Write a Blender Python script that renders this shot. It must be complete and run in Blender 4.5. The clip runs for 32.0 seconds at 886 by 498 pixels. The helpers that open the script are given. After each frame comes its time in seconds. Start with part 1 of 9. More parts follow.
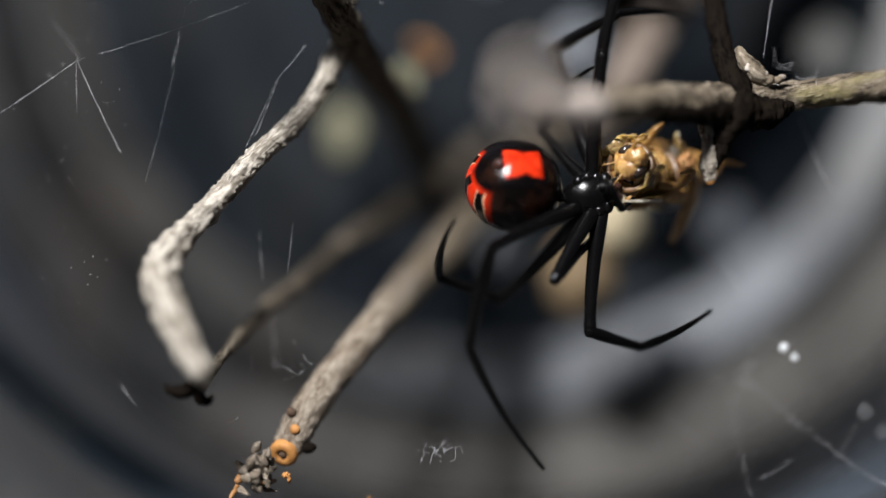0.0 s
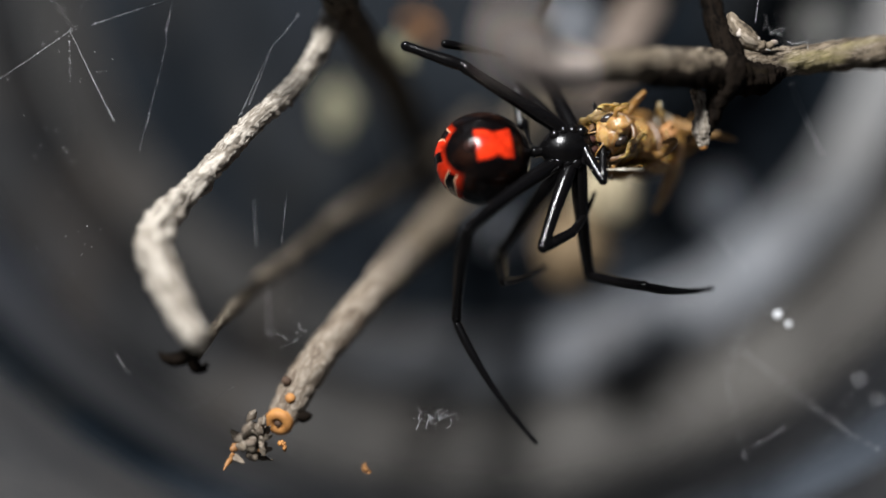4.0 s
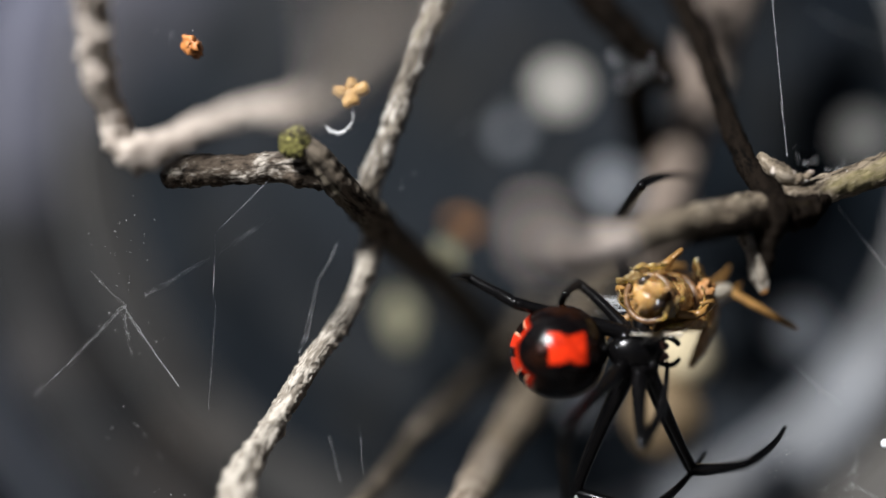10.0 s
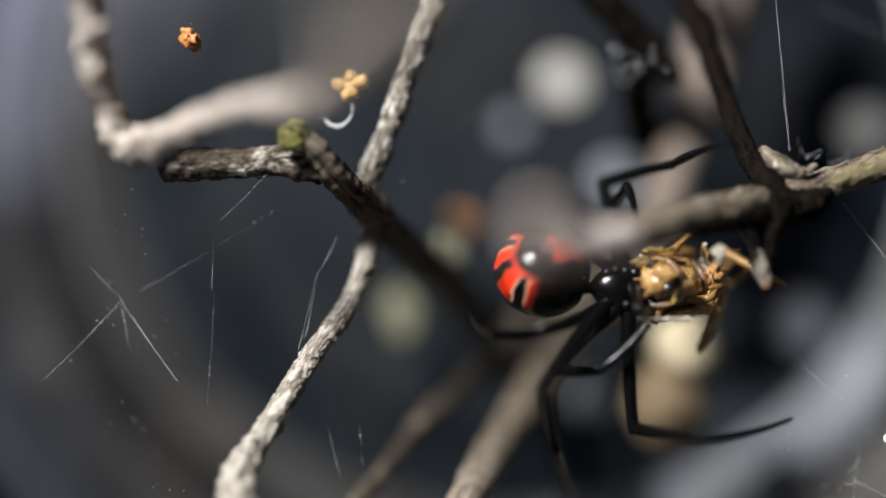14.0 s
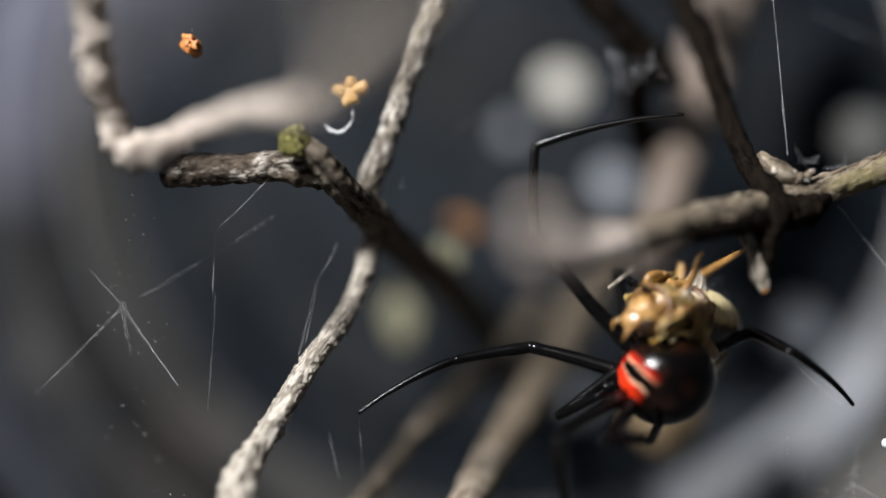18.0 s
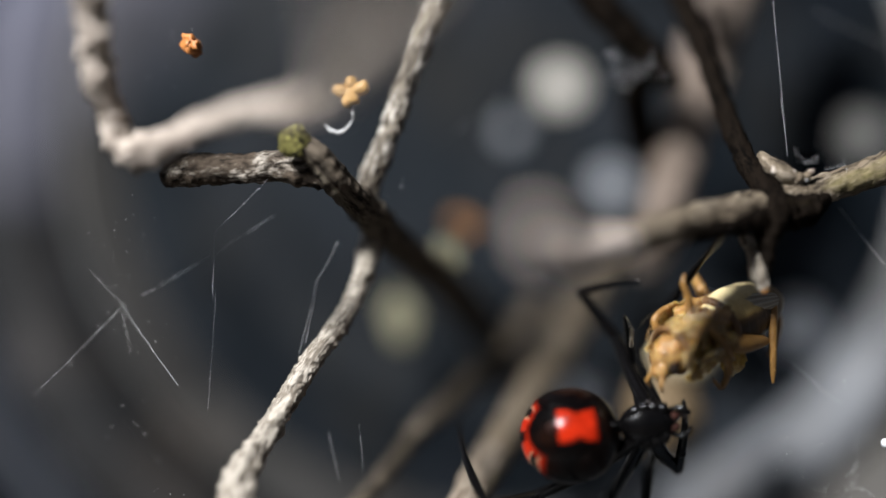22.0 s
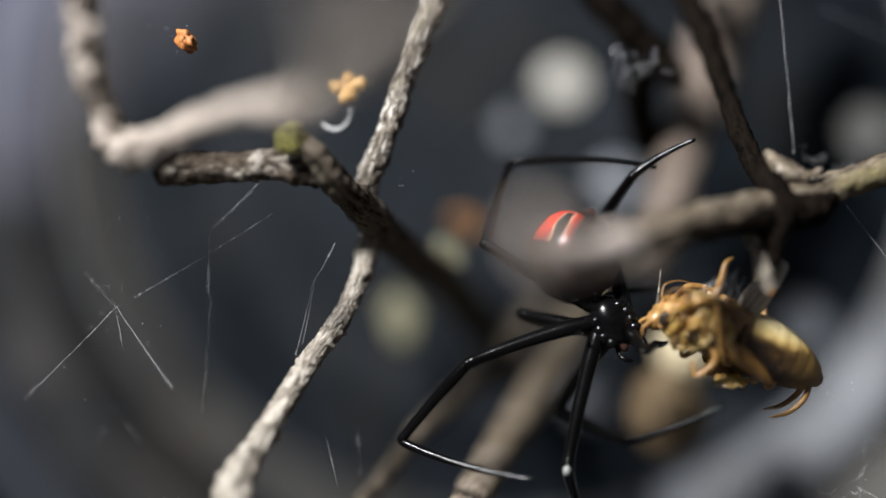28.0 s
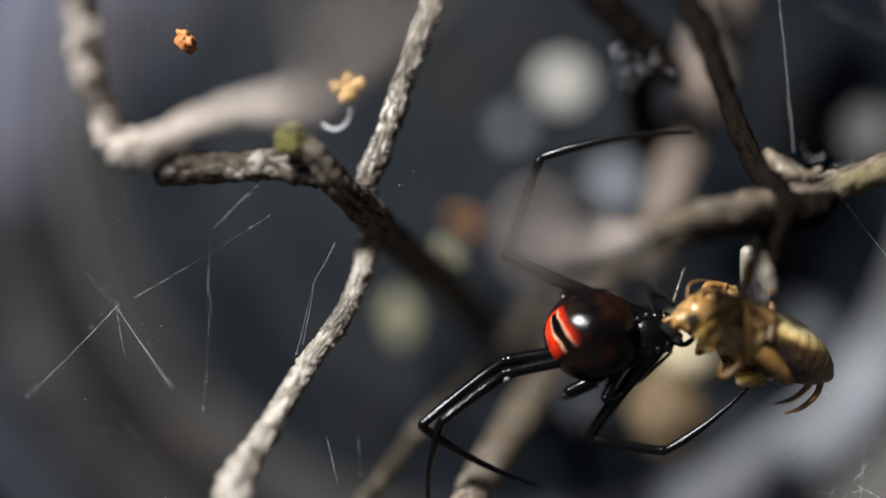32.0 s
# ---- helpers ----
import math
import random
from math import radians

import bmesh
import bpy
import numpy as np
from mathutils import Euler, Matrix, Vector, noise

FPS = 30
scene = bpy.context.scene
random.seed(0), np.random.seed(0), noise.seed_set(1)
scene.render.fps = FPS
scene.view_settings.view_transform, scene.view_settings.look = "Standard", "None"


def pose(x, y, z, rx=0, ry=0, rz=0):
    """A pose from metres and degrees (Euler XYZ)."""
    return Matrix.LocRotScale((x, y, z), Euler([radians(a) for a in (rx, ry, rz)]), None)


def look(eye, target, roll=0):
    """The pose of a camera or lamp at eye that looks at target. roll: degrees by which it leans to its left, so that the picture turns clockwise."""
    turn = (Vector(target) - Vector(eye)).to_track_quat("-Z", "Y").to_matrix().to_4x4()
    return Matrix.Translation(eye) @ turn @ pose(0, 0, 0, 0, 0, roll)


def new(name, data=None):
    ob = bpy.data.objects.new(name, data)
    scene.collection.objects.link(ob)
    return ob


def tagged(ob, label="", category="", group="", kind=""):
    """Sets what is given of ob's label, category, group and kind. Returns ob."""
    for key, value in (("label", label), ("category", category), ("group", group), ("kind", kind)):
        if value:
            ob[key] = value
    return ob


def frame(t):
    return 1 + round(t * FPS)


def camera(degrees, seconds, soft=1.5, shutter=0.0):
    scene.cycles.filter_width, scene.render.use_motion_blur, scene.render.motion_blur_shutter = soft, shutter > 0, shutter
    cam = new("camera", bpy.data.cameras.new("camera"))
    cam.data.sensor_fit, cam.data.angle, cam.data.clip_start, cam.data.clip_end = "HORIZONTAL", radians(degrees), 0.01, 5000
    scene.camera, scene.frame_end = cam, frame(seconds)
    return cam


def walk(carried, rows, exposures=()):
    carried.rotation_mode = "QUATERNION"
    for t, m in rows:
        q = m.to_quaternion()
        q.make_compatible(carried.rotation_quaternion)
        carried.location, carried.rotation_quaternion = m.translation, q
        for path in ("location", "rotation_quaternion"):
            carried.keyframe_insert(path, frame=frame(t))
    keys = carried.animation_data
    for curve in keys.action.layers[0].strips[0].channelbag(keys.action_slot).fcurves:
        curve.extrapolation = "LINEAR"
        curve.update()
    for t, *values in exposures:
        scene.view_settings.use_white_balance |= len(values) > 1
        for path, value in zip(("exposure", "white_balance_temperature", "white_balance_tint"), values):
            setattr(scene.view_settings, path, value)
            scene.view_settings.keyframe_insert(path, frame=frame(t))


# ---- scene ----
cam = camera(39.6, 32.0, soft=1.6)
# close-up lens, wide open, set to one distance
cam.data.dof.use_dof = True
cam.data.dof.focus_distance = 0.1190
cam.data.dof.aperture_fstop = 3.2
cam.data.dof.aperture_blades = 0

PATH = [
    (0, pose(0.00000, -0.12500, 0.00000, 90.00, 0.00, 0.00)),
    (1, pose(0.00032, -0.12517, -0.00047, 90.13, 0.05, 0.12)),
    (1.5, pose(0.00064, -0.12535, -0.00094, 90.25, 0.10, 0.24)),
    (2, pose(0.00053, -0.12528, -0.00170, 90.07, 0.15, 0.24)),
    (2.5, pose(0.00034, -0.12535, -0.00236, 90.12, 0.27, 0.11)),
    (3, pose(0.00031, -0.12537, -0.00214, 90.23, 0.16, 0.12)),
    (3.5, pose(0.00025, -0.12521, -0.00351, 90.26, 0.33, 0.05)),
    (5.5, pose(-0.00138, -0.12513, -0.00162, 89.58, 0.04, -0.82)),
    (6, pose(-0.00270, -0.12509, 0.00032, 90.77, -0.30, -0.06)),
    (6.5, pose(-0.00327, -0.12447, 0.00088, 92.16, -0.51, 0.34)),
    (7, pose(-0.00268, -0.12497, 0.00219, 91.84, -0.85, 0.36)),
    (7.5, pose(-0.00337, -0.12487, 0.00239, 92.04, -1.11, 0.22)),
    (8, pose(-0.00149, -0.12509, 0.00147, 95.34, 4.02, 2.29)),
    (8.3, pose(-0.00096, -0.12680, 0.00054, 97.19, 9.50, 3.03)),
    (8.5, pose(0.00275, -0.12431, -0.00095, 98.83, 11.67, 5.03)),
    (9, pose(0.00352, -0.12415, -0.00111, 98.78, 11.79, 4.88)),
    (9.5, pose(0.00341, -0.12419, -0.00097, 98.83, 11.73, 5.01)),
    (11, pose(0.00341, -0.12419, -0.00097, 98.83, 11.73, 5.01)),
    (12, pose(0.00341, -0.12419, -0.00097, 98.83, 11.73, 5.01)),
    (12.3, pose(0.00341, -0.12419, -0.00097, 98.83, 11.73, 5.01)),
    (12.5, pose(0.00300, -0.12577, -0.00159, 98.83, 11.72, 4.90)),
    (13, pose(0.00307, -0.12426, -0.00093, 98.63, 11.74, 4.86)),
    (14, pose(0.00355, -0.12345, -0.00079, 98.52, 11.73, 5.09)),
    (16.5, pose(0.00352, -0.12394, -0.00086, 98.76, 11.74, 5.06)),
    (17, pose(0.00352, -0.12394, -0.00086, 98.76, 11.74, 5.06)),
    (20, pose(0.00342, -0.12398, -0.00085, 98.75, 11.74, 5.00)),
    (24, pose(0.00332, -0.12403, -0.00083, 98.73, 11.73, 4.95)),
    (25, pose(0.00350, -0.12317, -0.00097, 98.85, 11.78, 5.04)),
    (25.5, pose(0.00372, -0.12278, -0.00073, 98.77, 11.79, 5.13)),
    (28, pose(0.00365, -0.12176, -0.00016, 98.56, 11.69, 5.11)),
    (30, pose(0.00365, -0.12178, -0.00017, 98.56, 11.74, 5.12)),
    (32, pose(0.00365, -0.12179, -0.00018, 98.56, 11.79, 5.13)),
]
walk(cam, PATH)

# ---- light: one lamp beside the jar, a dim room around ----
MM = 0.001
world = bpy.data.worlds.new("room")
scene.world = world
world.use_nodes = True
world.node_tree.nodes["Background"].inputs[0].default_value = (0.62, 0.72, 0.95, 1)
world.node_tree.nodes["Background"].inputs[1].default_value = 0.095


def lamp(name, eye, target, size, power, colour):
    data = bpy.data.lights.new(name, "AREA")
    data.shape, data.size, data.energy, data.color = "DISK", size * MM, power, colour
    ob = new(name, data)
    ob.matrix_world = look(Vector(eye) * MM, Vector(target) * MM)
    return ob


lamp("desk_lamp", (-57, -157, 132), (0, -5, 5), 36, 1.33, (0.975, 0.985, 1.0))
scene.view_settings.exposure = 0.0


# ---- materials ----
def material(name, rough=0.6, metal=0.0, coat=0.0, transmission=0.0, specular=0.5):
    m = bpy.data.materials.new(name)
    m.use_nodes = True
    p = m.node_tree.nodes["Principled BSDF"]
    p.inputs["Roughness"].default_value = rough
    p.inputs["Metallic"].default_value = metal
    p.inputs["Coat Weight"].default_value = coat
    p.inputs["Coat Roughness"].default_value = 0.12
    p.inputs["Transmission Weight"].default_value = transmission
    p.inputs["Specular IOR Level"].default_value = specular
    return m, m.node_tree, p


def node(tree, kind, **values):
    n = tree.nodes.new(kind)
    for key, value in values.items():
        n.inputs[key].default_value = value
    return n


def coords(tree, stretch=(1, 1, 1)):
    c = tree.nodes.new("ShaderNodeTexCoord")
    v = tree.nodes.new("ShaderNodeVectorMath")
    v.operation = "MULTIPLY"
    v.inputs[1].default_value = stretch
    tree.links.new(c.outputs["Object"], v.inputs[0])
    return v.outputs[0]


def ramp(tree, source, stops):
    r = tree.nodes.new("ShaderNodeValToRGB")
    while len(r.color_ramp.elements) < len(stops):
        r.color_ramp.elements.new(0.5)
    for e, (at, colour) in zip(r.color_ramp.elements, stops):
        e.position, e.color = at, (*colour, 1)
    tree.links.new(source, r.inputs[0])
    return r.outputs[0]


def noise_of(tree, vec, scale, detail=6.0, rough=0.6):
    n = node(tree, "ShaderNodeTexNoise", Scale=scale, Detail=detail, Roughness=rough)
    tree.links.new(vec, n.inputs["Vector"])
    return n.outputs["Fac"]


def mix(tree, fac, a, b, mode="MIX"):
    n = tree.nodes.new("ShaderNodeMix")
    n.data_type, n.blend_type = "RGBA", mode
    if isinstance(fac, float):
        n.inputs[0].default_value = fac
    else:
        tree.links.new(fac, n.inputs[0])
    for slot, value in ((6, a), (7, b)):
        if isinstance(value, tuple):
            n.inputs[slot].default_value = (*value, 1)
        else:
            tree.links.new(value, n.inputs[slot])
    return n.outputs[2]


def relief(tree, p, height, distance, strength=0.6):
    b = node(tree, "ShaderNodeBump", Strength=strength, Distance=distance)
    tree.links.new(height, b.inputs["Height"])
    tree.links.new(b.outputs[0], p.inputs["Normal"])


def bark(name, pale, dark, crust, patch=0.5, rough=0.85, specular=0.12):
    """Fibrous bark: furrows along the stem, flaking pale crust, green tinge."""
    m, tree, p = material(name, rough, specular=specular)
    own = tree.nodes.new("ShaderNodeAttribute")
    own.attribute_name = "grain"
    both = tree.nodes.new("ShaderNodeVectorMath")
    both.operation = "MULTIPLY_ADD"
    c = tree.nodes.new("ShaderNodeTexCoord")
    tree.links.new(c.outputs["Object"], both.inputs[0])
    both.inputs[1].default_value = (0.12, 0.12, 0.12)
    tree.links.new(own.outputs["Vector"], both.inputs[2])
    vec = both.outputs[0]
    big = noise_of(tree, vec, 420, 4, 0.6)
    fibre = noise_of(tree, vec, 1500, 7, 0.7)
    tiny = noise_of(tree, vec, 4200, 4, 0.65)
    flakes = node(tree, "ShaderNodeTexVoronoi", Scale=1300.0)
    flakes.feature = "DISTANCE_TO_EDGE"
    warp = tree.nodes.new("ShaderNodeVectorMath")
    warp.operation = "MULTIPLY_ADD"
    wob = node(tree, "ShaderNodeTexNoise", Scale=1500.0, Detail=3.0)
    tree.links.new(vec, wob.inputs["Vector"])
    tree.links.new(wob.outputs["Color"], warp.inputs[0])
    warp.inputs[1].default_value = (0.0012, 0.0012, 0.0012)
    tree.links.new(vec, warp.inputs[2])
    tree.links.new(warp.outputs[0], flakes.inputs["Vector"])
    furrow = ramp(tree, fibre, [(0.40, (0, 0, 0)), (0.53, (1, 1, 1))])
    base = mix(tree, furrow, dark, pale)
    edge = ramp(tree, flakes.outputs["Distance"], [(0.02, (0, 0, 0)), (0.16, (1, 1, 1))])
    lot = mix(tree, 0.55, big, fibre)
    where = ramp(tree, lot, [(patch - 0.035, (0, 0, 0)), (patch + 0.02, (1, 1, 1))])
    flake = mix(tree, ramp(tree, tiny, [(0.36, (0, 0, 0)), (0.62, (1, 1, 1))]), tuple(c * 0.55 for c in crust), crust)
    flake = mix(tree, edge, tuple(0.5 * (a + b) for a, b in zip(dark, pale)), flake)
    col = mix(tree, where, base, flake)
    green = ramp(tree, noise_of(tree, vec, 260, 3), [(0.62, (0, 0, 0)), (0.72, (1, 1, 1))])
    col = mix(tree, mix(tree, 0.5, (0.0, 0.0, 0.0), green), col, tuple(0.5 * (a + b) * k for a, b, k in zip(pale, crust, (0.85, 0.88, 0.5))))
    tree.links.new(col, p.inputs["Base Color"])
    height = mix(tree, 0.35, mix(tree, 0.25, fibre, tiny), mix(tree, 1.0, where, edge, "MULTIPLY"))
    relief(tree, p, height, 0.0004, 0.5)
    return m


BARK_PALE = bark("pale_lichen_bark", (0.26, 0.224, 0.180), (0.045, 0.036, 0.028), (0.46, 0.415, 0.355), 0.465)
BARK_DARK = bark("dark_bark", (0.105, 0.085, 0.064), (0.010, 0.008, 0.006), (0.17, 0.15, 0.11), 0.57)
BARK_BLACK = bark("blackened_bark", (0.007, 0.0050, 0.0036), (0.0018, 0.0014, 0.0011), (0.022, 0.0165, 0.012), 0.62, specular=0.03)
BARK_BEIGE = bark("beige_bark", (0.17, 0.135, 0.096), (0.024, 0.018, 0.013), (0.31, 0.26, 0.20), 0.53)
BARK_GREY = bark("streaked_grey_bark", (0.17, 0.145, 0.115), (0.020, 0.016, 0.013), (0.52, 0.48, 0.43), 0.51)
BARK_STUB = bark("crusted_dark_bark", (0.075, 0.057, 0.042), (0.007, 0.0055, 0.0045), (0.40, 0.36, 0.31), 0.535)
BARK_CUT = bark("brown_grey_bark", (0.215, 0.175, 0.133), (0.092, 0.068, 0.050), (0.30, 0.252, 0.20), 0.48)
BARK_ROSE = bark("rose_beige_bark", (0.20, 0.158, 0.130), (0.10, 0.078, 0.063), (0.26, 0.21, 0.178), 0.5)
BARK_TIP = bark("pale_pinkish_tip", (0.82, 0.68, 0.60), (0.42, 0.32, 0.265), (0.86, 0.76, 0.68), 0.45)
BARK_TAN = bark("tan_bark", (0.33, 0.275, 0.235), (0.10, 0.078, 0.062), (0.48, 0.42, 0.365), 0.47)


def plain(name, a, b, scale, rough=0.6, bump=0.0002, coat=0.0, transmission=0.0, specular=0.5, hard=0.2):
    m, tree, p = material(name, rough, 0.0, coat, transmission, specular)
    vec = coords(tree)
    n = noise_of(tree, vec, scale)
    big = noise_of(tree, vec, scale * 0.2)
    col = mix(tree, ramp(tree, n, [(0.5 - hard, (0, 0, 0)), (0.5 + hard, (1, 1, 1))]), a, b)
    col = mix(tree, 0.35 if hard > 0.1 else 0.1, col, mix(tree, big, a, b))
    tree.links.new(col, p.inputs["Base Color"])
    if bump:
        relief(tree, p, n, bump, 0.5)
    return m


CUT_WOOD = plain("fresh_cut_wood", (0.44, 0.20, 0.048), (0.26, 0.105, 0.028), 1500, 0.7)


def crackled(name, cell, gap, scale):
    """Lichen in small plates with dark cracks between."""
    m, tree, p = material(name, 0.85, specular=0.1)
    vec = coords(tree)
    v = node(tree, "ShaderNodeTexVoronoi", Scale=scale)
    v.feature = "DISTANCE_TO_EDGE"
    tree.links.new(vec, v.inputs["Vector"])
    plate = ramp(tree, v.outputs["Distance"], [(0.10, (0, 0, 0)), (0.26, (1, 1, 1))])
    tone = mix(tree, noise_of(tree, vec, 1800), tuple(c * 0.5 for c in cell), cell)
    tree.links.new(mix(tree, plate, gap, tone), p.inputs["Base Color"])
    relief(tree, p, plate, 0.0004, 0.9)
    return m


LICHEN = crackled("green_lichen", (0.38, 0.35, 0.11), (0.015, 0.013, 0.006), 1900.0)
PITH = plain("dark_pith", (0.03, 0.018, 0.01), (0.08, 0.04, 0.02), 2000, 0.8)
AMBER = plain("amber_husk", (0.58, 0.35, 0.10), (0.40, 0.20, 0.05), 1800, 0.45, 0.0003, transmission=0.1)
RUST = plain("rust_flake", (0.52, 0.20, 0.05), (0.20, 0.065, 0.016), 1500, 0.5, 0.0004)
SILK = plain("white_silk", (0.85, 0.85, 0.85), (0.7, 0.72, 0.76), 2000, 0.35)
OCHRE = plain("ochre_husk", (0.34, 0.16, 0.05), (0.22, 0.10, 0.035), 700, 0.6)
OLIVE = plain("olive_leaf_scrap", (0.19, 0.178, 0.108), (0.12, 0.112, 0.070), 500, 0.7)
# pale colour of the added discs that stand for blurred glints
SPOT = plain("white_glint_disc", (0.50, 0.475, 0.42), (0.40, 0.38, 0.34), 400, 0.6)
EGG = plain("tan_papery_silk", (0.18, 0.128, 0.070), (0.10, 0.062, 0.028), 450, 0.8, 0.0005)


def dusty_sheen_plastic(name, dark, pale, film, rough, specular, painted_sheen, painted_glow):
    """Smoked plastic with patches of dust and brown stains; sheen is painted pale along the lower side, wall glow on
    the upper one.
    """
    m, tree, p = material(name, rough, specular=specular)
    vec = coords(tree)
    col = mix(tree, ramp(tree, noise_of(tree, vec, 55, 4, 0.55), [(0.38, (0, 0, 0)), (0.62, (1, 1, 1))]), dark, pale)
    stain = ramp(tree, noise_of(tree, coords(tree, (1.3, 1.0, 0.8)), 38, 4, 0.6), [(0.50, (0, 0, 0)), (0.66, (1, 1, 1))])
    brown = tuple(0.5 * (a + b) * k for a, b, k in zip(pale, film, (1.15, 0.92, 0.70)))
    col = mix(tree, stain, col, brown)
    where = ramp(tree, noise_of(tree, coords(tree, (1.0, 1.0, 0.6)), 85, 5, 0.6), [(0.52, (0, 0, 0)), (0.70, (1, 1, 1))])
    col = mix(tree, where, col, film)
    # reflected sheen and wall glow put into the base colour, by direction
    for way, low, high, tint in (((0.36, 0.0, -0.93), 0.024, 0.058, painted_sheen), ((-0.6, 0.0, 0.8), 0.092, 0.126, painted_glow)):
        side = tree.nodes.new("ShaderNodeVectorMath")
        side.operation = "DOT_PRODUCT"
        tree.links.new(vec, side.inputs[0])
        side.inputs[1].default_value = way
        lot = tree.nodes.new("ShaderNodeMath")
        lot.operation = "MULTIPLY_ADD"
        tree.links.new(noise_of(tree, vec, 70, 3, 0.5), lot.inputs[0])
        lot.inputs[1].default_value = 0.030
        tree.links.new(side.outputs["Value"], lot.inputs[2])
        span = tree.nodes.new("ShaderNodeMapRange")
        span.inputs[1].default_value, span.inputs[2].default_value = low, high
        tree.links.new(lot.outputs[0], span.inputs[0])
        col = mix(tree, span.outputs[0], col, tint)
    tree.links.new(col, p.inputs["Base Color"])
    relief(tree, p, noise_of(tree, vec, 60), 0.0003, 0.5)
    return m


# last two colours of each: painted lower sheen, painted upper-left glow
JAR = dusty_sheen_plastic("dark_smoked_plastic", (0.0018, 0.0034, 0.0054), (0.0050, 0.0078, 0.0110), (0.0150, 0.0180, 0.0235), 0.6, 0.075, (0.050, 0.058, 0.070), (0.09, 0.09, 0.112))
JAR_RING = dusty_sheen_plastic("dusty_ring_with_sheen", (0.009, 0.0088, 0.0086), (0.024, 0.0226, 0.021), (0.040, 0.037, 0.034), 0.34, 0.16, (0.25, 0.265, 0.295), (0.13, 0.13, 0.16))
JAR_CORNER = dusty_sheen_plastic("dusty_corner_with_glow", (0.0075, 0.0078, 0.0085), (0.016, 0.016, 0.0165), (0.034, 0.033, 0.034), 0.6, 0.08, (0.13, 0.122, 0.112), (0.22, 0.22, 0.28))


def cloudy_plastic():
    """Smoked plastic that lets a little light through."""
    m, tree, p = material("cloudy_smoked_plastic", 0.3, specular=0.2)
    n = ramp(tree, noise_of(tree, coords(tree), 50, 5, 0.6), [(0.33, (0, 0, 0)), (0.67, (1, 1, 1))])
    tree.links.new(mix(tree, n, (0.012, 0.0125, 0.013), (0.034, 0.031, 0.028)), p.inputs["Base Color"])
    glow = tree.nodes.new("ShaderNodeBsdfTranslucent")
    tree.links.new(mix(tree, n, (0.62, 0.64, 0.68), (0.90, 0.88, 0.86)), glow.inputs["Color"])
    both = tree.nodes.new("ShaderNodeAddShader")
    tree.links.new(p.outputs[0], both.inputs[0])
    tree.links.new(glow.outputs[0], both.inputs[1])
    clear = tree.nodes.new("ShaderNodeBsdfTransparent")
    clear.inputs["Color"].default_value = (0.80, 0.84, 0.88, 1)
    half = tree.nodes.new("ShaderNodeMixShader")
    half.inputs[0].default_value = 0.5
    tree.links.new(both.outputs[0], half.inputs[1])
    tree.links.new(clear.outputs[0], half.inputs[2])
    tree.links.new(half.outputs[0], tree.nodes["Material Output"].inputs["Surface"])
    return m


JAR_WALL = cloudy_plastic()
BLACK = plain("glossy_black_cuticle", (0.0012, 0.0012, 0.0014), (0.003, 0.0026, 0.0026), 900, 0.20, 0.00008, coat=0.0, specular=0.22)
MEMBRANE = plain("joint_membrane", (0.05, 0.043, 0.040), (0.018, 0.015, 0.013), 900, 0.3, 0.0001)
FANG = plain("dark_brown_mouthparts", (0.02, 0.010, 0.008), (0.05, 0.02, 0.015), 900, 0.3)
TABLE = plain("dark_table_top", (0.014, 0.012, 0.010), (0.024, 0.02, 0.016), 30, 0.5)
LEGBROWN = plain("amber_leg", (0.36, 0.19, 0.05), (0.14, 0.07, 0.022), 900, 0.35, 0.0002)


def crumpled(name, pale, dark, scale, rough):
    """Thin creased cuticle: sharp folds, brown blotches, a wet gloss and some light through it."""
    m, tree, p = material(name, rough, coat=0.5)
    vec = coords(tree)
    blotch = ramp(tree, noise_of(tree, vec, scale * 0.8, 4, 0.6), [(0.38, (0, 0, 0)), (0.62, (1, 1, 1))])
    fold = node(tree, "ShaderNodeTexVoronoi", Scale=scale * 1.5)
    fold.feature = "DISTANCE_TO_EDGE"
    wob = node(tree, "ShaderNodeTexNoise", Scale=scale * 1.4, Detail=3.0)
    tree.links.new(vec, wob.inputs["Vector"])
    bend = tree.nodes.new("ShaderNodeVectorMath")
    bend.operation = "MULTIPLY_ADD"
    tree.links.new(wob.outputs["Color"], bend.inputs[0])
    bend.inputs[1].default_value = (0.0016, 0.0016, 0.0016)
    tree.links.new(vec, bend.inputs[2])
    tree.links.new(bend.outputs[0], fold.inputs["Vector"])
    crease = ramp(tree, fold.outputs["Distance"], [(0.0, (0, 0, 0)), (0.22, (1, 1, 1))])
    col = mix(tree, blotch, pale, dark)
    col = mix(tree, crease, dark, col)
    tree.links.new(col, p.inputs["Base Color"])
    p.inputs["Subsurface Weight"].default_value = 0.55
    p.inputs["Subsurface Radius"].default_value = (0.0012, 0.0007, 0.0003)
    p.inputs["Subsurface Scale"].default_value = 1.0
    relief(tree, p, mix(tree, 0.5, crease, noise_of(tree, vec, scale * 3.5)), 0.0005, 0.36)
    return m


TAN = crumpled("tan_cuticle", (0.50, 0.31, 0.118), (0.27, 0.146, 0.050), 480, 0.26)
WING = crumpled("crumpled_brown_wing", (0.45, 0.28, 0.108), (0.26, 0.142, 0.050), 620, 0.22)


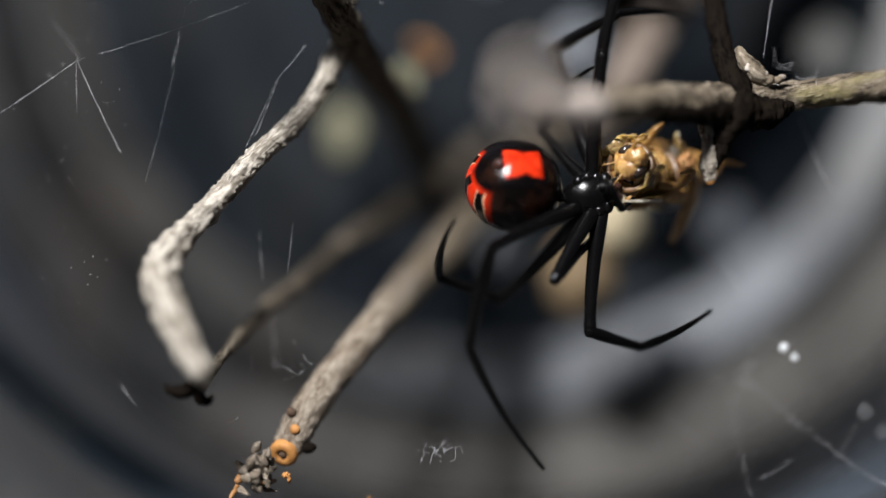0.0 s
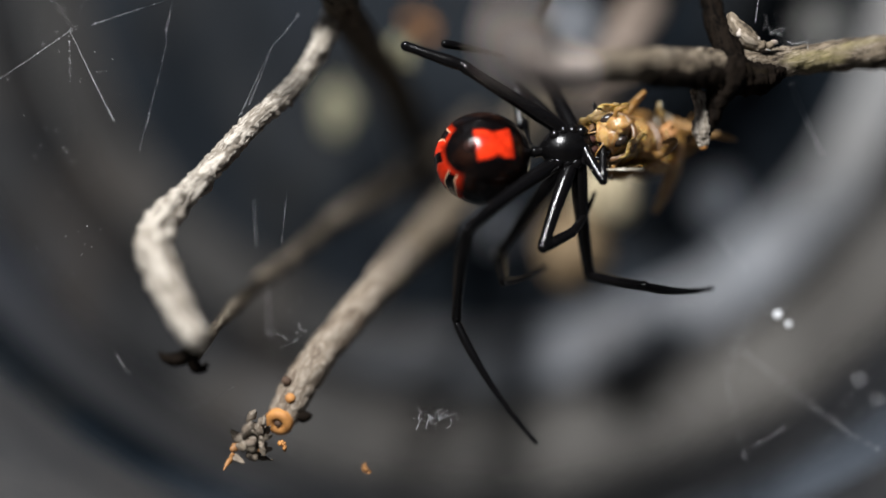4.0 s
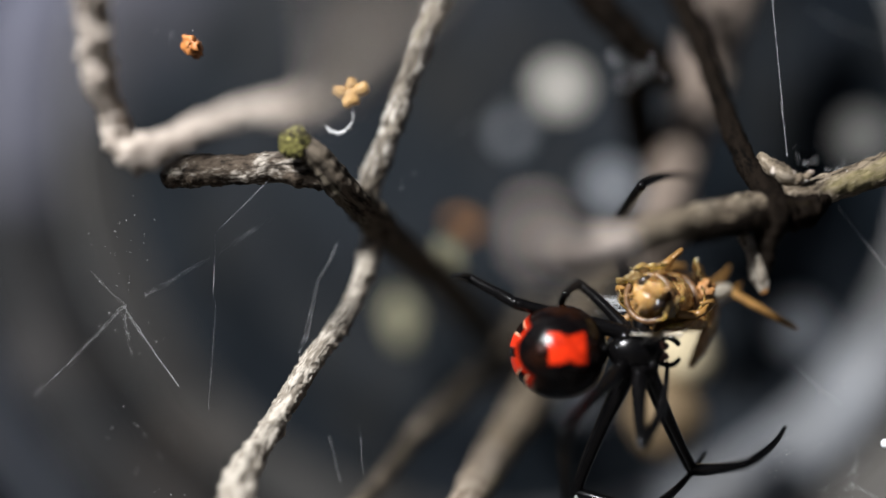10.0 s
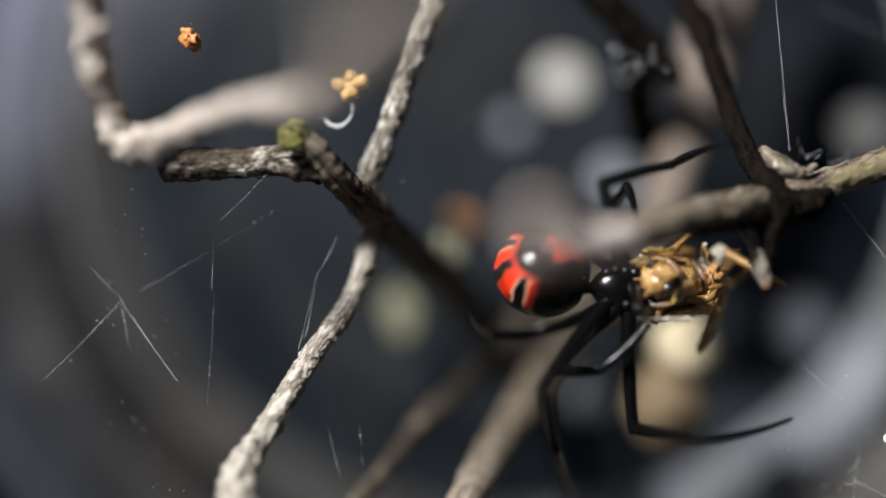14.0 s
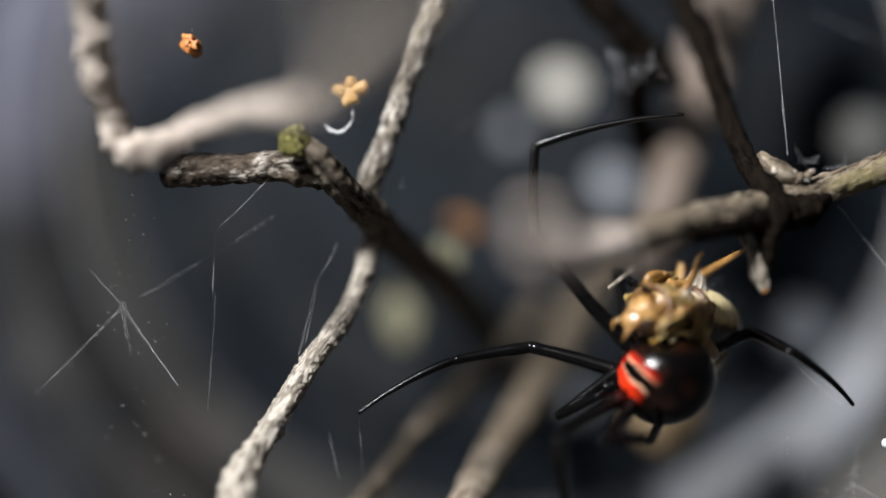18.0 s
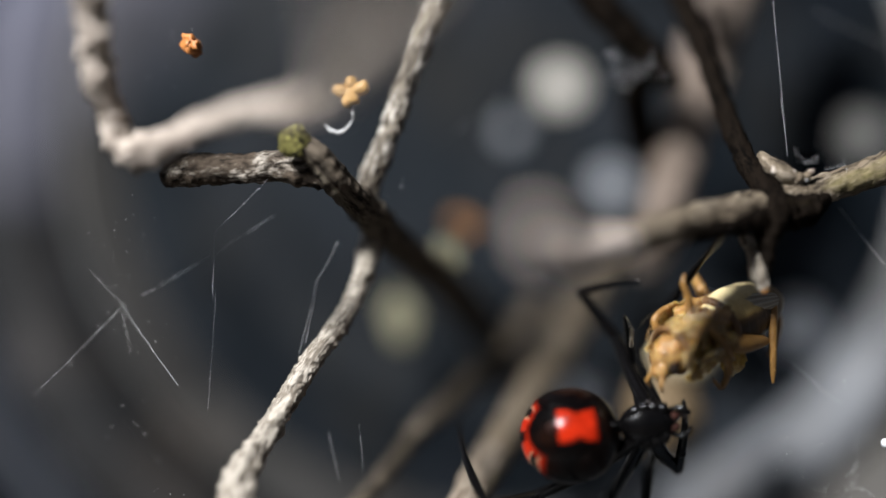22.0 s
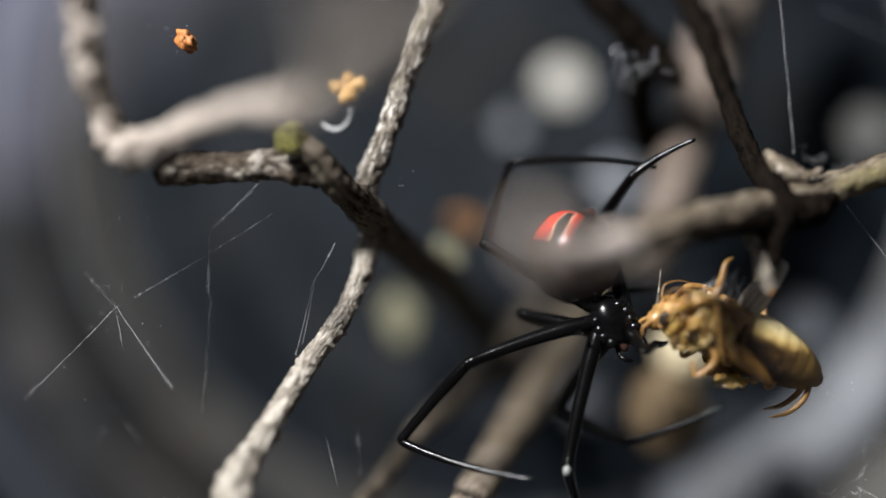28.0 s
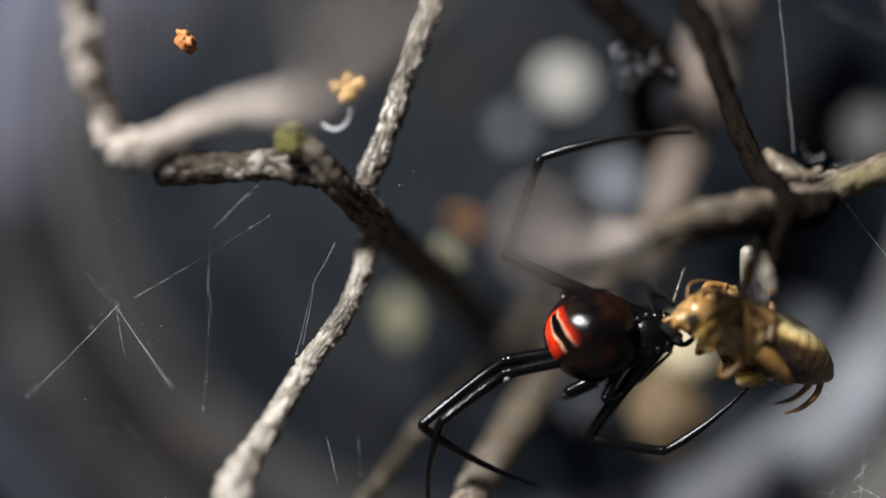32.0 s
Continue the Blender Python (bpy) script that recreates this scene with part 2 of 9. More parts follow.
def fluted_leg():
    """Pale, half clear cuticle with ridges along the leg."""
    m, tree, p = material("pale_fluted_leg", 0.28, coat=0.3, transmission=0.12)
    c = tree.nodes.new("ShaderNodeTexCoord")
    s = tree.nodes.new("ShaderNodeSeparateXYZ")
    tree.links.new(c.outputs["Object"], s.inputs[0])
    turn = tree.nodes.new("ShaderNodeMath")
    turn.operation = "ARCTAN2"
    tree.links.new(s.outputs["Y"], turn.inputs[0])
    tree.links.new(s.outputs["Z"], turn.inputs[1])
    many = tree.nodes.new("ShaderNodeMath")
    many.operation = "MULTIPLY"
    many.inputs[1].default_value = 13.0
    tree.links.new(turn.outputs[0], many.inputs[0])
    wave = tree.nodes.new("ShaderNodeMath")
    wave.operation = "SINE"
    tree.links.new(many.outputs[0], wave.inputs[0])
    ridge = ramp(tree, wave.outputs[0], [(0.0, (0, 0, 0)), (0.8, (1, 1, 1))])
    col = mix(tree, noise_of(tree, c.outputs["Object"], 600), (0.68, 0.64, 0.56), (0.52, 0.46, 0.36))
    tree.links.new(mix(tree, ridge, (0.36, 0.31, 0.24), col), p.inputs["Base Color"])
    relief(tree, p, ridge, 0.0003, 0.7)
    return m


HAM = fluted_leg()
BAND = plain("dark_brown_band", (0.16, 0.08, 0.03), (0.07, 0.035, 0.015), 900, 0.4)
DUST = plain("grey_white_dust", (0.5, 0.5, 0.5), (0.3, 0.3, 0.3), 2000, 0.6)
PATCH = plain("pale_grey_patch", (0.42, 0.43, 0.40), (0.26, 0.27, 0.26), 900, 0.45)
EYE = plain("dark_eye", (0.015, 0.01, 0.008), (0.03, 0.02, 0.015), 900, 0.15)


def abdomen_skin():
    """Black cuticle, a red hourglass below, cream-edged red stripes on the rear back."""
    m, tree, p = material("black_red_abdomen", 0.19, coat=0.0, specular=0.25)
    c = tree.nodes.new("ShaderNodeTexCoord")
    s = tree.nodes.new("ShaderNodeSeparateXYZ")
    wob = node(tree, "ShaderNodeTexNoise", Scale=420.0, Detail=3.0)
    tree.links.new(c.outputs["Object"], wob.inputs["Vector"])
    shift = tree.nodes.new("ShaderNodeVectorMath")
    shift.operation = "MULTIPLY_ADD"
    tree.links.new(wob.outputs["Color"], shift.inputs[0])
    shift.inputs[1].default_value = (0.0012, 0.0012, 0.0012)
    tree.links.new(c.outputs["Object"], shift.inputs[2])
    tree.links.new(shift.outputs[0], s.inputs[0])

    def m2(op, a, b=0.0, clamp=False):
        n = tree.nodes.new("ShaderNodeMath")
        n.operation, n.use_clamp = op, clamp
        for slot, v in ((0, a), (1, b)):
            if isinstance(v, (int, float)):
                n.inputs[slot].default_value = v
            else:
                tree.links.new(v, n.inputs[slot])
        return n.outputs[0]

    X, Y, Z = (m2("MULTIPLY", m2("SUBTRACT", o, 0.0006), 1000.0) for o in s.outputs)

    def step(v, at, width=0.35):
        return m2("MULTIPLY", m2("ADD", m2("SUBTRACT", v, at), width / 2), 1.0 / width, True)

    # hourglass on the belly
    ax = m2("ABSOLUTE", m2("ADD", X, -0.2))
    half = m2("ADD", m2("MULTIPLY", ax, 0.30), 1.10)
    glass = m2("MULTIPLY", step(m2("SUBTRACT", half, m2("ABSOLUTE", Y)), 0.0), step(m2("SUBTRACT", 1.68, ax), 0.0))
    glass = m2("MULTIPLY", glass, step(Z, 1.0))
    # bars that fan out behind the spinnerets, with cream edges
    size = m2("SQRT", m2("ADD", m2("ADD", m2("MULTIPLY", X, X), m2("MULTIPLY", Y, Y)), m2("MULTIPLY", Z, Z)))
    near = m2("DIVIDE", m2("ADD", m2("MULTIPLY", X, -0.45), m2("MULTIPLY", Z, 0.89)), size)
    back = m2("DIVIDE", m2("ADD", m2("MULTIPLY", X, -0.89), m2("MULTIPLY", Z, -0.45)), size)
    turn = m2("ARCTAN2", m2("DIVIDE", Y, size), back)
    wave = m2("COSINE", m2("MULTIPLY", turn, 9.0))
    field = m2("MULTIPLY", step(m2("SUBTRACT", 0.80, near), 0.0, 0.08), step(near, 0.12, 0.3))
    field = m2("MULTIPLY", field, step(m2("COSINE", turn), 0.58, 0.25))
    far = step(m2("SUBTRACT", 0.765, near), 0.0, 0.05)
    dark = m2("MULTIPLY", step(wave, 0.25, 0.3), far)
    stripe = m2("MULTIPLY", field, m2("SUBTRACT", 1.0, dark))
    rim = m2("MULTIPLY", step(wave, -0.02, 0.2), m2("SUBTRACT", 1.0, step(wave, 0.30, 0.2)))
    edge = m2("MULTIPLY", m2("MULTIPLY", rim, m2("MULTIPLY", field, far)), step(m2("ABSOLUTE", turn), 0.25, 0.2))
    grain = noise_of(tree, c.outputs["Object"], 900)
    red = mix(tree, grain, (0.44, 0.012, 0.004), (0.68, 0.040, 0.007))
    blotch = ramp(tree, noise_of(tree, c.outputs["Object"], 420, 4), [(0.36, (0.22, 0.18, 0.16)), (0.54, (1, 1, 1))])
    red = mix(tree, 0.8, red, mix(tree, 1.0, red, blotch, "MULTIPLY"))
    col = mix(tree, m2("MAXIMUM", glass, stripe), mix(tree, ramp(tree, noise_of(tree, c.outputs["Object"], 330, 3), [(0.45, (0, 0, 0)), (0.68, (1, 1, 1))]), (0.0016, 0.001, 0.001), (0.013, 0.0045, 0.0022)), red)
    col = mix(tree, m2("MULTIPLY", edge, 0.85), col, (0.72, 0.52, 0.33))
    tree.links.new(col, p.inputs["Base Color"])
    relief(tree, p, noise_of(tree, c.outputs["Object"], 1400), 0.00012, 0.5)
    return m


ABDOMEN = abdomen_skin()


def cricket_belly():
    """Cream above, amber to dark brown below, with faint bands."""
    m, tree, p = material("banded_cream_abdomen", 0.38, coat=0.1)
    c = tree.nodes.new("ShaderNodeTexCoord")
    s = tree.nodes.new("ShaderNodeSeparateXYZ")
    tree.links.new(c.outputs["Object"], s.inputs[0])
    n = noise_of(tree, c.outputs["Object"], 380)
    add = tree.nodes.new("ShaderNodeMath")
    add.operation = "MULTIPLY_ADD"
    tree.links.new(n, add.inputs[0])
    add.inputs[1].default_value = 0.002
    tree.links.new(s.outputs["Z"], add.inputs[2])
    span = tree.nodes.new("ShaderNodeMapRange")
    span.inputs[1].default_value, span.inputs[2].default_value = 0.0014, 0.0038
    tree.links.new(add.outputs[0], span.inputs[0])
    col = ramp(tree, span.outputs[0], [(0.08, (0.016, 0.009, 0.005)), (0.30, (0.075, 0.042, 0.014)), (0.42, (0.40, 0.26, 0.085)), (0.56, (0.62, 0.46, 0.19)), (0.9, (0.76, 0.63, 0.35))])
    blotch = ramp(tree, noise_of(tree, c.outputs["Object"], 520, 5, 0.65), [(0.50, (0, 0, 0)), (0.64, (1, 1, 1))])
    col = mix(tree, mix(tree, 0.2, (0.0, 0.0, 0.0), blotch), col, (0.26, 0.14, 0.045))
    tail = tree.nodes.new("ShaderNodeMapRange")
    tail.inputs[1].default_value, tail.inputs[2].default_value = -0.0058, -0.0100
    tree.links.new(s.outputs["X"], tail.inputs[0])
    col = mix(tree, tail.outputs[0], col, mix(tree, n, (0.30, 0.19, 0.05), (0.16, 0.085, 0.025)))
    tree.links.new(col, p.inputs["Base Color"])
    relief(tree, p, noise_of(tree, c.outputs["Object"], 1500), 0.0002, 0.4)
    return m


BELLY = cricket_belly()


# ---- mesh helpers (sizes in millimetres) ----
def link(name, bm, mat, parent=None, label=""):
    data = bpy.data.meshes.new(name)
    bmesh.ops.recalc_face_normals(bm, faces=bm.faces[:])
    bm.to_mesh(data)
    bm.free()
    for f in data.polygons:
        f.use_smooth = True
    data.materials.append(mat)
    ob = new(name, data)
    if parent:
        ob.parent = parent
    if label:
        ob["label"] = label
    return ob


part = link


def empty(name, at=(0, 0, 0)):
    ob = new(name)
    ob.empty_display_size = 0.002
    ob.location = Vector(at) * MM
    return ob


def curve_points(rows, steps):
    """Smooth line through the rows (x, y, z, r)."""
    pts = [Vector(r) for r in rows]
    pts = [2 * pts[0] - pts[1]] + pts + [2 * pts[-1] - pts[-2]]
    out = []
    for i in range(1, len(pts) - 2):
        a, b, c, d = pts[i - 1:i + 3]
        for k in range(steps):
            t = k / steps
            out.append(0.5 * ((2 * b) + (c - a) * t + (2 * a - 5 * b + 4 * c - d) * t * t + (3 * b - a - 3 * c + d) * t ** 3))
    out.append(pts[-2])
    return out


def tube_into(bm, rows, steps=6, sides=14, lump=0.0, grain=0.0, seed=0.0, ends=(0.6, 0.6), knob=0.0):
    """A rounded tube along the rows, with lumps and bark grain."""
    line = curve_points([(*r, 0)[:4] if len(r) < 4 else r for r in rows], steps)
    pos = [Vector(p[:3]) for p in line]
    rad = [max(p[3], 0.001) for p in line]
    side = None
    rings = []
    layer = bm.verts.layers.float_vector.get("grain") or bm.verts.layers.float_vector.new("grain")
    run = [0.0]
    for p0, p1 in zip(pos, pos[1:]):
        run.append(run[-1] + (p1 - p0).length)

    def ring(c, ax, side, r, far):
        up = ax.cross(side)
        vs = []
        for k in range(sides):
            a = 2 * math.pi * k / sides
            n = side * math.cos(a) + up * math.sin(a)
            rr = r
            if lump or grain:
                q = c + n * r
                rr *= 1 + lump * noise.noise(q * 0.42 + Vector((seed, 0, 0))) + lump * 0.7 * noise.noise(q * 1.1 + Vector((0, seed, 0)))
                if knob:
                    rr *= 1 + knob * max(0.0, noise.noise(q * 0.75 + Vector((seed * 3, 2.0, seed))) - 0.12) + 0.6 * knob * max(0.0, noise.noise(q * 1.7 + Vector((1.0, seed, 4.0))) - 0.15)
                rr += grain * noise.noise(Vector((q.x * 3.2, q.y * 3.2, q.z * 3.2 + seed))) + grain * 0.6 * noise.noise(q * 7)
            vert = bm.verts.new((c + n * max(rr, 0.001)) * MM)
            vert[layer] = Vector((r * math.cos(a), r * math.sin(a), far * 0.28 + seed * 7)) * MM
            vs.append(vert)
        return vs

    n = len(pos)
    for i in range(n):
        ax = (pos[min(i + 1, n - 1)] - pos[max(i - 1, 0)]).normalized()
        side = (side - ax * side.dot(ax)) if side else ax.orthogonal()
        side.normalize()
        if i == 0:
            for f, g in ((1.0, 0.45), (0.55, 0.85)):
                rings.append(ring(pos[0] - ax * rad[0] * ends[0] * f, ax, side, rad[0] * g, 0.0))
        rings.append(ring(pos[i], ax, side, rad[i], run[i]))
        if i == n - 1:
            for f, g in ((0.55, 0.85), (1.0, 0.45)):
                rings.append(ring(pos[i] + ax * rad[i] * ends[1] * f, ax, side, rad[i] * g, run[i]))
    for a, b in zip(rings, rings[1:]):
        for k in range(sides):
            bm.faces.new((a[k], a[(k + 1) % sides], b[(k + 1) % sides], b[k]))
    bm.faces.new(rings[0][::-1])
    bm.faces.new(rings[-1])
    return bm


def twig(name, rows, mat, parent=None, label="", steps=22, sides=30, lump=0.2, grain=0.15, seed=0.0, ends=(0.6, 0.6), knob=0.0):
    return part(name, tube_into(bmesh.new(), rows, steps, sides, lump, grain, seed, ends, knob), mat, parent, label)


def blob_into(bm, centre, radii, turn=None, seg=20, rings=12, lump=0.0, freq=0.8, seed=0.0):
    """A rounded lump; radii along x, y, z."""
    m = Matrix.Translation(Vector(centre) * MM) @ (turn or Matrix()) @ Matrix.Diagonal((*(Vector(radii) * MM), 1))
    made = bmesh.ops.create_uvsphere(bm, u_segments=seg, v_segments=rings, radius=1)["verts"]
    c = Vector(centre) * MM
    for v in made:
        v.co = m @ v.co
        if lump:
            q = v.co / MM * freq + Vector((seed, seed, 0))
            v.co = c + (v.co - c) * (1 + lump * noise.noise(q) + lump * 0.5 * noise.noise(q * 2.3))
    return bm


def scrap_into(bm, centre, across, along, seed, curl=0.6):
    """A crinkled thin sheet with a ragged rim."""
    c, u, v = Vector(centre), Vector(across), Vector(along)
    n = u.cross(v).normalized()
    sides = []
    for lift in (0.0, 0.06):
        grid = []
        for i in range(9):
            row = []
            for j in range(9):
                a, b = (i - 4) / 4, (j - 4) / 4
                k = 1 + 0.35 * noise.noise(Vector((a * 2, b * 2, seed)))
                q = c + u * a * k * math.sqrt(1 - 0.45 * b * b) + v * b * k * math.sqrt(1 - 0.45 * a * a)
                q += n * (lift + curl * noise.noise(Vector((a * 1.6, b * 1.6, seed + 5))) + 0.3 * noise.noise(Vector((a * 4, b * 4, seed))) - 0.5 * curl * (a * a + b * b))
                row.append(bm.verts.new(q * MM))
            grid.append(row)
        sides.append(grid)
    for grid in sides:
        for i in range(8):
            for j in range(8):
                bm.faces.new((grid[i][j], grid[i + 1][j], grid[i + 1][j + 1], grid[i][j + 1]))
    a, b = sides
    rim = [(i, 0) for i in range(8)] + [(8, j) for j in range(8)] + [(i, 8) for i in range(8, 0, -1)] + [(0, j) for j in range(8, 0, -1)]
    for (i, j), (k, l) in zip(rim, rim[1:] + rim[:1]):
        bm.faces.new((a[i][j], a[k][l], b[k][l], b[i][j]))
    return bm


def blob(name, centre, radii, mat, parent=None, label="", **more):
    return part(name, blob_into(bmesh.new(), centre, radii, **more), mat, parent, label)


def lathe(name, profile, mat, parent, centre, sides=96, label=""):
    """A surface of revolution about the y axis; profile rows are (y, r)."""
    bm = bmesh.new()
    rows = []
    for y, r in profile:
        rows.append([bm.verts.new(Vector((centre[0] + r * math.cos(2 * math.pi * k / sides), y, centre[1] + r * math.sin(2 * math.pi * k / sides))) * MM) for k in range(sides)])
    for a, b in zip(rows, rows[1:]):
        for k in range(sides):
            bm.faces.new((a[k], a[(k + 1) % sides], b[(k + 1) % sides], b[k]))
    if profile[0][1] < 1.0:
        bm.faces.new(rows[0])
    return part(name, bm, mat, parent, label)


# ---- the jar, lying on a dark table with its open mouth in front ----
JAR_AXIS = (7.3, 46.0)
jar = tagged(empty("jar", (7.3, 60, -42.8)), "dark smoked plastic jar lying on its side on the table", "jar", kind="structure")


def at_jar(ob):
    ob.parent = jar
    ob.matrix_parent_inverse = Matrix.Translation(-jar.location)
    return ob


def jar_body():
    floor = [(60, 0.5), (60, 26), (59.4, 27.5), (60, 29), (60, 46), (59.4, 47.5), (60, 49), (60, 82.5), (58.8, 84.5), (61, 86.5), (63, 82), (63, 0.5)]
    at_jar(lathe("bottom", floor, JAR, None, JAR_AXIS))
    wall = [(58.7, 84.7), (50, 85.3), (30, 85.7), (0, 86.3), (-26, 86.7), (-28, 87.1), (-29, 87.9), (-28, 88.7), (0, 88.5), (48, 88.1), (57, 87.7), (61, 86.7)]
    at_jar(lathe("wall", wall, JAR_WALL, None, JAR_AXIS, label="cloudy translucent jar wall"))
    # bevelled ring round the floor and a second one up the wall
    ring = [(60.3, 60.0), (59.9, 60.8), (58.9, 63.0), (57.7, 65.7), (56.7, 67.9), (56.4, 68.7), (56.7, 69.6), (58.0, 71.0), (60.3, 71.8)]
    at_jar(lathe("floor_ring", ring, JAR_RING, None, JAR_AXIS, label="dusty moulded ring with a pale sheen painted in"))
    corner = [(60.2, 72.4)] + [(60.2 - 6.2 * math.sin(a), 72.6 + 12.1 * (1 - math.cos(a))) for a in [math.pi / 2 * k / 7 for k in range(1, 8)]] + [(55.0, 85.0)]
    at_jar(lathe("corner_ring", corner, JAR_CORNER, None, JAR_AXIS, label="dusty rounded floor corner with sheen and glow painted in"))
    band = []
    for k in range(11):
        y = 24 - 7 * math.cos(math.pi * k / 10)
        band.append((y, 86.0 - 2.0 * math.sin(math.pi * k / 10)))
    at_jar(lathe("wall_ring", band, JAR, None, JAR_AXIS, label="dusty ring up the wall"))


jar_body()

table = bmesh.new()
bmesh.ops.create_cube(table, size=1, matrix=Matrix.Translation((0, 0.1, -0.0579)) @ Matrix.Diagonal((1.2, 0.9, 0.03, 1)))
tagged(link("table", table, TABLE), "dark wooden table top under the jar", "table", kind="structure")

# ---- dead branches ----
WHITE = [(-10.0, 2.0, 22.3, 1.08), (-12.6, -1.0, 15.8, 0.94), (-14.9, -3.0, 12.4, 0.98), (-18.0, -5.0, 9.2, 1.02), (-20.8, -6.5, 5.8, 1.05), (-23.7, -8.0, 2.3, 1.19), (-25.4, -10.0, -0.2, 1.46), (-26.0, -12.0, -2.5, 1.58), (-24.6, -14.0, -5.5, 1.6), (-23.2, -15.0, -7.9, 1.48), (-21.9, -16.0, -10.1, 1.24), (-21.1, -16.0, -11.6, 0.64)]
THIN = [(-23.1, -9.0, -13.4, 0.44), (-21.4, -2.0, -9.9, 0.62), (-19.0, 9.0, -6.3, 0.79), (-15.7, 13.0, -3.4, 0.93), (-11.7, 18.0, 0.5, 1.09), (-8.1, 24.0, 2.9, 1.38), (-1.3, 32.0, 7.7, 1.59), (5.5, 42.0, 14.3, 1.69)]
CUT = [(-15.4, -3.0, -19.6, 1.60), (-13.2, -2.0, -15.7, 1.71), (-10.2, 0.0, -11.7, 1.69), (-6.9, 3.0, -7.8, 1.78), (-3.6, 12.0, -4.0, 2.08), (0.8, 22.0, 0.8, 2.24), (6.1, 34.0, 6.6, 2.3), (11.5, 41.0, 13.2, 2.4), (17.0, 46.0, 19.5, 2.3)]
DARK = [(-14.4, -12.0, 29.3, 1.17), (-12.6, -11.0, 27.1, 1.28), (-11.3, -8.0, 24.6, 1.46), (-9.9, -2.0, 22.5, 1.68), (-8.0, 9.0, 19.8, 1.71), (-5.4, 24.0, 17.4, 2.02), (-3.6, 41.0, 13.9, 2.52), (-1.6, 53.0, 9.9, 2.69), (-1.3, 58.0, 7.0, 1.99)]
STUBL = [(-12.9, -9.0, 26.1, 1.30), (-16.3, -9.0, 27.6, 1.46), (-20.1, -9.0, 28.3, 1.41), (-24.3, -9.5, 29.1, 1.51), (-26.2, -10.0, 29.2, 1.45), (-27.4, -11.0, 28.6, 0.89)]
BULB = [(1.2, -74.0, 19.7, 0.98), (-0.7, -66.0, 20.4, 1.02), (-3.5, -54.0, 22.2, 1.05), (-7.7, -40.0, 24.1, 0.90), (-11.2, -33.0, 26.2, 0.92), (-14.6, -29.0, 27.7, 0.90), (-18.1, -26.0, 28.6, 0.95), (-22.7, -22.0, 29.1, 1.15), (-27.0, -18.0, 29.6, 1.50), (-29.0, -17.0, 30.4, 1.33), (-29.5, -18.0, 33.6, 1.32), (-29.2, -21.0, 37.0, 1.29), (-27.8, -24.0, 40.5, 1.35), (-26.1, -27.0, 43.6, 1.49), (-23.3, -30.0, 47.3, 1.46)]
UPR = [(-10.2, -1.0, 25.0, 1.28), (-8.3, -2.0, 27.4, 1.22), (-5.7, -3.0, 31.1, 1.1), (-3.5, -3.0, 35.1, 1.11), (-1.0, -3.0, 39.4, 1.17), (1.3, -3.0, 42.6, 1.23), (4.7, -2.0, 47.0, 1.4), (9.5, 0.0, 54.4, 1.43)]
HOR = [(53.7, 2.0, 17.4, 1.79), (44.2, -2.0, 16.3, 1.63), (36.7, -4.0, 15.3, 1.41), (32.0, -5.0, 14.8, 1.5), (28.4, -6.0, 14.4, 1.74), (24.6, -9.0, 14.0, 1.65), (18.5, -14.0, 13.2, 1.58), (12.6, -22.0, 11.6, 1.5), (8.3, -32.0, 10.5, 1.5), (6.2, -40.0, 10.4, 1.3), (4.9, -45.0, 9.8, 1.0)]
JUNCTION_SHADE = [(17.5, -14.6, 12.1, 0.4), (20.5, -13.0, 12.3, 0.85), (24.5, -10.2, 12.7, 1.05), (27.8, -7.5, 13.0, 1.5), (30.3, -6.8, 13.2, 1.55), (32.0, -6.2, 13.4, 1.2), (33.8, -5.2, 13.8, 0.5)]
UPD = [(28.4, -7.3, 14.0, 1.45), (28.2, -6.6, 15.8, 1.32), (27.8, -4.4, 18.2, 1.13), (27.4, -2.0, 22.5, 1.04), (27.6, 2.0, 28.6, 1.08), (27.7, 6.0, 35.5, 1.23), (27.6, 9.0, 41.1, 1.38), (27.7, 14.0, 50.6, 1.93)]
HANG = [(28.6, -7.4, 14.6, 1.3), (28.3, -7.6, 13.4, 1.6), (26.8, -8.0, 11.0, 1.07), (26.4, -8.0, 9.2, 0.68), (26.0, -8.0, 7.6, 0.24)]
HANGP = [(24.9, -7.0, 12.0, 0.44), (25.6, -7.4, 10.3, 0.85), (25.4, -7.6, 8.2, 0.86), (25.5, -7.6, 6.6, 0.48)]
KNOT = [(28.6, -6.0, 19.4, 0.35), (29.1, -6.5, 18.0, 0.62), (30.1, -6.6, 16.9, 0.85), (31.2, -6.6, 16.2, 0.6)]
WIDE = [(42.4, 30.0, 53.5, 4.0), (37.2, 30.0, 47.2, 3.7), (32.2, 29.0, 38.3, 3.4), (27.4, 28.0, 29.5, 3.0), (24.6, 28.0, 24.6, 2.8), (22.0, 28.0, 19.5, 2.70), (19.6, 33.0, 14.9, 1.72)]
DARK2 = [(14.5, 4.0, 51.0, 1.80), (17.5, 8.0, 44.5, 1.96), (20.3, 10.0, 39.8, 1.92), (23.1, 12.0, 35.8, 1.76), (24.7, 12.0, 33.1, 1.40), (25.4, 12.0, 31.9, 0.58)]
DARK3 = [(22.3, 14.0, 35.9, 1.78), (21.6, 22.0, 33.4, 2.00), (22.7, 30.0, 29.3, 2.23), (24.7, 40.0, 24.7, 2.08)]

left_branch = tagged(empty("dead_branch", DARK[3][:3]), "dead forked branch with grey lichen bark", "branch")


def on(thing, ob):
    ob.parent = thing
    ob.matrix_parent_inverse = Matrix.Translation(-thing.location)
    return ob


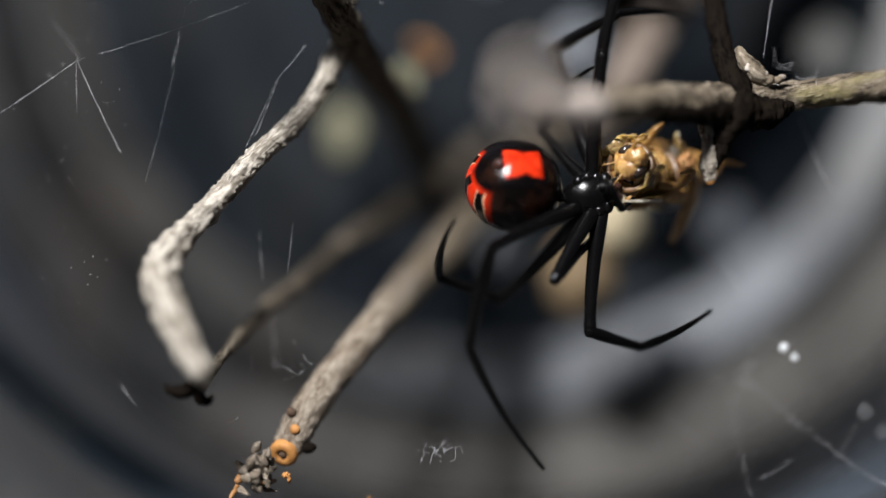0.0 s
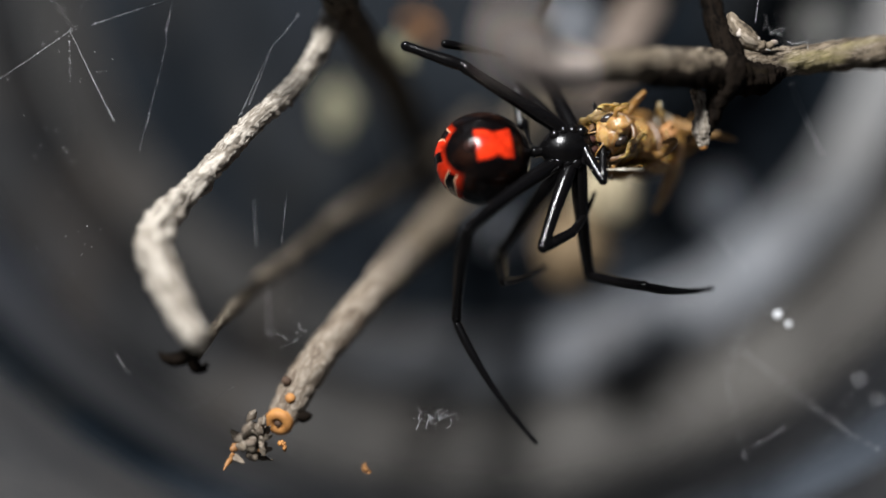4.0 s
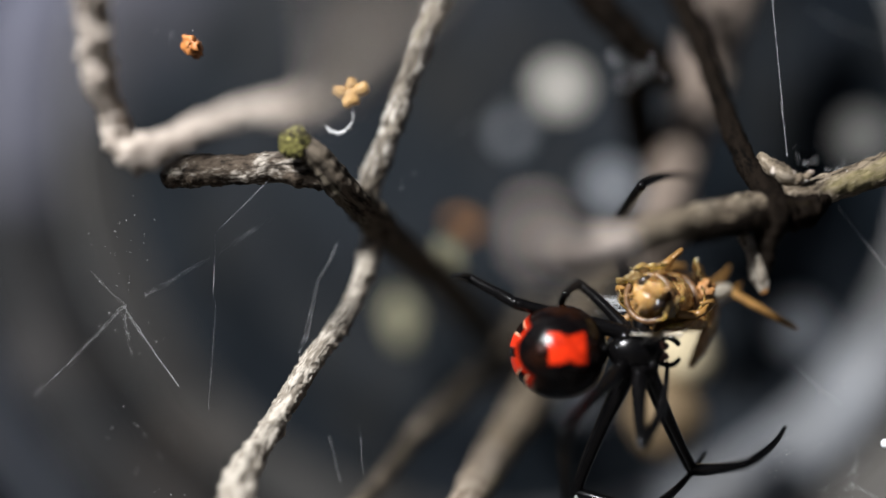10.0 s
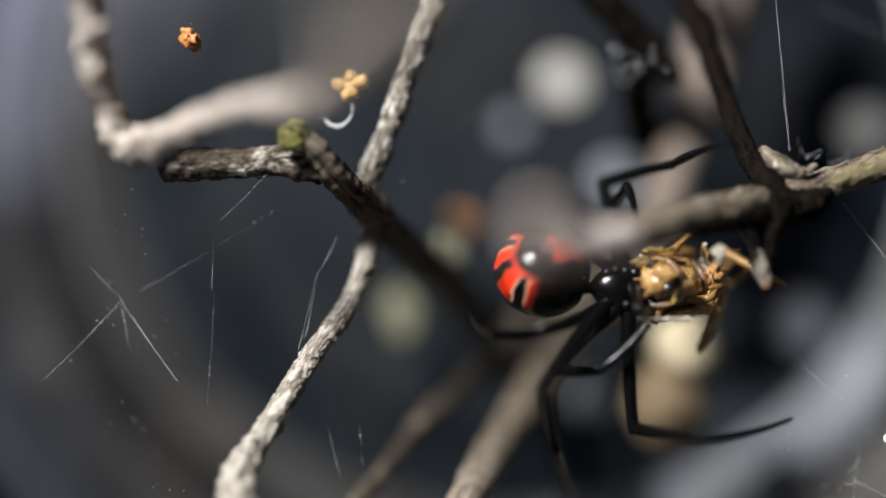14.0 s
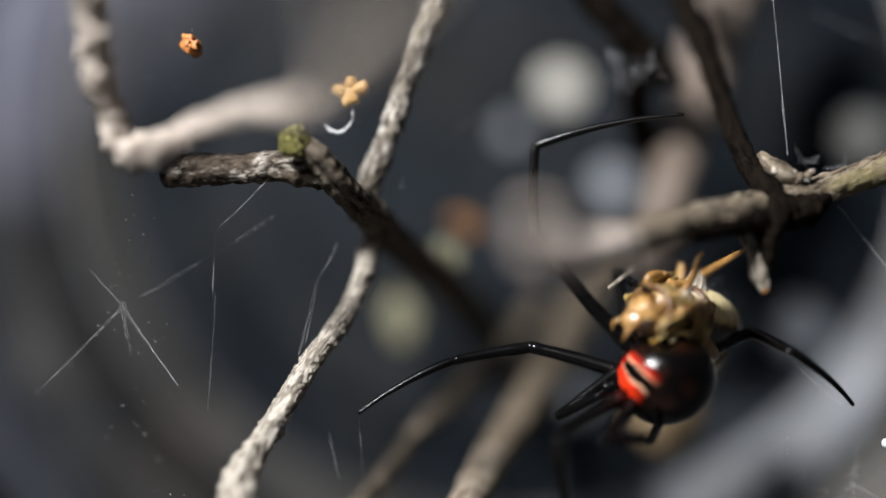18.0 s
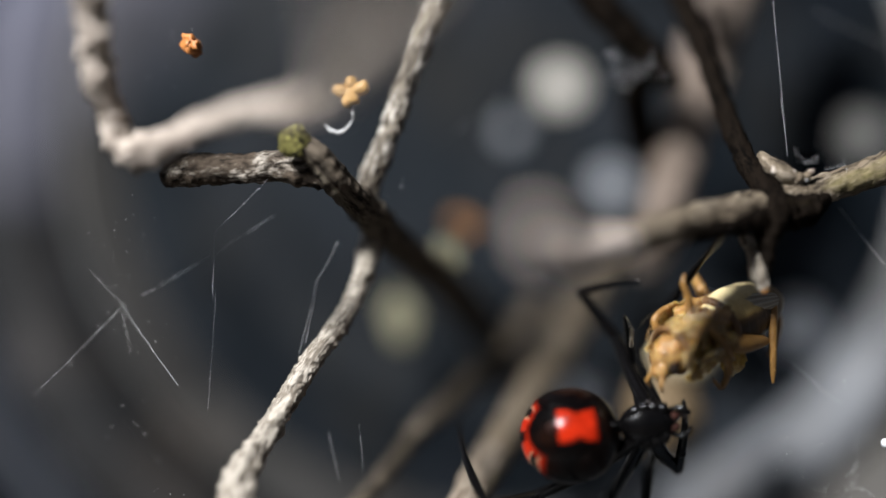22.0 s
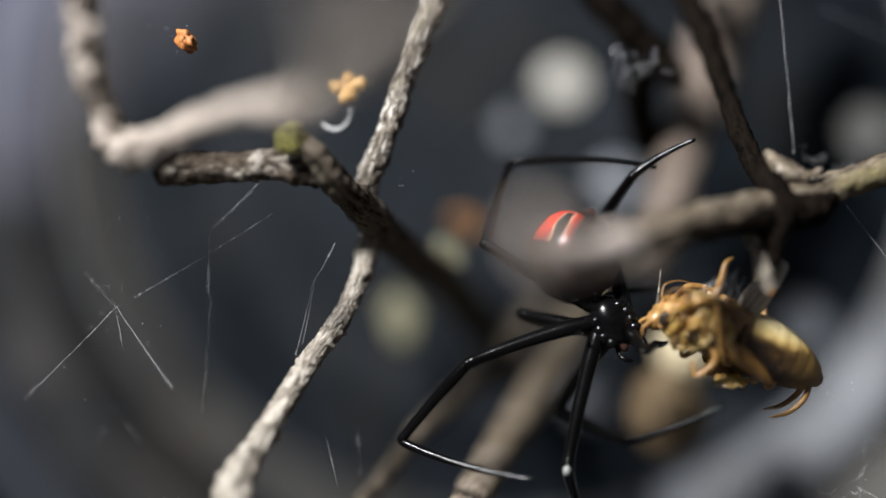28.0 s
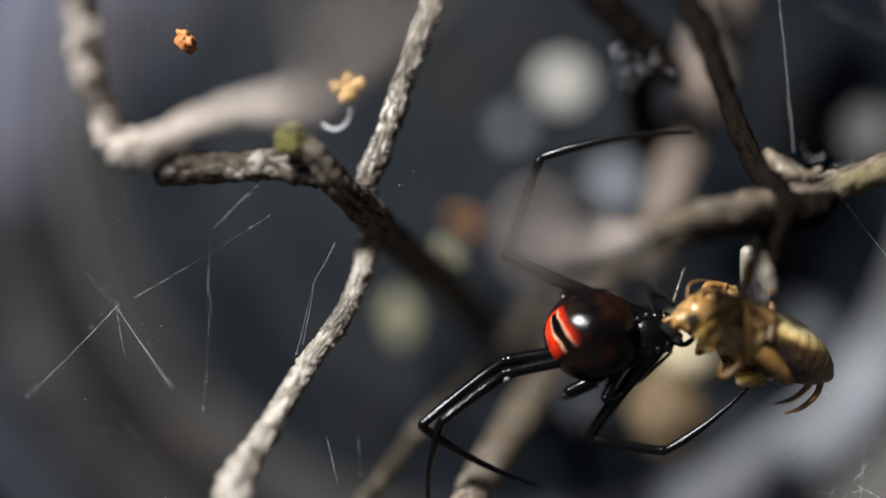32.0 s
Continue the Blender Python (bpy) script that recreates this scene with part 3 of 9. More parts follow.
on(left_branch, twig("main_stem", DARK, BARK_DARK, seed=1.0))
on(left_branch, blob("cut_end", (-14.45, -12.5, 29.0), (1.5, 1.0, 1.5), LICHEN, label="stem end covered in green lichen", lump=0.25, freq=1.5))
on(left_branch, twig("side_stub", STUBL, BARK_STUB, seed=2.0, lump=0.16, grain=0.12, knob=0.3))
on(left_branch, twig("upper_twig", UPR, BARK_GREY, seed=3.0, grain=0.10, steps=30, knob=0.35))
on(left_branch, twig("pale_twig", WHITE, BARK_PALE, label="pale crusty twig bent at its end", seed=4.0, lump=0.2, grain=0.13, steps=40, sides=48, knob=0.5))
on(left_branch, twig("front_twig", BULB, BARK_TAN, label="pale knobbly twig reaching forward", seed=5.0, lump=0.4, grain=0.22, knob=0.5))

right_branch = tagged(empty("dead_branch", HOR[4][:3]), "dead grey-brown branch with a dark fork", "branch")
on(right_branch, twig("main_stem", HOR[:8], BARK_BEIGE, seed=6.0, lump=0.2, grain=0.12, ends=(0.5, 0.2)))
# near end of the same stem in a paler, pinkish colour
on(right_branch, twig("pale_tip", HOR[7:], BARK_TIP, label="pale pinkish tip of the branch", seed=6.0, ends=(0.1, 0.9)))
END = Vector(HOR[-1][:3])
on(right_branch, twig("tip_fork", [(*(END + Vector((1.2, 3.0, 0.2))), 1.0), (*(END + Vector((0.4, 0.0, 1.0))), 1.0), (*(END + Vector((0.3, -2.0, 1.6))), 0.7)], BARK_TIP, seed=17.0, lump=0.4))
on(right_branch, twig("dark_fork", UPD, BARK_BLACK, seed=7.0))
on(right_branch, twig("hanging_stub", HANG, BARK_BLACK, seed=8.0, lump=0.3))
on(right_branch, twig("peeling_splinter", HANGP, BARK_PALE, label="pale peeling splinter with an orange tip", seed=9.0))
on(right_branch, blob("splinter_tip", tuple(HANGP[-1][:3]), (0.5, 0.4, 0.5), CUT_WOOD, lump=0.2))
# black junction, drawn out leftwards as a dark strip for the stem's underside shade
on(right_branch, twig("dark_junction_shade", JUNCTION_SHADE, BARK_BLACK, label="black fork junction with the stem's underside shade added", seed=16.0, lump=0.4, grain=0.25))
on(right_branch, twig("bark_knot", KNOT, BARK_BEIGE, seed=10.0, lump=0.35, grain=0.1, steps=8))
nubs = random.Random(52)
for k in range(7):
    on(right_branch, blob("lichen_nub", (29.2 + 0.55 * k + nubs.gauss(0, 0.2), -7.3 + 0.1 * k, 17.4 - 0.2 * k + nubs.gauss(0, 0.35)), [nubs.uniform(0.22, 0.48) for q in range(3)], BARK_TAN if k % 3 == 0 else BARK_BEIGE, seg=14, rings=9, lump=0.5, freq=1.4, seed=float(k)))
on(right_branch, twig("back_limb", WIDE, BARK_ROSE, seed=11.0))
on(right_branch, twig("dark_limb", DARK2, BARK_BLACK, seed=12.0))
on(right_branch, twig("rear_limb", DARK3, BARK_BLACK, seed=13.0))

cut_twig = tagged(empty("cut_twig", CUT[0][:3]), "beige twig with an orange cut end", "twig")
on(cut_twig, twig("stem", CUT[:5], BARK_CUT, seed=14.0, lump=0.1, ends=(0.25, 0.1)))
# same stem in a darker bark: shade from the branches put into the colour
on(cut_twig, twig("rear_stem", CUT[4:], BARK_BEIGE, seed=14.0, lump=0.1, label="rear of the stem with branch shade put into its brown", ends=(0.1, 0.5)))

thin_twig = tagged(empty("thin_twig", THIN[0][:3]), "thin dark brown twig", "twig")
on(thin_twig, twig("stem", THIN, BARK_DARK, seed=15.0, lump=0.25))
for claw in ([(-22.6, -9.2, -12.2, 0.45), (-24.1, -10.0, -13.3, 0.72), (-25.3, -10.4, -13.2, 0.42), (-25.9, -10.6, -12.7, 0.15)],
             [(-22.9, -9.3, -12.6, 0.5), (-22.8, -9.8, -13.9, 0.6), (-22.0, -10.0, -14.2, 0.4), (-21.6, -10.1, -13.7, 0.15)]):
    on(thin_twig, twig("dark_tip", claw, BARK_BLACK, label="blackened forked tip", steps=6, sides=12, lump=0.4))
for k in (2, 4):
    on(thin_twig, blob("bud", tuple(THIN[k][:3]), (THIN[k][3] * 1.1,) * 3, BARK_CUT, label="swollen brown bud", lump=0.3, seg=16, rings=10))


def cut_face():
    """The sawn end: an orange rim round a dark pith."""
    p, ax = Vector(CUT[0][:3]), Vector((-0.25, -0.85, -0.45)).normalized()
    turn = ax.to_track_quat("Z", "Y").to_matrix().to_4x4()
    bm = bmesh.new()
    prof = [(0.40, -0.1), (0.46, 0.25), (0.8, 0.36), (1.25, 0.28), (1.45, 0.0), (1.4, -0.6)]
    rings = [[bm.verts.new((p + ax * 1.2 + (turn @ Vector((r * math.cos(a), r * math.sin(a), h)))) * MM) for a in [2 * math.pi * k / 24 for k in range(24)]] for r, h in prof]
    for a, b in zip(rings, rings[1:]):
        for k in range(24):
            bm.faces.new((a[k], a[(k + 1) % 24], b[(k + 1) % 24], b[k]))
    on(cut_twig, part("cut_rim", bm, CUT_WOOD, label="orange sawn wood rim"))
    on(cut_twig, blob("pith", tuple(p + ax * 1.2), (0.46, 0.4, 0.46), PITH, seg=12, rings=8))
    on(cut_twig, blob("bud_scar", tuple(p + Vector((0.9, -1.3, 1.9))), (0.5, 0.35, 0.5), CUT_WOOD, lump=0.2, seg=14, rings=10))
    on(cut_twig, blob("bud_scar", tuple(p + Vector((0.4, -0.9, 3.6))), (0.55, 0.4, 0.5), PITH, lump=0.3, seg=14, rings=10))
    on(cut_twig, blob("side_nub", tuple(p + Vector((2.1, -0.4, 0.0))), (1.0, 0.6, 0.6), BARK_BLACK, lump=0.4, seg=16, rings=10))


cut_face()

# ---- silk ----
THREADS_LEFT = [
    ((-33.8, -5.0, 18.9), (-18.8, -5.0, 24.1)),
    ((-44.9, -8.0, 11.2), (-35.7, -5.0, 18.4)),
    ((-35.7, -5.0, 18.4), (-30.7, -8.0, 9.3)),
    ((-35.8, -5.0, 18.4), (-35.7, -5.0, 13.4)),
    ((-24.2, -8.0, 23.3), (-16.2, -10.0, 27.9)),
    ((-24.5, -8.0, 23.1), (-25.8, -8.0, 17.2)),
    ((-25.5, -8.0, 17.1), (-28.5, -7.0, 6.5)),
    ((-13.5, -4.0, 20.1), (-16.0, -5.0, 16.8)),
    ((-16.0, -5.0, 16.8), (-18.3, -5.0, 11.0)),
    ((-14.5, -6.0, 2.4), (-15.1, -6.0, -2.6)),
    ((-19.2, -5.0, 10.0), (-16.2, -5.0, 16.6)),
    ((-18.3, -2.0, 2.0), (-18.1, -2.0, -2.8)),
    ((-36.6, -10.0, 21.7), (-33.2, -12.0, 17.3)),
]
THREADS_RIGHT = [
    ((33.5, -6.0, 35.1), (31.0, -6.0, 18.7)),
    ((36.1, 0.0, 13.5), (39.3, 0.0, 6.1)),
    ((-2.4, 4.0, 29.3), (10.7, 8.0, 37.0)),
    ((27.8, 0.0, -0.5), (32.4, 4.0, -5.7)),
    ((41.4, 10.0, 36.4), (49.7, 14.0, 31.8)),
    ((31.7, -6.0, 24.1), (31.0, -6.0, 18.6)),
]
THREADS_LOW = [
    ((-17.5, 2.0, -6.9), (-17.4, 2.0, -12.2)),
    ((31.2, 4.0, -13.3), (39.4, 0.0, -20.3)),
    ((33.7, 6.0, -9.0), (30.1, 2.0, -16.3)),
    ((29.7, 3.0, -15.2), (30.8, -2.0, -24.8)),
    ((39.4, 0.0, -20.3), (44.0, -3.0, -23.5)),
    ((42.2, 0.0, -17.7), (40.0, 0.0, -21.2)),
    ((23.5, 4.0, -17.4), (28.2, 4.0, -21.3)),
    ((-24.0, -6.0, -18.5), (-20.2, -4.0, -16.6)),
    ((23.9, 0.0, -24.1), (26.2, 0.0, -20.6)),
    ((31.4, -2.0, -23.1), (34.8, -2.0, -21.1)),
    ((-31.9, -3.0, -13.4), (-30.5, -3.0, -15.4)),
]


def silk_thread(a, b, thick, sag, seed):
    a, b = Vector(a), Vector(b)
    rnd = random.Random(seed)
    rows = [(*(a.lerp(b, k / 4) - Vector((0, 0, sag * math.sin(math.pi * k / 4)))), thick) for k in range(5)]
    ob = link("silk_thread", tube_into(bmesh.new(), rows, 4, 5), SILK)
    tagged(ob, "thin white silk thread of a tangled web", "silk thread", "web threads")
    bm = bmesh.new()
    for k in range(max(2, int((b - a).length * 1.5))):
        f = rnd.random()
        q = a.lerp(b, f) - Vector((0, 0, sag * math.sin(math.pi * f)))
        blob_into(bm, q, [rnd.choice((0.012, 0.016, 0.024, 0.045))] * 3, seg=6, rings=4)
    part("glue_drops", bm, SILK, ob)
    return ob


for n, (a, b) in enumerate(THREADS_LEFT + THREADS_RIGHT + THREADS_LOW):
    silk_thread(a, b, (0.0036 + 0.0024 * (n % 3)) * (0.6 if n in (5, 6, 9, 11) else 1.0), 0.15, n)

# ---- small things caught in the web and on the jar ----
SPOT_DIM = plain("grey_glint_disc", (0.22, 0.23, 0.25), (0.15, 0.16, 0.18), 400, 0.6)
SPOT_MID = plain("cream_glint_disc", (0.23, 0.225, 0.21), (0.17, 0.165, 0.155), 400, 0.6)
# flat pale discs added on the floor in place of out-of-focus glints
for at, r, mat in (((15.9, 59.7, 47.4), 3.4, SPOT), ((57.6, 59.7, 30.2), 3.5, SPOT_MID), ((41.6, 59.7, 4.7), 4.0, SPOT_DIM),
                   ((20.2, 59.7, 30.6), 3.4, SPOT_DIM), ((7.0, 59.7, 42.2), 2.0, SPOT_DIM), ((9.4, 59.7, 0.2), 3.0, SPOT_DIM)):
    tagged(blob("glint_disc", at, (r, 0.8, r), mat, lump=0.06, freq=0.3, seed=r), "pale disc added for a blurred glint on the jar floor", "dried spot", "spots on the jar floor")

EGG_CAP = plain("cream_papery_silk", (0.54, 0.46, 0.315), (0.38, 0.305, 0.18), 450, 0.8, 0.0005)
egg = tagged(empty("egg_sac", (19.0, 28, -0.5)), "papery egg sac, cream above and tan below", "egg sac")
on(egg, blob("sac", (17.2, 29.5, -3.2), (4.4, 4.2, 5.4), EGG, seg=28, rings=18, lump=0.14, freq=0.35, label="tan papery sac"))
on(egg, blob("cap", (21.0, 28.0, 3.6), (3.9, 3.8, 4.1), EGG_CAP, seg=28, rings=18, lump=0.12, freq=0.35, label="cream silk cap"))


def husk(name, at, r, mat, label, category, seed):
    """A crumpled scrap of a few joined lumps."""
    rnd = random.Random(seed)
    bm = bmesh.new()
    for k in range(4):
        q = Vector(at) + Vector(((k - 1.5) * 0.32, rnd.uniform(-0.2, 0.2), (1.5 - k) * 0.3 + rnd.uniform(-0.3, 0.3))) * r
        turn = Euler((rnd.uniform(0, 3), rnd.uniform(0, 3), rnd.uniform(0, 3))).to_matrix().to_4x4()
        blob_into(bm, q, [r * rnd.uniform(0.42, 0.75), r * rnd.uniform(0.3, 0.5), r * rnd.uniform(0.25, 0.5)], turn, seg=18, rings=12, lump=0.75, freq=2.2 / r, seed=k * 3.1 + seed)
    return tagged(link(name, bm, mat), label, category)


flake = scrap_into(bmesh.new(), (-23.0, -10, 41.3), (0.9, 0.5, -0.55), (0.35, -0.3, 0.95), 3.3, 0.9)
scrap_into(flake, (-22.7, -10.2, 40.8), (0.7, 0.3, 0.2), (0.2, -0.6, 0.5), 8.1, 0.9)
tagged(link("rust_flake", flake, RUST), "rust-orange crumpled flake hanging in the web", "flake")
star = blob_into(bmesh.new(), Vector((-8.3, -12, 32.4)), (0.85, 0.7, 0.8), seg=18, rings=12, lump=0.3, freq=1.2)
for k, (a, reach) in enumerate(((0.2, 1.5), (1.35, 1.25), (2.7, 1.45), (4.2, 1.2), (5.1, 0.9))):
    out = Vector((math.cos(a), -0.25, math.sin(a)))
    q = Vector((-8.3, -12, 32.4))
    tube_into(star, [(*q, 0.5), (*(q + out * reach * 0.6), 0.68), (*(q + out * reach), 0.52)], 5, 10, 0.5, 0.12, 2.0 * k)
tagged(link("seed_husk", star, AMBER), "amber star-shaped seed husk on a silk curl", "husk")
tagged(link("silk_curl", tube_into(bmesh.new(), [(-8.5, -12, 31.21, 0.1), (-8.61, -12, 30.13, 0.13), (-9.15, -12, 29.38, 0.17), (-10.01, -12, 28.95, 0.2), (-10.87, -12, 29.27, 0.15), (-11.3, -12, 30.03, 0.08)], 10, 10, 1.0, 0.12), DUST), "white curl of silk under the husk", "silk curl")
husk("ochre_husk", (-2.3, 35, 26.2), 2.0, OCHRE, "ochre husk behind the branch", "husk", 7)
tagged(blob("leaf_scrap", (-13.6, 44, 16.4), (2.5, 1.0, 3.5), OLIVE, lump=0.45, freq=0.45, seg=28, rings=18), "olive-green leaf scrap behind the branch", "leaf scrap")
husk("leaf_scrap", (-4.0, 20, 20.4), 1.6, OLIVE, "small olive leaf scrap on the dark stem", "leaf scrap", 11)


def frayed_bark(at, count, seed):
    """Torn strips of bark and a few orange splinters, in a clump."""
    rnd = random.Random(seed)
    clump = tagged(empty("bark_clump", at), "clump of frayed brown bark below the cut twig", "bark clump")
    for name, mat, many, thick in (("bark_strip", BARK_CUT, count, 0.55), ("dark_strip", BARK_DARK, count // 2, 0.5), ("orange_splinter", OCHRE, count // 5, 0.35)):
        for k in range(many):
            a = Vector(at) + Vector((rnd.gauss(-0.4, 0.85), rnd.gauss(0, 0.6), rnd.gauss(-0.3, 0.7)))
            d = Vector((rnd.gauss(0.5, 0.6), rnd.gauss(0, 0.4), rnd.gauss(0.5, 0.6))).normalized() * rnd.uniform(0.9, 1.9)
            r = thick * rnd.uniform(0.5, 1.2)
            bm = tube_into(bmesh.new(), [(*a, r * 0.6), (*(a + d * 0.5 + Vector((0, rnd.gauss(0, 0.3), 0))), r), (*(a + d), r * 0.3)], 5, 9, 0.5, 0.12, rnd.random() * 9)
            on(clump, part(name, bm, mat))
    return clump


frayed_bark((-17.7, -6.5, -21.8), 22, 13)
husk("ochre_crumb", (-15.1, -6, -22.0), 0.5, CUT_WOOD, "small orange wood crumb", "crumb", 15)
husk("ochre_crumb", (-6.9, -8, -24.1), 0.5, OCHRE, "small ochre crumb in the web", "crumb", 17)


def tuft(at, spread, count, seed, thick=0.4):
    """A matted tuft of silk."""
    rnd = random.Random(seed)
    bm = bmesh.new()
    for k in range(count):
        a = Vector(at) + Vector((rnd.gauss(0, 1), rnd.gauss(0, 0.6), rnd.gauss(0, 0.6))) * spread
        d = Vector((rnd.gauss(0, 1), rnd.gauss(0, 1), rnd.gauss(0, 1))).normalized() * rnd.uniform(0.6, 2.4)
        bend = Vector((rnd.gauss(0, 1), rnd.gauss(0, 1), rnd.gauss(0, 1))) * 0.3
        tube_into(bm, [(*a, 0.01), (*(a + d * 0.5 + bend * 0.6), rnd.uniform(0.012, 0.03) * thick), (*(a + d), 0.008)], 3, 5)
    return tagged(link("silk_tuft", bm, SILK), "matted tuft of white silk and dust", "silk tuft", "silk tufts", "stuff")


tuft((19.2, 2, 32.2), 2.1, 30, 1, 0.4)
tuft((32.5, -7, 17.0), 1.4, 9, 2)
tuft((-0.8, -5.0, -19.8), 0.7, 14, 4)
tuft((-13.8, -8.0, -11.4), 0.6, 5, 6, 0.2)
tuft((30.6, 4.0, -13.6), 1.3, 9, 5, 0.3)


def specks(at, size, count, seed, small=(0.015, 0.065)):
    """Dust and crumbs caught in the web."""
    rnd = random.Random(seed)
    bm = bmesh.new()
    for k in range(count):
        q = Vector(at) + Vector([rnd.gauss(0, s) for s in size])
        blob_into(bm, q, [rnd.uniform(*small) for _ in range(3)], seg=6, rings=4, lump=0.3, freq=5)
    return tagged(link("web_dust", bm, DUST), "white dust specks caught in the web", "dust", "web dust", "stuff")

specks((-34.6, -8.0, 12.9), (2.5, 2.5, 3.0), 14, 20)
specks((-34.1, -6.0, -1.6), (1.5, 1.5, 1.8), 12, 21)
specks((-16.3, 0.0, -10.3), (1.5, 1.5, 1.8), 14, 22)
specks((-0.8, -5.0, -19.8), (1.2, 1.2, 1.4), 16, 23)
specks((26.6, 2.0, -11.6), (1.6, 1.6, 1.9), 14, 24)
specks((33.7, -4.0, -9.9), (0.9, 0.9, 1.1), 4, 25)
specks((31.3, 0.0, -4.5), (1.0, 1.0, 1.2), 5, 26)
specks((18.1, 0.0, -19.5), (2, 2, 2.4), 10, 27)
specks((30.2, 0.0, -18.9), (2.5, 2.5, 3.0), 14, 28)
specks((39.3, -2.0, -20.3), (2, 2, 2.4), 12, 29)
specks((-32.5, -10.0, 24.0), (1.2, 1.2, 1.8), 20, 30, (0.010, 0.045))
specks((-34.7, -12.0, 21.5), (1.6, 1.2, 1.9), 12, 31, (0.010, 0.050))
specks((-26.1, -6.0, 43.4), (1.6, 1.6, 1.9), 10, 32)
specks((-34.8, -10.0, 5.9), (1.5, 1.5, 1.8), 12, 33)
specks((-32.0, -10.0, 3.1), (1.5, 1.5, 1.8), 10, 34)
specks((25.1, -3.0, -8.8), (1.0, 1.0, 1.2), 8, 35)
specks((28.9, -5.0, -11.1), (1.5, 1.5, 1.8), 16, 36)
specks((32.4, -4.0, -8.7), (0.6, 0.6, 0.7), 4, 37)
specks((-5.6, -4.0, 24.2), (0.8, 0.8, 1.0), 5, 38)
specks((6.8, 2.0, -24.4), (2, 2, 2.4), 10, 39)

for at, r in (((34.9, 1.0, -10.1), 0.42), ((36.0, 1.0, -11.1), 0.32), ((45.6, 8.0, -17.6), 0.22), ((47.2, 7.0, -19.6), 0.18)):
    tagged(blob("silk_drop", at, (r, r * 0.9, r * 1.05), SILK, seg=14, rings=10, lump=0.1), "small white drop caught in the web", "drop", "drops in the web")

# ---- the spider ----
LEG_SIZES = [(15.90, 9.90, 14.60), (12.26, 6.02, 6.77), (13.12, 10.22, 13.84), (12.16, 7.58, 10.45), (9.12, 4.02, 6.23), (13.88, 7.63, 10.96), (8.40, 4.83, 4.97), (5.00, 4.00, 4.50)]
SPIKE = [(7.63, -2.47, 3.15), (5.84, -4.77, -0.65)]
THIGH, SHIN = 6.6, 8.0
spider = tagged(empty("spider"), "glossy black spider with red marks on its round abdomen", "spider")
carapace = blob("carapace", (0, 0, 0.1), (2.7, 2.1, 1.6), BLACK, spider, lump=0.05)
for k in range(8):
    side = 1 if k < 4 else -1
    blob("coxa", (1.45 - 0.85 * (k % 4), side * (1.3 + 0.25 * ((k % 4) in (1, 2))), 0.75), (0.62, 0.72, 0.6), BLACK, spider, seg=14, rings=9, lump=0.1, seed=float(k))
for s in (-1, 1):
    blob("chelicera", (2.2, 0.5 * s, 0.2), (0.95, 0.55, 0.75), FANG, spider, seg=12, rings=8)
    part("palp", tube_into(bmesh.new(), [(1.9, 0.9 * s, 0.1, 0.26), (2.9, 1.35 * s, 0.5, 0.24), (3.6, 1.1 * s, 0.8, 0.26), (4.0, 0.7 * s, 0.7, 0.2)], 4, 8), BLACK, spider)
part("pedicel", tube_into(bmesh.new(), [(-1.6, 0, 0.1, 0.7), (-2.6, 0, 0.1, 0.55), (-3.3, 0, 0.1, 0.6)], 4, 10), BLACK, spider)
abdomen = blob("abdomen", (0, 0, 0), (4.75, 4.5, 4.5), ABDOMEN, spider, "round black abdomen with red hourglass and stripes", seg=40, rings=28, lump=0.03, freq=0.3)
blob("spinnerets", (-2.1, 0, 4.0), (0.6, 0.6, 0.7), FANG, abdomen, seg=10, rings=6, lump=0.2)


def leg_piece(name, length, r0, r1, bow, parent, mat=None):
    """A leg piece arched outwards, with a narrow neck, a full belly and a knob at its end."""
    shape = ((0, 0.80), (0.05, 0.98), (0.22, 1.10), (0.45, 1.02), (0.7, 1.0), (0.9, 0.98), (0.965, 1.08), (1, 0.92))
    rows = [(length * t, 0, 4 * bow * length * t * (1 - t), (r0 + (r1 - r0) * t) * g) for t, g in shape]
    return part(name, tube_into(bmesh.new(), rows, 4, 14), mat or BLACK, parent)


legs = []
for sizes in LEG_SIZES:
    k = 1.0 if sizes[0] > 9 else 0.8
    upper = leg_piece("leg", sizes[0], 0.76 * k, 0.58 * k, 0.022, spider)
    middle = leg_piece("shin", sizes[1], 0.58 * k, 0.47 * k, 0.014, upper)
    foot = leg_piece("foot", sizes[2], 0.45 * k, 0.19 * k, 0.040, upper)
    blob("joint_ring", (0.35, 0, 0), (0.34, 0.72 * k, 0.72 * k), MEMBRANE, upper, "dark grey-brown joint membrane", seg=14, rings=9)
    blob("knee", (sizes[0], 0, 0), (0.66 * k, 0.6 * k, 0.6 * k), BLACK, upper, seg=14, rings=9)
    legs.append((upper, middle, foot))
blob("knee_patch", (LEG_SIZES[5][0] + 0.10, 0.36, -0.30), (0.5, 0.34, 0.34), PATCH, legs[5][0], "pale grey patch at the knee", seg=14, rings=9, lump=0.15)

# ---- the cricket it feeds on ----
cricket = tagged(empty("cricket"), "pale tan cricket caught in the web, wrapped in silk", "cricket")
blob("head", (5.8, 0, 0.0), (1.4, 1.6, 1.8), TAN, cricket, lump=0.35, freq=1.2)
blob("muzzle", (6.9, 0, -1.1), (0.8, 1.0, 1.0), TAN, cricket, lump=0.3, freq=1.6)
for s in (-1, 1):
    blob("eye", (6.4, 1.3 * s, -0.4), (0.6, 0.5, 0.8), EYE, cricket, seg=12, rings=8)
blob("pronotum", (3.6, 0, 0.4), (2.2, 2.5, 2.4), TAN, cricket, lump=0.1)
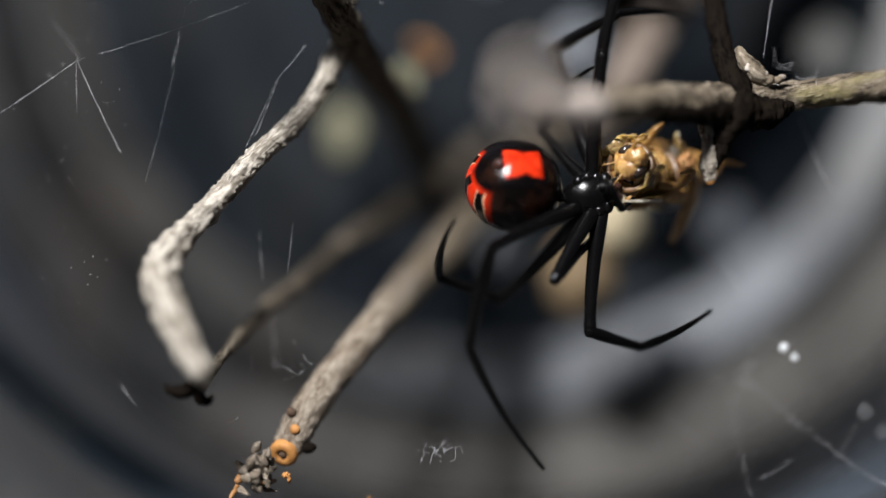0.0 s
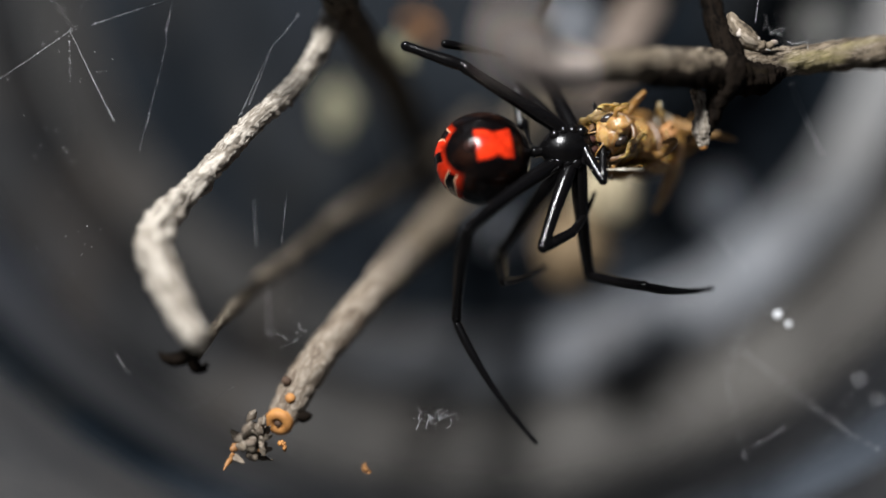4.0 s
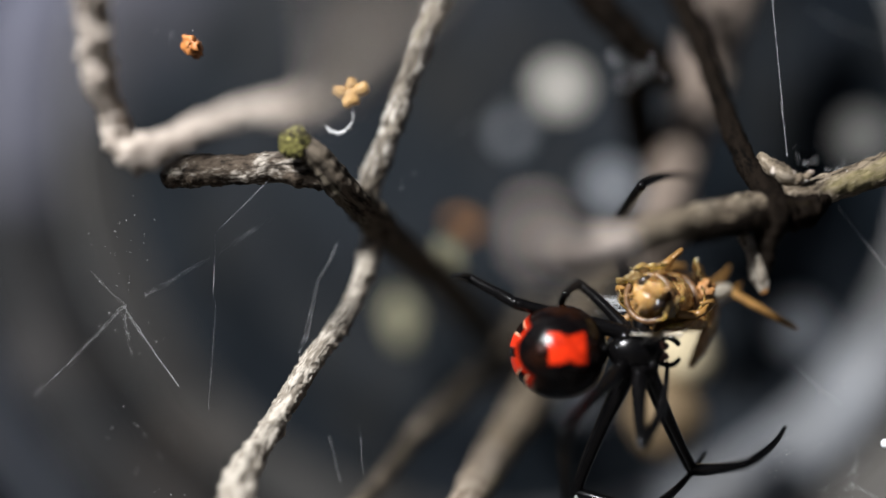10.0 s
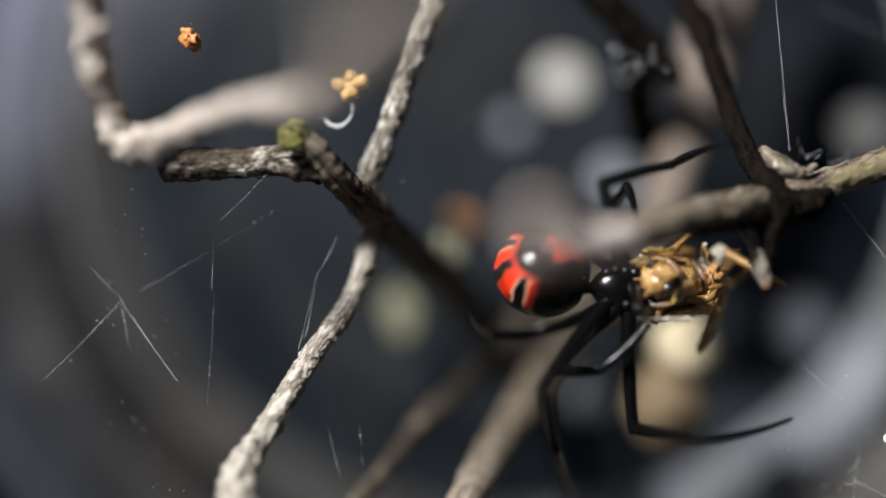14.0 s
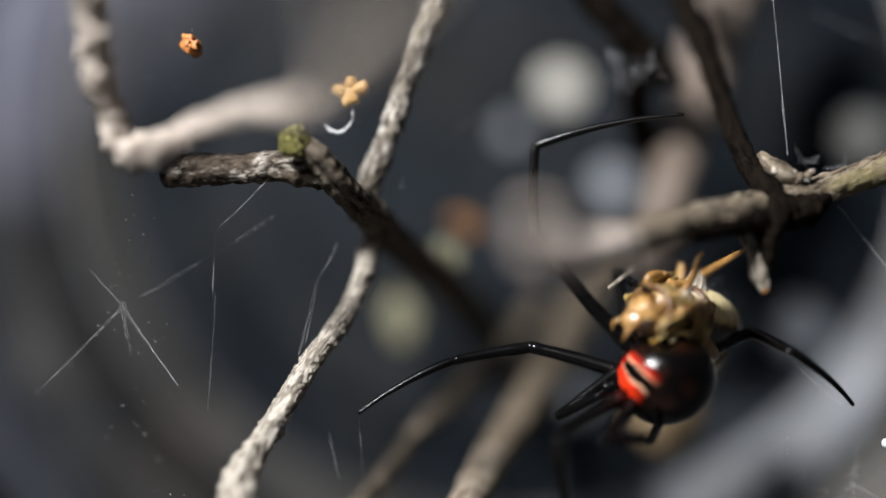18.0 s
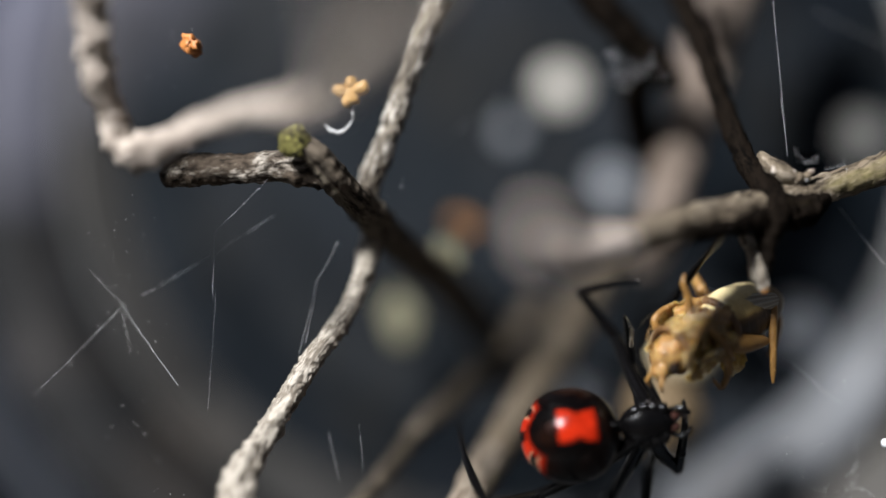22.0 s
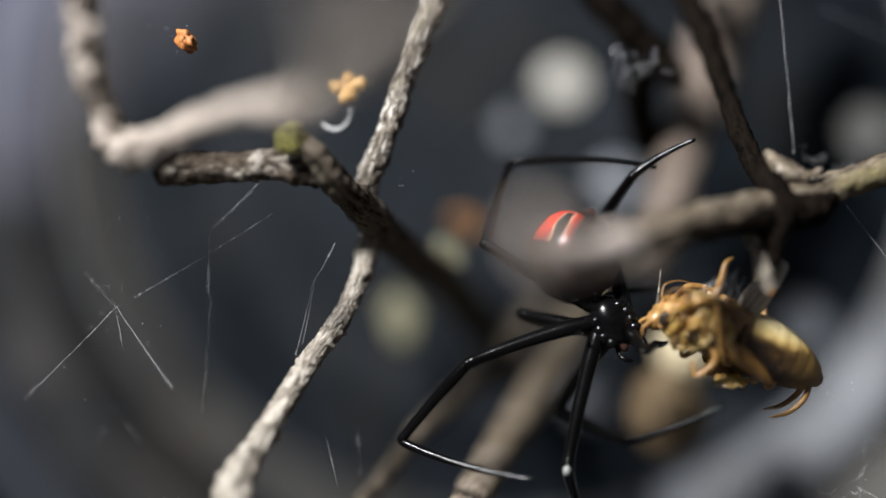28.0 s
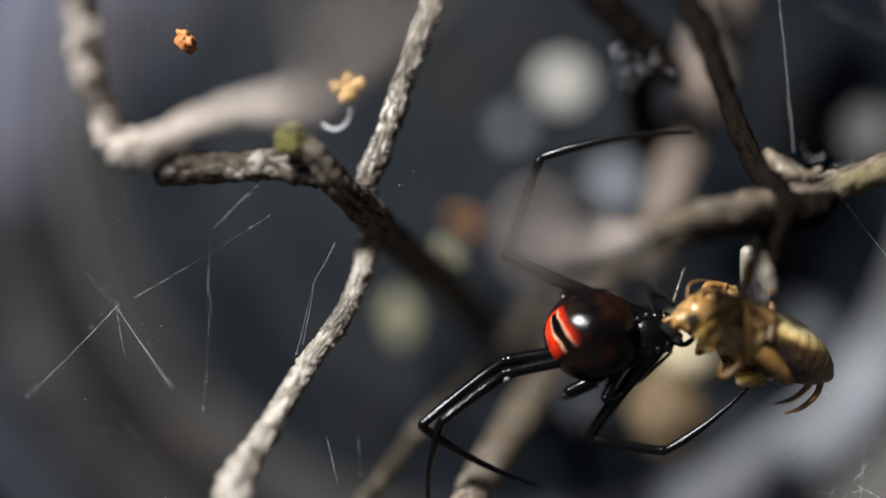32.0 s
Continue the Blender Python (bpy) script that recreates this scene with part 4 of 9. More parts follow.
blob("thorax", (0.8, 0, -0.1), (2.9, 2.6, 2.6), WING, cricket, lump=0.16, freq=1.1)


def girth(x):
    """Half thickness of the abdomen at x."""
    return 3.1 * math.sqrt(max(0.03, 1 - ((x + 3.6) / 6.7) ** 2)) * (1 - 0.02 * abs(x + 3.6))


for k in range(8):
    xs = [0.2 - 1.27 * (k + q) for q in (-0.35, 0.3, 0.7, 1.03)]
    rows = [(x, 0, -0.012 * (x - 0.2) ** 2, girth(x) * g) for x, g in zip(xs, (0.986, 1.0, 1.001, 1.0))]
    part("segment", tube_into(bmesh.new(), rows, 4, 26, ends=(0.1, 0.05 if k < 7 else 0.6)), BELLY, cricket)
for s in (-1, 1):
    part("fore_leg", tube_into(bmesh.new(), [(4.4, 1.8 * s, 0.8, 0.4), (4.6, 2.6 * s, 2.4, 0.34), (2.6, 2.5 * s, 3.0, 0.26), (0.8, 2.4 * s, 2.2, 0.18), (-0.2, 2.3 * s, 1.5, 0.09)], 5, 8), LEGBROWN, cricket)
    part("middle_leg", tube_into(bmesh.new(), [(2.0, 2.2 * s, -0.6, 0.45), (0.9, 3.0 * s, -2.2, 0.4), (2.0, 3.0 * s, -4.2, 0.28), (2.7, 2.6 * s, -3.2, 0.15)], 5, 8), LEGBROWN, cricket)
    part("tail_feeler", tube_into(bmesh.new(), [(-9.2, 0.5 * s, -1.2, 0.32), (-9.3, 0.9 * s, -3.2, 0.3), (-8.4, 1.0 * s, -5.0, 0.24), (-7.0, 1.1 * s, -6.0, 0.1)], 5, 8), LEGBROWN, cricket)
    part("antenna", tube_into(bmesh.new(), [(7.0, 0.7 * s, 1.0, 0.10), (7.0, 1.2 * s, 2.2, 0.06), (5.6, 1.5 * s, 3.0, 0.045), (3.5, 1.9 * s, 3.0, 0.03)], 6, 6), LEGBROWN, cricket)
    part("folded_thigh", tube_into(bmesh.new(), [(0.6, 2.3 * s, -0.4, 0.5), (-1.0, 2.9 * s, -0.9, 0.95), (-3.2, 3.1 * s, -1.7, 0.7), (-4.6, 3.0 * s, -2.3, 0.4)], 5, 12, 0.05), TAN if s < 0 else LEGBROWN, cricket)
    part("crossed_leg", tube_into(bmesh.new(), [(3.0, 2.3 * s, 3.2, 0.2), (2.2, 2.9 * s, 1.6, 0.34), (1.0, 3.1 * s, -0.6, 0.36), (0.0, 2.8 * s, -2.2, 0.2)], 5, 9, 0.1), LEGBROWN, cricket)
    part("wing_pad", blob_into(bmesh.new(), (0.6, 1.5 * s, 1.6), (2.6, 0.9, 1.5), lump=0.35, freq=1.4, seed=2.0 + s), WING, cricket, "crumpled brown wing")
    part("feeler", tube_into(bmesh.new(), [(7.3, 0.6 * s, -1.2, 0.22), (7.9, 0.9 * s, -2.0, 0.18), (7.6, 0.8 * s, -2.8, 0.12)], 4, 7), LEGBROWN, cricket)

for s in (-1, 1):
    part("torn_wing", scrap_into(bmesh.new(), (1.8, 2.5 * s, 1.2), (2.4, 0.2 * s, 0.3), (0.2, 0.4 * s, -1.9), 3.0 + s), WING, cricket, "torn crinkled wing")
    part("torn_wing", scrap_into(bmesh.new(), (4.6, 2.3 * s, -0.9), (1.5, 0.2 * s, 0.5), (-0.3, 0.5 * s, 1.6), 7.0 + s), WING, cricket, "torn crinkled wing")
part("hanging_leg", tube_into(bmesh.new(), [(-4.2, 0.6, -3.2, 0.5), (-4.5, -1.4, -2.9, 0.85), (-4.6, -3.4, -1.4, 0.8), (-4.6, -5.2, 1.2, 0.55), (-4.5, -5.9, 2.4, 0.3)], 6, 10, 0.2, 0.1), WING, cricket, "dangling brown leg")
part("hanging_leg", tube_into(bmesh.new(), [(-2.6, -0.6, -3.3, 0.45), (-2.9, -2.4, -2.9, 0.6), (-2.8, -4.2, -0.9, 0.5), (-2.6, -5.2, 0.8, 0.15)], 6, 10, 0.2, 0.1), TAN, cricket, "dangling tan leg")
part("hanging_leg", tube_into(bmesh.new(), [(-5.4, 1.8, -2.4, 0.4), (-5.8, 0.2, -3.3, 0.5), (-6.0, -1.8, -2.9, 0.36), (-6.0, -3.0, -1.6, 0.12)], 6, 10, 0.2, 0.1), LEGBROWN, cricket, "dangling amber leg")
blob("wing_root", (-0.9, -0.9, -3.7), (1.0, 0.85, 0.8), OCHRE, cricket, "orange-brown wing root", lump=0.75, freq=1.6)
part("torn_wing", scrap_into(bmesh.new(), (-2.0, 0.9, -3.6), (1.7, 0.3, -0.2), (0.3, 1.5, -0.3), 15.0), WING, cricket, "torn crinkled wing")
part("torn_wing", scrap_into(bmesh.new(), (-0.8, -2.2, -3.2), (1.5, 0.1, -0.1), (0.2, -1.3, 0.9), 17.0), WING, cricket, "torn crinkled wing")
part("torn_wing", scrap_into(bmesh.new(), (5.0, 1.9, 0.8), (1.3, 0.4, 0.5), (-0.5, 0.5, 1.6), 21.0, 0.9), WING, cricket, "torn crinkled wing")
part("torn_wing", scrap_into(bmesh.new(), (3.4, 2.6, -0.6), (1.0, 0.2, 0.9), (-0.8, 0.5, 1.2), 23.0, 0.9), WING, cricket, "torn crinkled wing")
part("torn_wing", scrap_into(bmesh.new(), (1.2, 2.9, 0.4), (0.8, 0.2, 1.4), (-0.9, 0.4, 0.6), 27.0, 0.9), WING, cricket, "torn crinkled wing")
part("silk_wrap", scrap_into(bmesh.new(), (3.0, 0.3, 2.9), (2.6, 0.2, 0.1), (0.2, 2.2, 0.3), 11.0), WING, cricket, "matted wing over the back")
part("raised_leg", tube_into(bmesh.new(), [(2.0, -0.2, 1.7, 0.42), (2.4, 0.1, 3.4, 0.36), (2.6, 0.1, 4.9, 0.36), (2.7, -0.3, 6.2, 0.24), (2.2, -0.6, 6.9, 0.10)], 5, 9, 0.2), LEGBROWN, cricket, "raised amber leg")
strands = bmesh.new()
pull = random.Random(41)
for k in range(16):
    a = Vector((pull.uniform(0.5, 4.5), pull.uniform(0.2, 2.0), 2.5))
    b = Vector((pull.gauss(2.6, 0.9), pull.gauss(2.8, 0.5), pull.uniform(4.4, 6.8)))
    tube_into(strands, [(*a, 0.012), (*(a.lerp(b, 0.5) + Vector((pull.gauss(0, 0.35), pull.gauss(0, 0.2), 0))), 0.02), (*b, 0.01)], 3, 5)
part("silk_strands", strands, SILK, cricket, "fine white silk strands")
part("neck_collar", tube_into(bmesh.new(), [(5.2, 2.25 * math.cos(a), 0.3 + 2.25 * math.sin(a), 0.32) for a in [math.pi * k / 5 for k in range(-1, 11)]], 3, 8, 0.3), BAND, cricket, "dark brown collar")
part("waist_band", tube_into(bmesh.new(), [(-0.9, 2.65 * math.cos(a), 2.65 * math.sin(a), 0.42) for a in [math.pi * k / 5 for k in range(-1, 11)]], 3, 8, 0.3), BAND, cricket, "dark brown waist band")
part("broken_spine", tube_into(bmesh.new(), [(*SPIKE[0], 0.04), (*SPIKE[1], 0.22)], 6, 8), HAM, cricket, "pale broken spine")
hind_thigh = part("hind_thigh", tube_into(bmesh.new(), [(0, 0, 0, 0.55), (THIGH * 0.3, 0, 0, 1.3), (THIGH * 0.6, 0, 0, 1.2), (THIGH, 0, 0, 0.75)], 6, 14, 0.06), HAM, cricket, "pale fluted thigh")
hind_shin = tube_into(bmesh.new(), [(0, 0, 0, 0.46), (SHIN * 0.5, 0, 0, 0.4), (SHIN * 0.85, 0, 0, 0.3), (SHIN, 0, 0, 0.12)], 6, 8)
for k in range(5):
    tube_into(hind_shin, [(SHIN * (0.3 + 0.13 * k), 0, 0.15, 0.07), (SHIN * (0.36 + 0.13 * k), 0.25 * (-1) ** k, 0.75, 0.02)], 2, 5)
hind_shin = part("hind_shin", hind_shin, LEGBROWN, hind_thigh, "spiny amber shin")

def leg_pose(x, y, z, rx, ry, rz):
    """A pose in millimetres and degrees."""
    return pose(x * MM, y * MM, z * MM, rx, ry, rz)


def motions():
    walk(spider, [
        (0, pose(0.01432, -0.00550, 0.00527, 90.0, -5.0, 0.0)),
        (1, pose(0.01500, -0.00550, 0.00334, 90.2, -4.9, 0.1)),
        (2, pose(0.01494, -0.00550, 0.00479, 90.1, -4.9, 0.2)),
        (3, pose(0.01390, -0.00550, 0.00689, 90.2, -4.8, 0.1)),
        (6, pose(0.01175, -0.00550, 0.00562, 90.8, -10.3, -0.2)),
        (7, pose(0.01247, -0.00550, 0.00632, 91.9, -10.8, 0.0)),
        (8, pose(0.01312, -0.00550, 0.00417, 95.4, -5.9, 1.4)),
        (9, pose(0.01153, -0.00550, 0.00341, 98.7, -8.0, 1.9)),
        (10, pose(0.01278, -0.00550, 0.00350, 98.8, 11.7, 5.0)),
        (11, pose(0.01236, -0.00550, 0.00758, 99.1, -17.9, 0.3)),
        (12, pose(0.01057, -0.00550, 0.00695, 98.7, 1.8, 3.4)),
        (13, pose(0.01232, -0.00550, 0.00524, 98.7, -13.0, 1.1)),
        (14, pose(0.01232, -0.00550, 0.00924, 98.5, 11.7, 5.1)),
        (14.5, pose(0.01287, -0.00550, 0.00798, 98.4, -0.1, 3.3)),
        (16.5, pose(0.01407, -0.00550, -0.00814, 115.8, 70.0, 27.7)),
        (16.75, pose(0.01570, -0.00550, -0.00751, -114.4, 68.9, 160.3)),
        (17, pose(0.01734, -0.00550, -0.00688, -100.2, 32.7, 177.7)),
        (17.33, pose(0.01572, -0.00550, -0.00420, -148.9, 80.0, 124.7)),
        (17.67, pose(0.01409, -0.00550, -0.00153, 101.7, 42.9, 11.3)),
        (18, pose(0.01247, -0.00550, 0.00115, 98.7, -8.0, 2.0)),
        (18.5, pose(0.00790, -0.00550, 0.00212, 109.2, 63.1, 20.5)),
        (19, pose(0.00333, -0.00550, 0.00308, -101.7, 42.5, 175.3)),
        (20, pose(0.00940, -0.00550, -0.00282, 111.0, 65.4, 22.4)),
        (21, pose(0.01110, -0.00550, -0.00372, 98.9, 16.7, 5.8)),
        (22, pose(0.01226, -0.00550, -0.00342, 98.6, 6.8, 4.2)),
        (23, pose(0.01417, -0.00550, 0.00599, 99.2, 21.6, 6.6)),
        (24, pose(0.01376, -0.00550, 0.00774, 115.8, 70.0, 27.6)),
        (25, pose(0.01411, -0.00550, 0.00711, 116.1, 70.0, 28.0)),
        (27.5, pose(0.01145, -0.00200, 0.00753, 115.4, 70.0, 27.4)),
        (28, pose(0.01129, -0.00200, 0.00701, 110.5, 65.4, 22.2)),
        (29, pose(0.01262, -0.00200, 0.00560, 105.1, 55.9, 15.9)),
        (30, pose(0.01406, -0.00200, 0.00584, 98.4, 6.8, 4.4)),
        (31, pose(0.01458, -0.00200, 0.00571, 98.4, 6.8, 4.4)),
        (32, pose(0.01445, -0.00200, 0.00517, 98.4, 6.8, 4.4)),
    ])
    walk(abdomen, [
        (0, pose(-0.00731, 0.00147, 0.00000, -28.0, 8.0, -3.0)),
        (1, pose(-0.00712, 0.00062, -0.00002, -10.0, 50.0, 0.0)),
        (2, pose(-0.00844, 0.00008, -0.00003, -12.0, 8.0, -3.0)),
        (3, pose(-0.00811, 0.00016, -0.00001, -18.0, 10.0, -3.0)),
        (6, pose(-0.00869, -0.00087, 0.00004, -5.0, 28.0, 5.0)),
        (7, pose(-0.00766, -0.00077, 0.00002, -8.0, 50.0, 2.0)),
        (8, pose(-0.00807, -0.00091, -0.00010, -20.0, 25.0, 2.0)),
        (9, pose(-0.00772, -0.00105, -0.00009, -12.0, 18.0, 2.0)),
        (10, pose(-0.00723, -0.00016, -0.00060, -10.0, 3.0, 2.0)),
        (11, pose(-0.00822, -0.00060, 0.00005, -20.0, 25.0, -0.0)),
        (12, pose(-0.00660, -0.00124, -0.00021, -10.0, 22.0, 2.0)),
        (13, pose(-0.00788, -0.00092, -0.00001, -15.0, 45.0, -0.0)),
        (14, pose(-0.00721, 0.00160, -0.00085, -30.0, 30.0, 0.0)),
        (14.5, pose(-0.00656, -0.00115, -0.00021, -8.0, 48.0, 6.0)),
        (16.5, pose(-0.00694, -0.00068, -0.00112, 0.0, 40.0, 5.0)),
        (17, pose(-0.00598, 0.00199, 0.00011, 0.0, 112.0, -143.0)),
        (17.5, pose(-0.00182, 0.00050, 0.00017, -54.6, 24.8, -3.4)),
        (18, pose(0.00233, -0.00099, 0.00024, -115.0, 15.0, -5.0)),
        (18.33, pose(-0.00017, -0.00054, 0.00007, -55.5, 15.8, -1.5)),
        (18.67, pose(-0.00267, -0.00009, -0.00010, 3.6, 13.3, 0.9)),
        (19, pose(-0.00518, 0.00036, -0.00026, 62.0, 10.0, 0.0)),
        (20, pose(-0.00705, -0.00047, -0.00113, -10.0, 30.0, -5.0)),
        (21, pose(-0.00777, -0.00035, -0.00072, -42.0, 8.0, -3.0)),
        (22, pose(-0.00723, -0.00061, -0.00045, -22.0, 2.0, -0.0)),
        (23, pose(-0.00507, 0.00127, -0.00070, -20.0, 5.0, -5.0)),
        (24, pose(-0.00677, 0.00127, -0.00108, -10.0, 30.0, -0.0)),
        (25, pose(-0.00707, 0.00085, -0.00114, -10.0, 30.0, 0.0)),
        (26.25, pose(-0.00719, 0.00039, -0.00115, -56.2, 19.0, -1.8)),
        (27.5, pose(-0.00730, -0.00007, -0.00116, -100.0, 10.0, 5.0)),
        (28, pose(-0.00726, 0.00057, -0.00115, -100.0, 10.0, 5.0)),
        (29, pose(-0.00759, 0.00085, -0.00121, -110.0, 10.0, 0.0)),
        (30, pose(-0.00502, 0.00123, -0.00055, -105.0, 6.0, 3.0)),
        (31, pose(-0.00543, -0.00021, -0.00039, -105.0, 6.0, 3.0)),
        (32, pose(-0.00538, 0.00033, -0.00046, -105.0, 6.0, 3.0)),
    ])
    walk(legs[0][0], [
        (0, leg_pose(1.00, 1.20, 0.30, -94, 26, 100)),
        (0.5, leg_pose(1.00, 1.20, 0.30, -99, 3, 100)),
        (1, leg_pose(1.00, 1.20, 0.30, -113, -8, 100)),
        (1.5, leg_pose(1.00, 1.20, 0.30, -109, 14, 100)),
        (2, leg_pose(1.00, 1.20, 0.30, -88, 39, 99)),
        (3, leg_pose(1.00, 1.20, 0.30, -99, 44, 98)),
        (6, leg_pose(1.00, 1.20, 0.30, -104, 35, 104)),
        (7, leg_pose(1.00, 1.20, 0.30, -108, 29, 89)),
        (8, leg_pose(1.00, 1.20, 0.30, -70, 48, 69)),
        (9, leg_pose(1.00, 1.20, 0.30, -102, 44, 75)),
        (10, leg_pose(1.00, 1.20, 0.30, -88, 46, 98)),
        (10.5, leg_pose(1.00, 1.20, 0.30, 42, 131, -97)),
        (11, leg_pose(1.00, 1.20, 0.30, -150, 53, 66)),
        (12, leg_pose(1.00, 1.20, 0.30, -146, 48, 76)),
        (13, leg_pose(1.00, 1.20, 0.30, -142, 51, 76)),
        (14, leg_pose(1.00, 1.20, 0.30, 42, 127, -86)),
        (14.5, leg_pose(1.00, 1.20, 0.30, 34, 123, -101)),
        (15.5, leg_pose(1.00, 1.20, 0.30, 9, 123, -84)),
        (16.5, leg_pose(1.00, 1.20, 0.30, -16, 119, -67)),
        (16.67, leg_pose(1.00, 0.58, 0.30, -24, 127, -58)),
        (16.83, leg_pose(1.00, -0.58, 0.30, -54, 143, -45)),
        (17, leg_pose(1.00, -1.20, 0.30, -60, 153, -34)),
        (17.11, leg_pose(1.00, -0.99, 0.30, -5, 159, -28)),
        (17.22, leg_pose(1.00, -0.79, 0.30, 47, 166, -30)),
        (17.33, leg_pose(1.00, -0.58, 0.30, -82, 10, 144)),
        (17.5, leg_pose(1.00, 0.00, 0.30, -96, 4, 134)),
        (17.67, leg_pose(1.00, 0.58, 0.30, -98, 1, 122)),
        (18, leg_pose(1.00, 1.20, 0.30, -82, 2, 111)),
        (18.33, leg_pose(1.00, 0.58, 0.30, 48, 166, -43)),
        (18.5, leg_pose(1.00, 0.00, 0.30, 26, 150, -21)),
        (18.67, leg_pose(1.00, -0.58, 0.30, 11, 133, 2)),
        (19, leg_pose(1.00, -1.20, 0.30, -4, 108, 42)),
        (19.5, leg_pose(1.00, 0.00, 0.30, -21, 102, -25)),
        (20, leg_pose(1.00, 1.20, 0.30, -46, 107, -97)),
        (21, leg_pose(1.00, 1.20, 0.30, -21, 106, -125)),
        (22, leg_pose(1.00, 1.20, 0.30, 11, 106, -104)),
        (23, leg_pose(1.00, 1.20, 0.30, -15, 125, -59)),
        (23.33, leg_pose(1.00, 1.20, 0.30, 12, 134, -41)),
        (23.67, leg_pose(1.00, 1.20, 0.30, 44, 140, -23)),
        (24, leg_pose(1.00, 1.20, 0.30, 96, 142, -15)),
        (25, leg_pose(1.00, 1.20, 0.30, 110, 140, -18)),
        (26.25, leg_pose(1.00, 1.20, 0.30, 98, 148, 9)),
        (27.5, leg_pose(1.00, 1.20, 0.30, -71, 11, -148)),
        (28, leg_pose(1.00, 1.20, 0.30, -71, 5, -154)),
        (29, leg_pose(1.00, 1.20, 0.30, -70, 1, -167)),
        (30, leg_pose(1.00, 1.20, 0.30, -99, 2, 151)),
        (31, leg_pose(1.00, 1.20, 0.30, -99, 3, 152)),
        (32, leg_pose(1.00, 1.20, 0.30, -99, 2, 152)),
    ])
    walk(legs[0][1], [
        (0, leg_pose(15.90, 0.00, 0.00, -54, 38, -112)),
        (0.25, leg_pose(15.90, 0.00, 0.00, -55, 63, -81)),
        (0.5, leg_pose(15.90, 0.00, 0.00, 10, 77, 13)),
        (0.75, leg_pose(15.90, 0.00, 0.00, 24, 46, 53)),
        (1, leg_pose(15.90, 0.00, 0.00, 12, 15, 74)),
        (1.25, leg_pose(15.90, 0.00, 0.00, 16, 39, 43)),
        (1.5, leg_pose(15.90, 0.00, 0.00, -3, 60, -4)),
        (1.75, leg_pose(15.90, 0.00, 0.00, -23, 37, -63)),
        (2, leg_pose(15.90, 0.00, 0.00, -14, 11, -102)),
        (3, leg_pose(15.90, 0.00, 0.00, -25, 15, -118)),
        (6, leg_pose(15.90, 0.00, 0.00, -58, 41, -112)),
        (7, leg_pose(15.90, 0.00, 0.00, -49, 31, -118)),
        (7.5, leg_pose(15.90, 0.00, 0.00, -10, 7, -111)),
        (8, leg_pose(15.90, 0.00, 0.00, 27, -15, -121)),
        (9, leg_pose(15.90, 0.00, 0.00, -35, 20, -121)),
        (10, leg_pose(15.90, 0.00, 0.00, -15, 10, -114)),
        (10.25, leg_pose(15.90, 0.00, 0.00, -54, 37, -114)),
        (10.5, leg_pose(15.90, 0.00, 0.00, 67, 126, 37)),
        (11, leg_pose(15.90, 0.00, 0.00, 1, 122, 0)),
        (12, leg_pose(15.90, 0.00, 0.00, -13, 112, -9)),
        (13, leg_pose(15.90, 0.00, 0.00, -16, 116, -10)),
        (14, leg_pose(15.90, 0.00, 0.00, -11, 126, -6)),
        (14.5, leg_pose(15.90, 0.00, 0.00, -11, 118, -6)),
        (16.5, leg_pose(15.90, 0.00, 0.00, -6, 114, -4)),
        (16.67, leg_pose(15.90, 0.00, 0.00, -13, 116, -8)),
        (16.83, leg_pose(15.90, 0.00, 0.00, 85, 47, 129)),
        (17, leg_pose(15.90, 0.00, 0.00, 77, 40, 120)),
        (17.11, leg_pose(15.90, 0.00, 0.00, 25, 52, 37)),
        (17.22, leg_pose(15.90, 0.00, 0.00, -1, 20, -24)),
        (17.33, leg_pose(15.90, 0.00, 0.00, 10, -15, -68)),
        (17.5, leg_pose(15.90, 0.00, 0.00, -5, 11, -45)),
        (17.67, leg_pose(15.90, 0.00, 0.00, -4, 25, -19)),
        (18, leg_pose(15.90, 0.00, 0.00, 11, 42, 29)),
        (18.33, leg_pose(15.90, 0.00, 0.00, -5, 47, -12)),
        (18.5, leg_pose(15.90, 0.00, 0.00, -22, 58, -38)),
        (18.67, leg_pose(15.90, 0.00, 0.00, -60, 66, -83)),
        (19, leg_pose(15.90, 0.00, 0.00, 36, 136, 15)),
        (19.5, leg_pose(15.90, 0.00, 0.00, 66, 117, 44)),
        (20, leg_pose(15.90, 0.00, 0.00, -47, 66, -68)),
        (21, leg_pose(15.90, 0.00, 0.00, 9, 109, 6)),
        (22, leg_pose(15.90, 0.00, 0.00, -3, 120, -2)),
        (23, leg_pose(15.90, 0.00, 0.00, 3, 77, 4)),
        (23.33, leg_pose(15.90, 0.00, 0.00, -50, 69, -68)),
        (23.67, leg_pose(15.90, 0.00, 0.00, -49, 47, -92)),
        (24, leg_pose(15.90, 0.00, 0.00, -3, 2, -96)),
        (25, leg_pose(15.90, 0.00, 0.00, 11, -12, -84)),
        (25.62, leg_pose(15.90, 0.00, 0.00, -10, 15, -65)),
        (26.25, leg_pose(15.90, 0.00, 0.00, -25, 48, -53)),
        (27.5, leg_pose(15.90, 0.00, 0.00, 16, 75, 21)),
        (28, leg_pose(15.90, 0.00, 0.00, 28, 75, 36)),
        (29, leg_pose(15.90, 0.00, 0.00, -5, 66, -7)),
        (30, leg_pose(15.90, 0.00, 0.00, 15, 80, 18)),
        (31, leg_pose(15.90, 0.00, 0.00, 45, 86, 48)),
        (32, leg_pose(15.90, 0.00, 0.00, 33, 85, 36)),
    ])
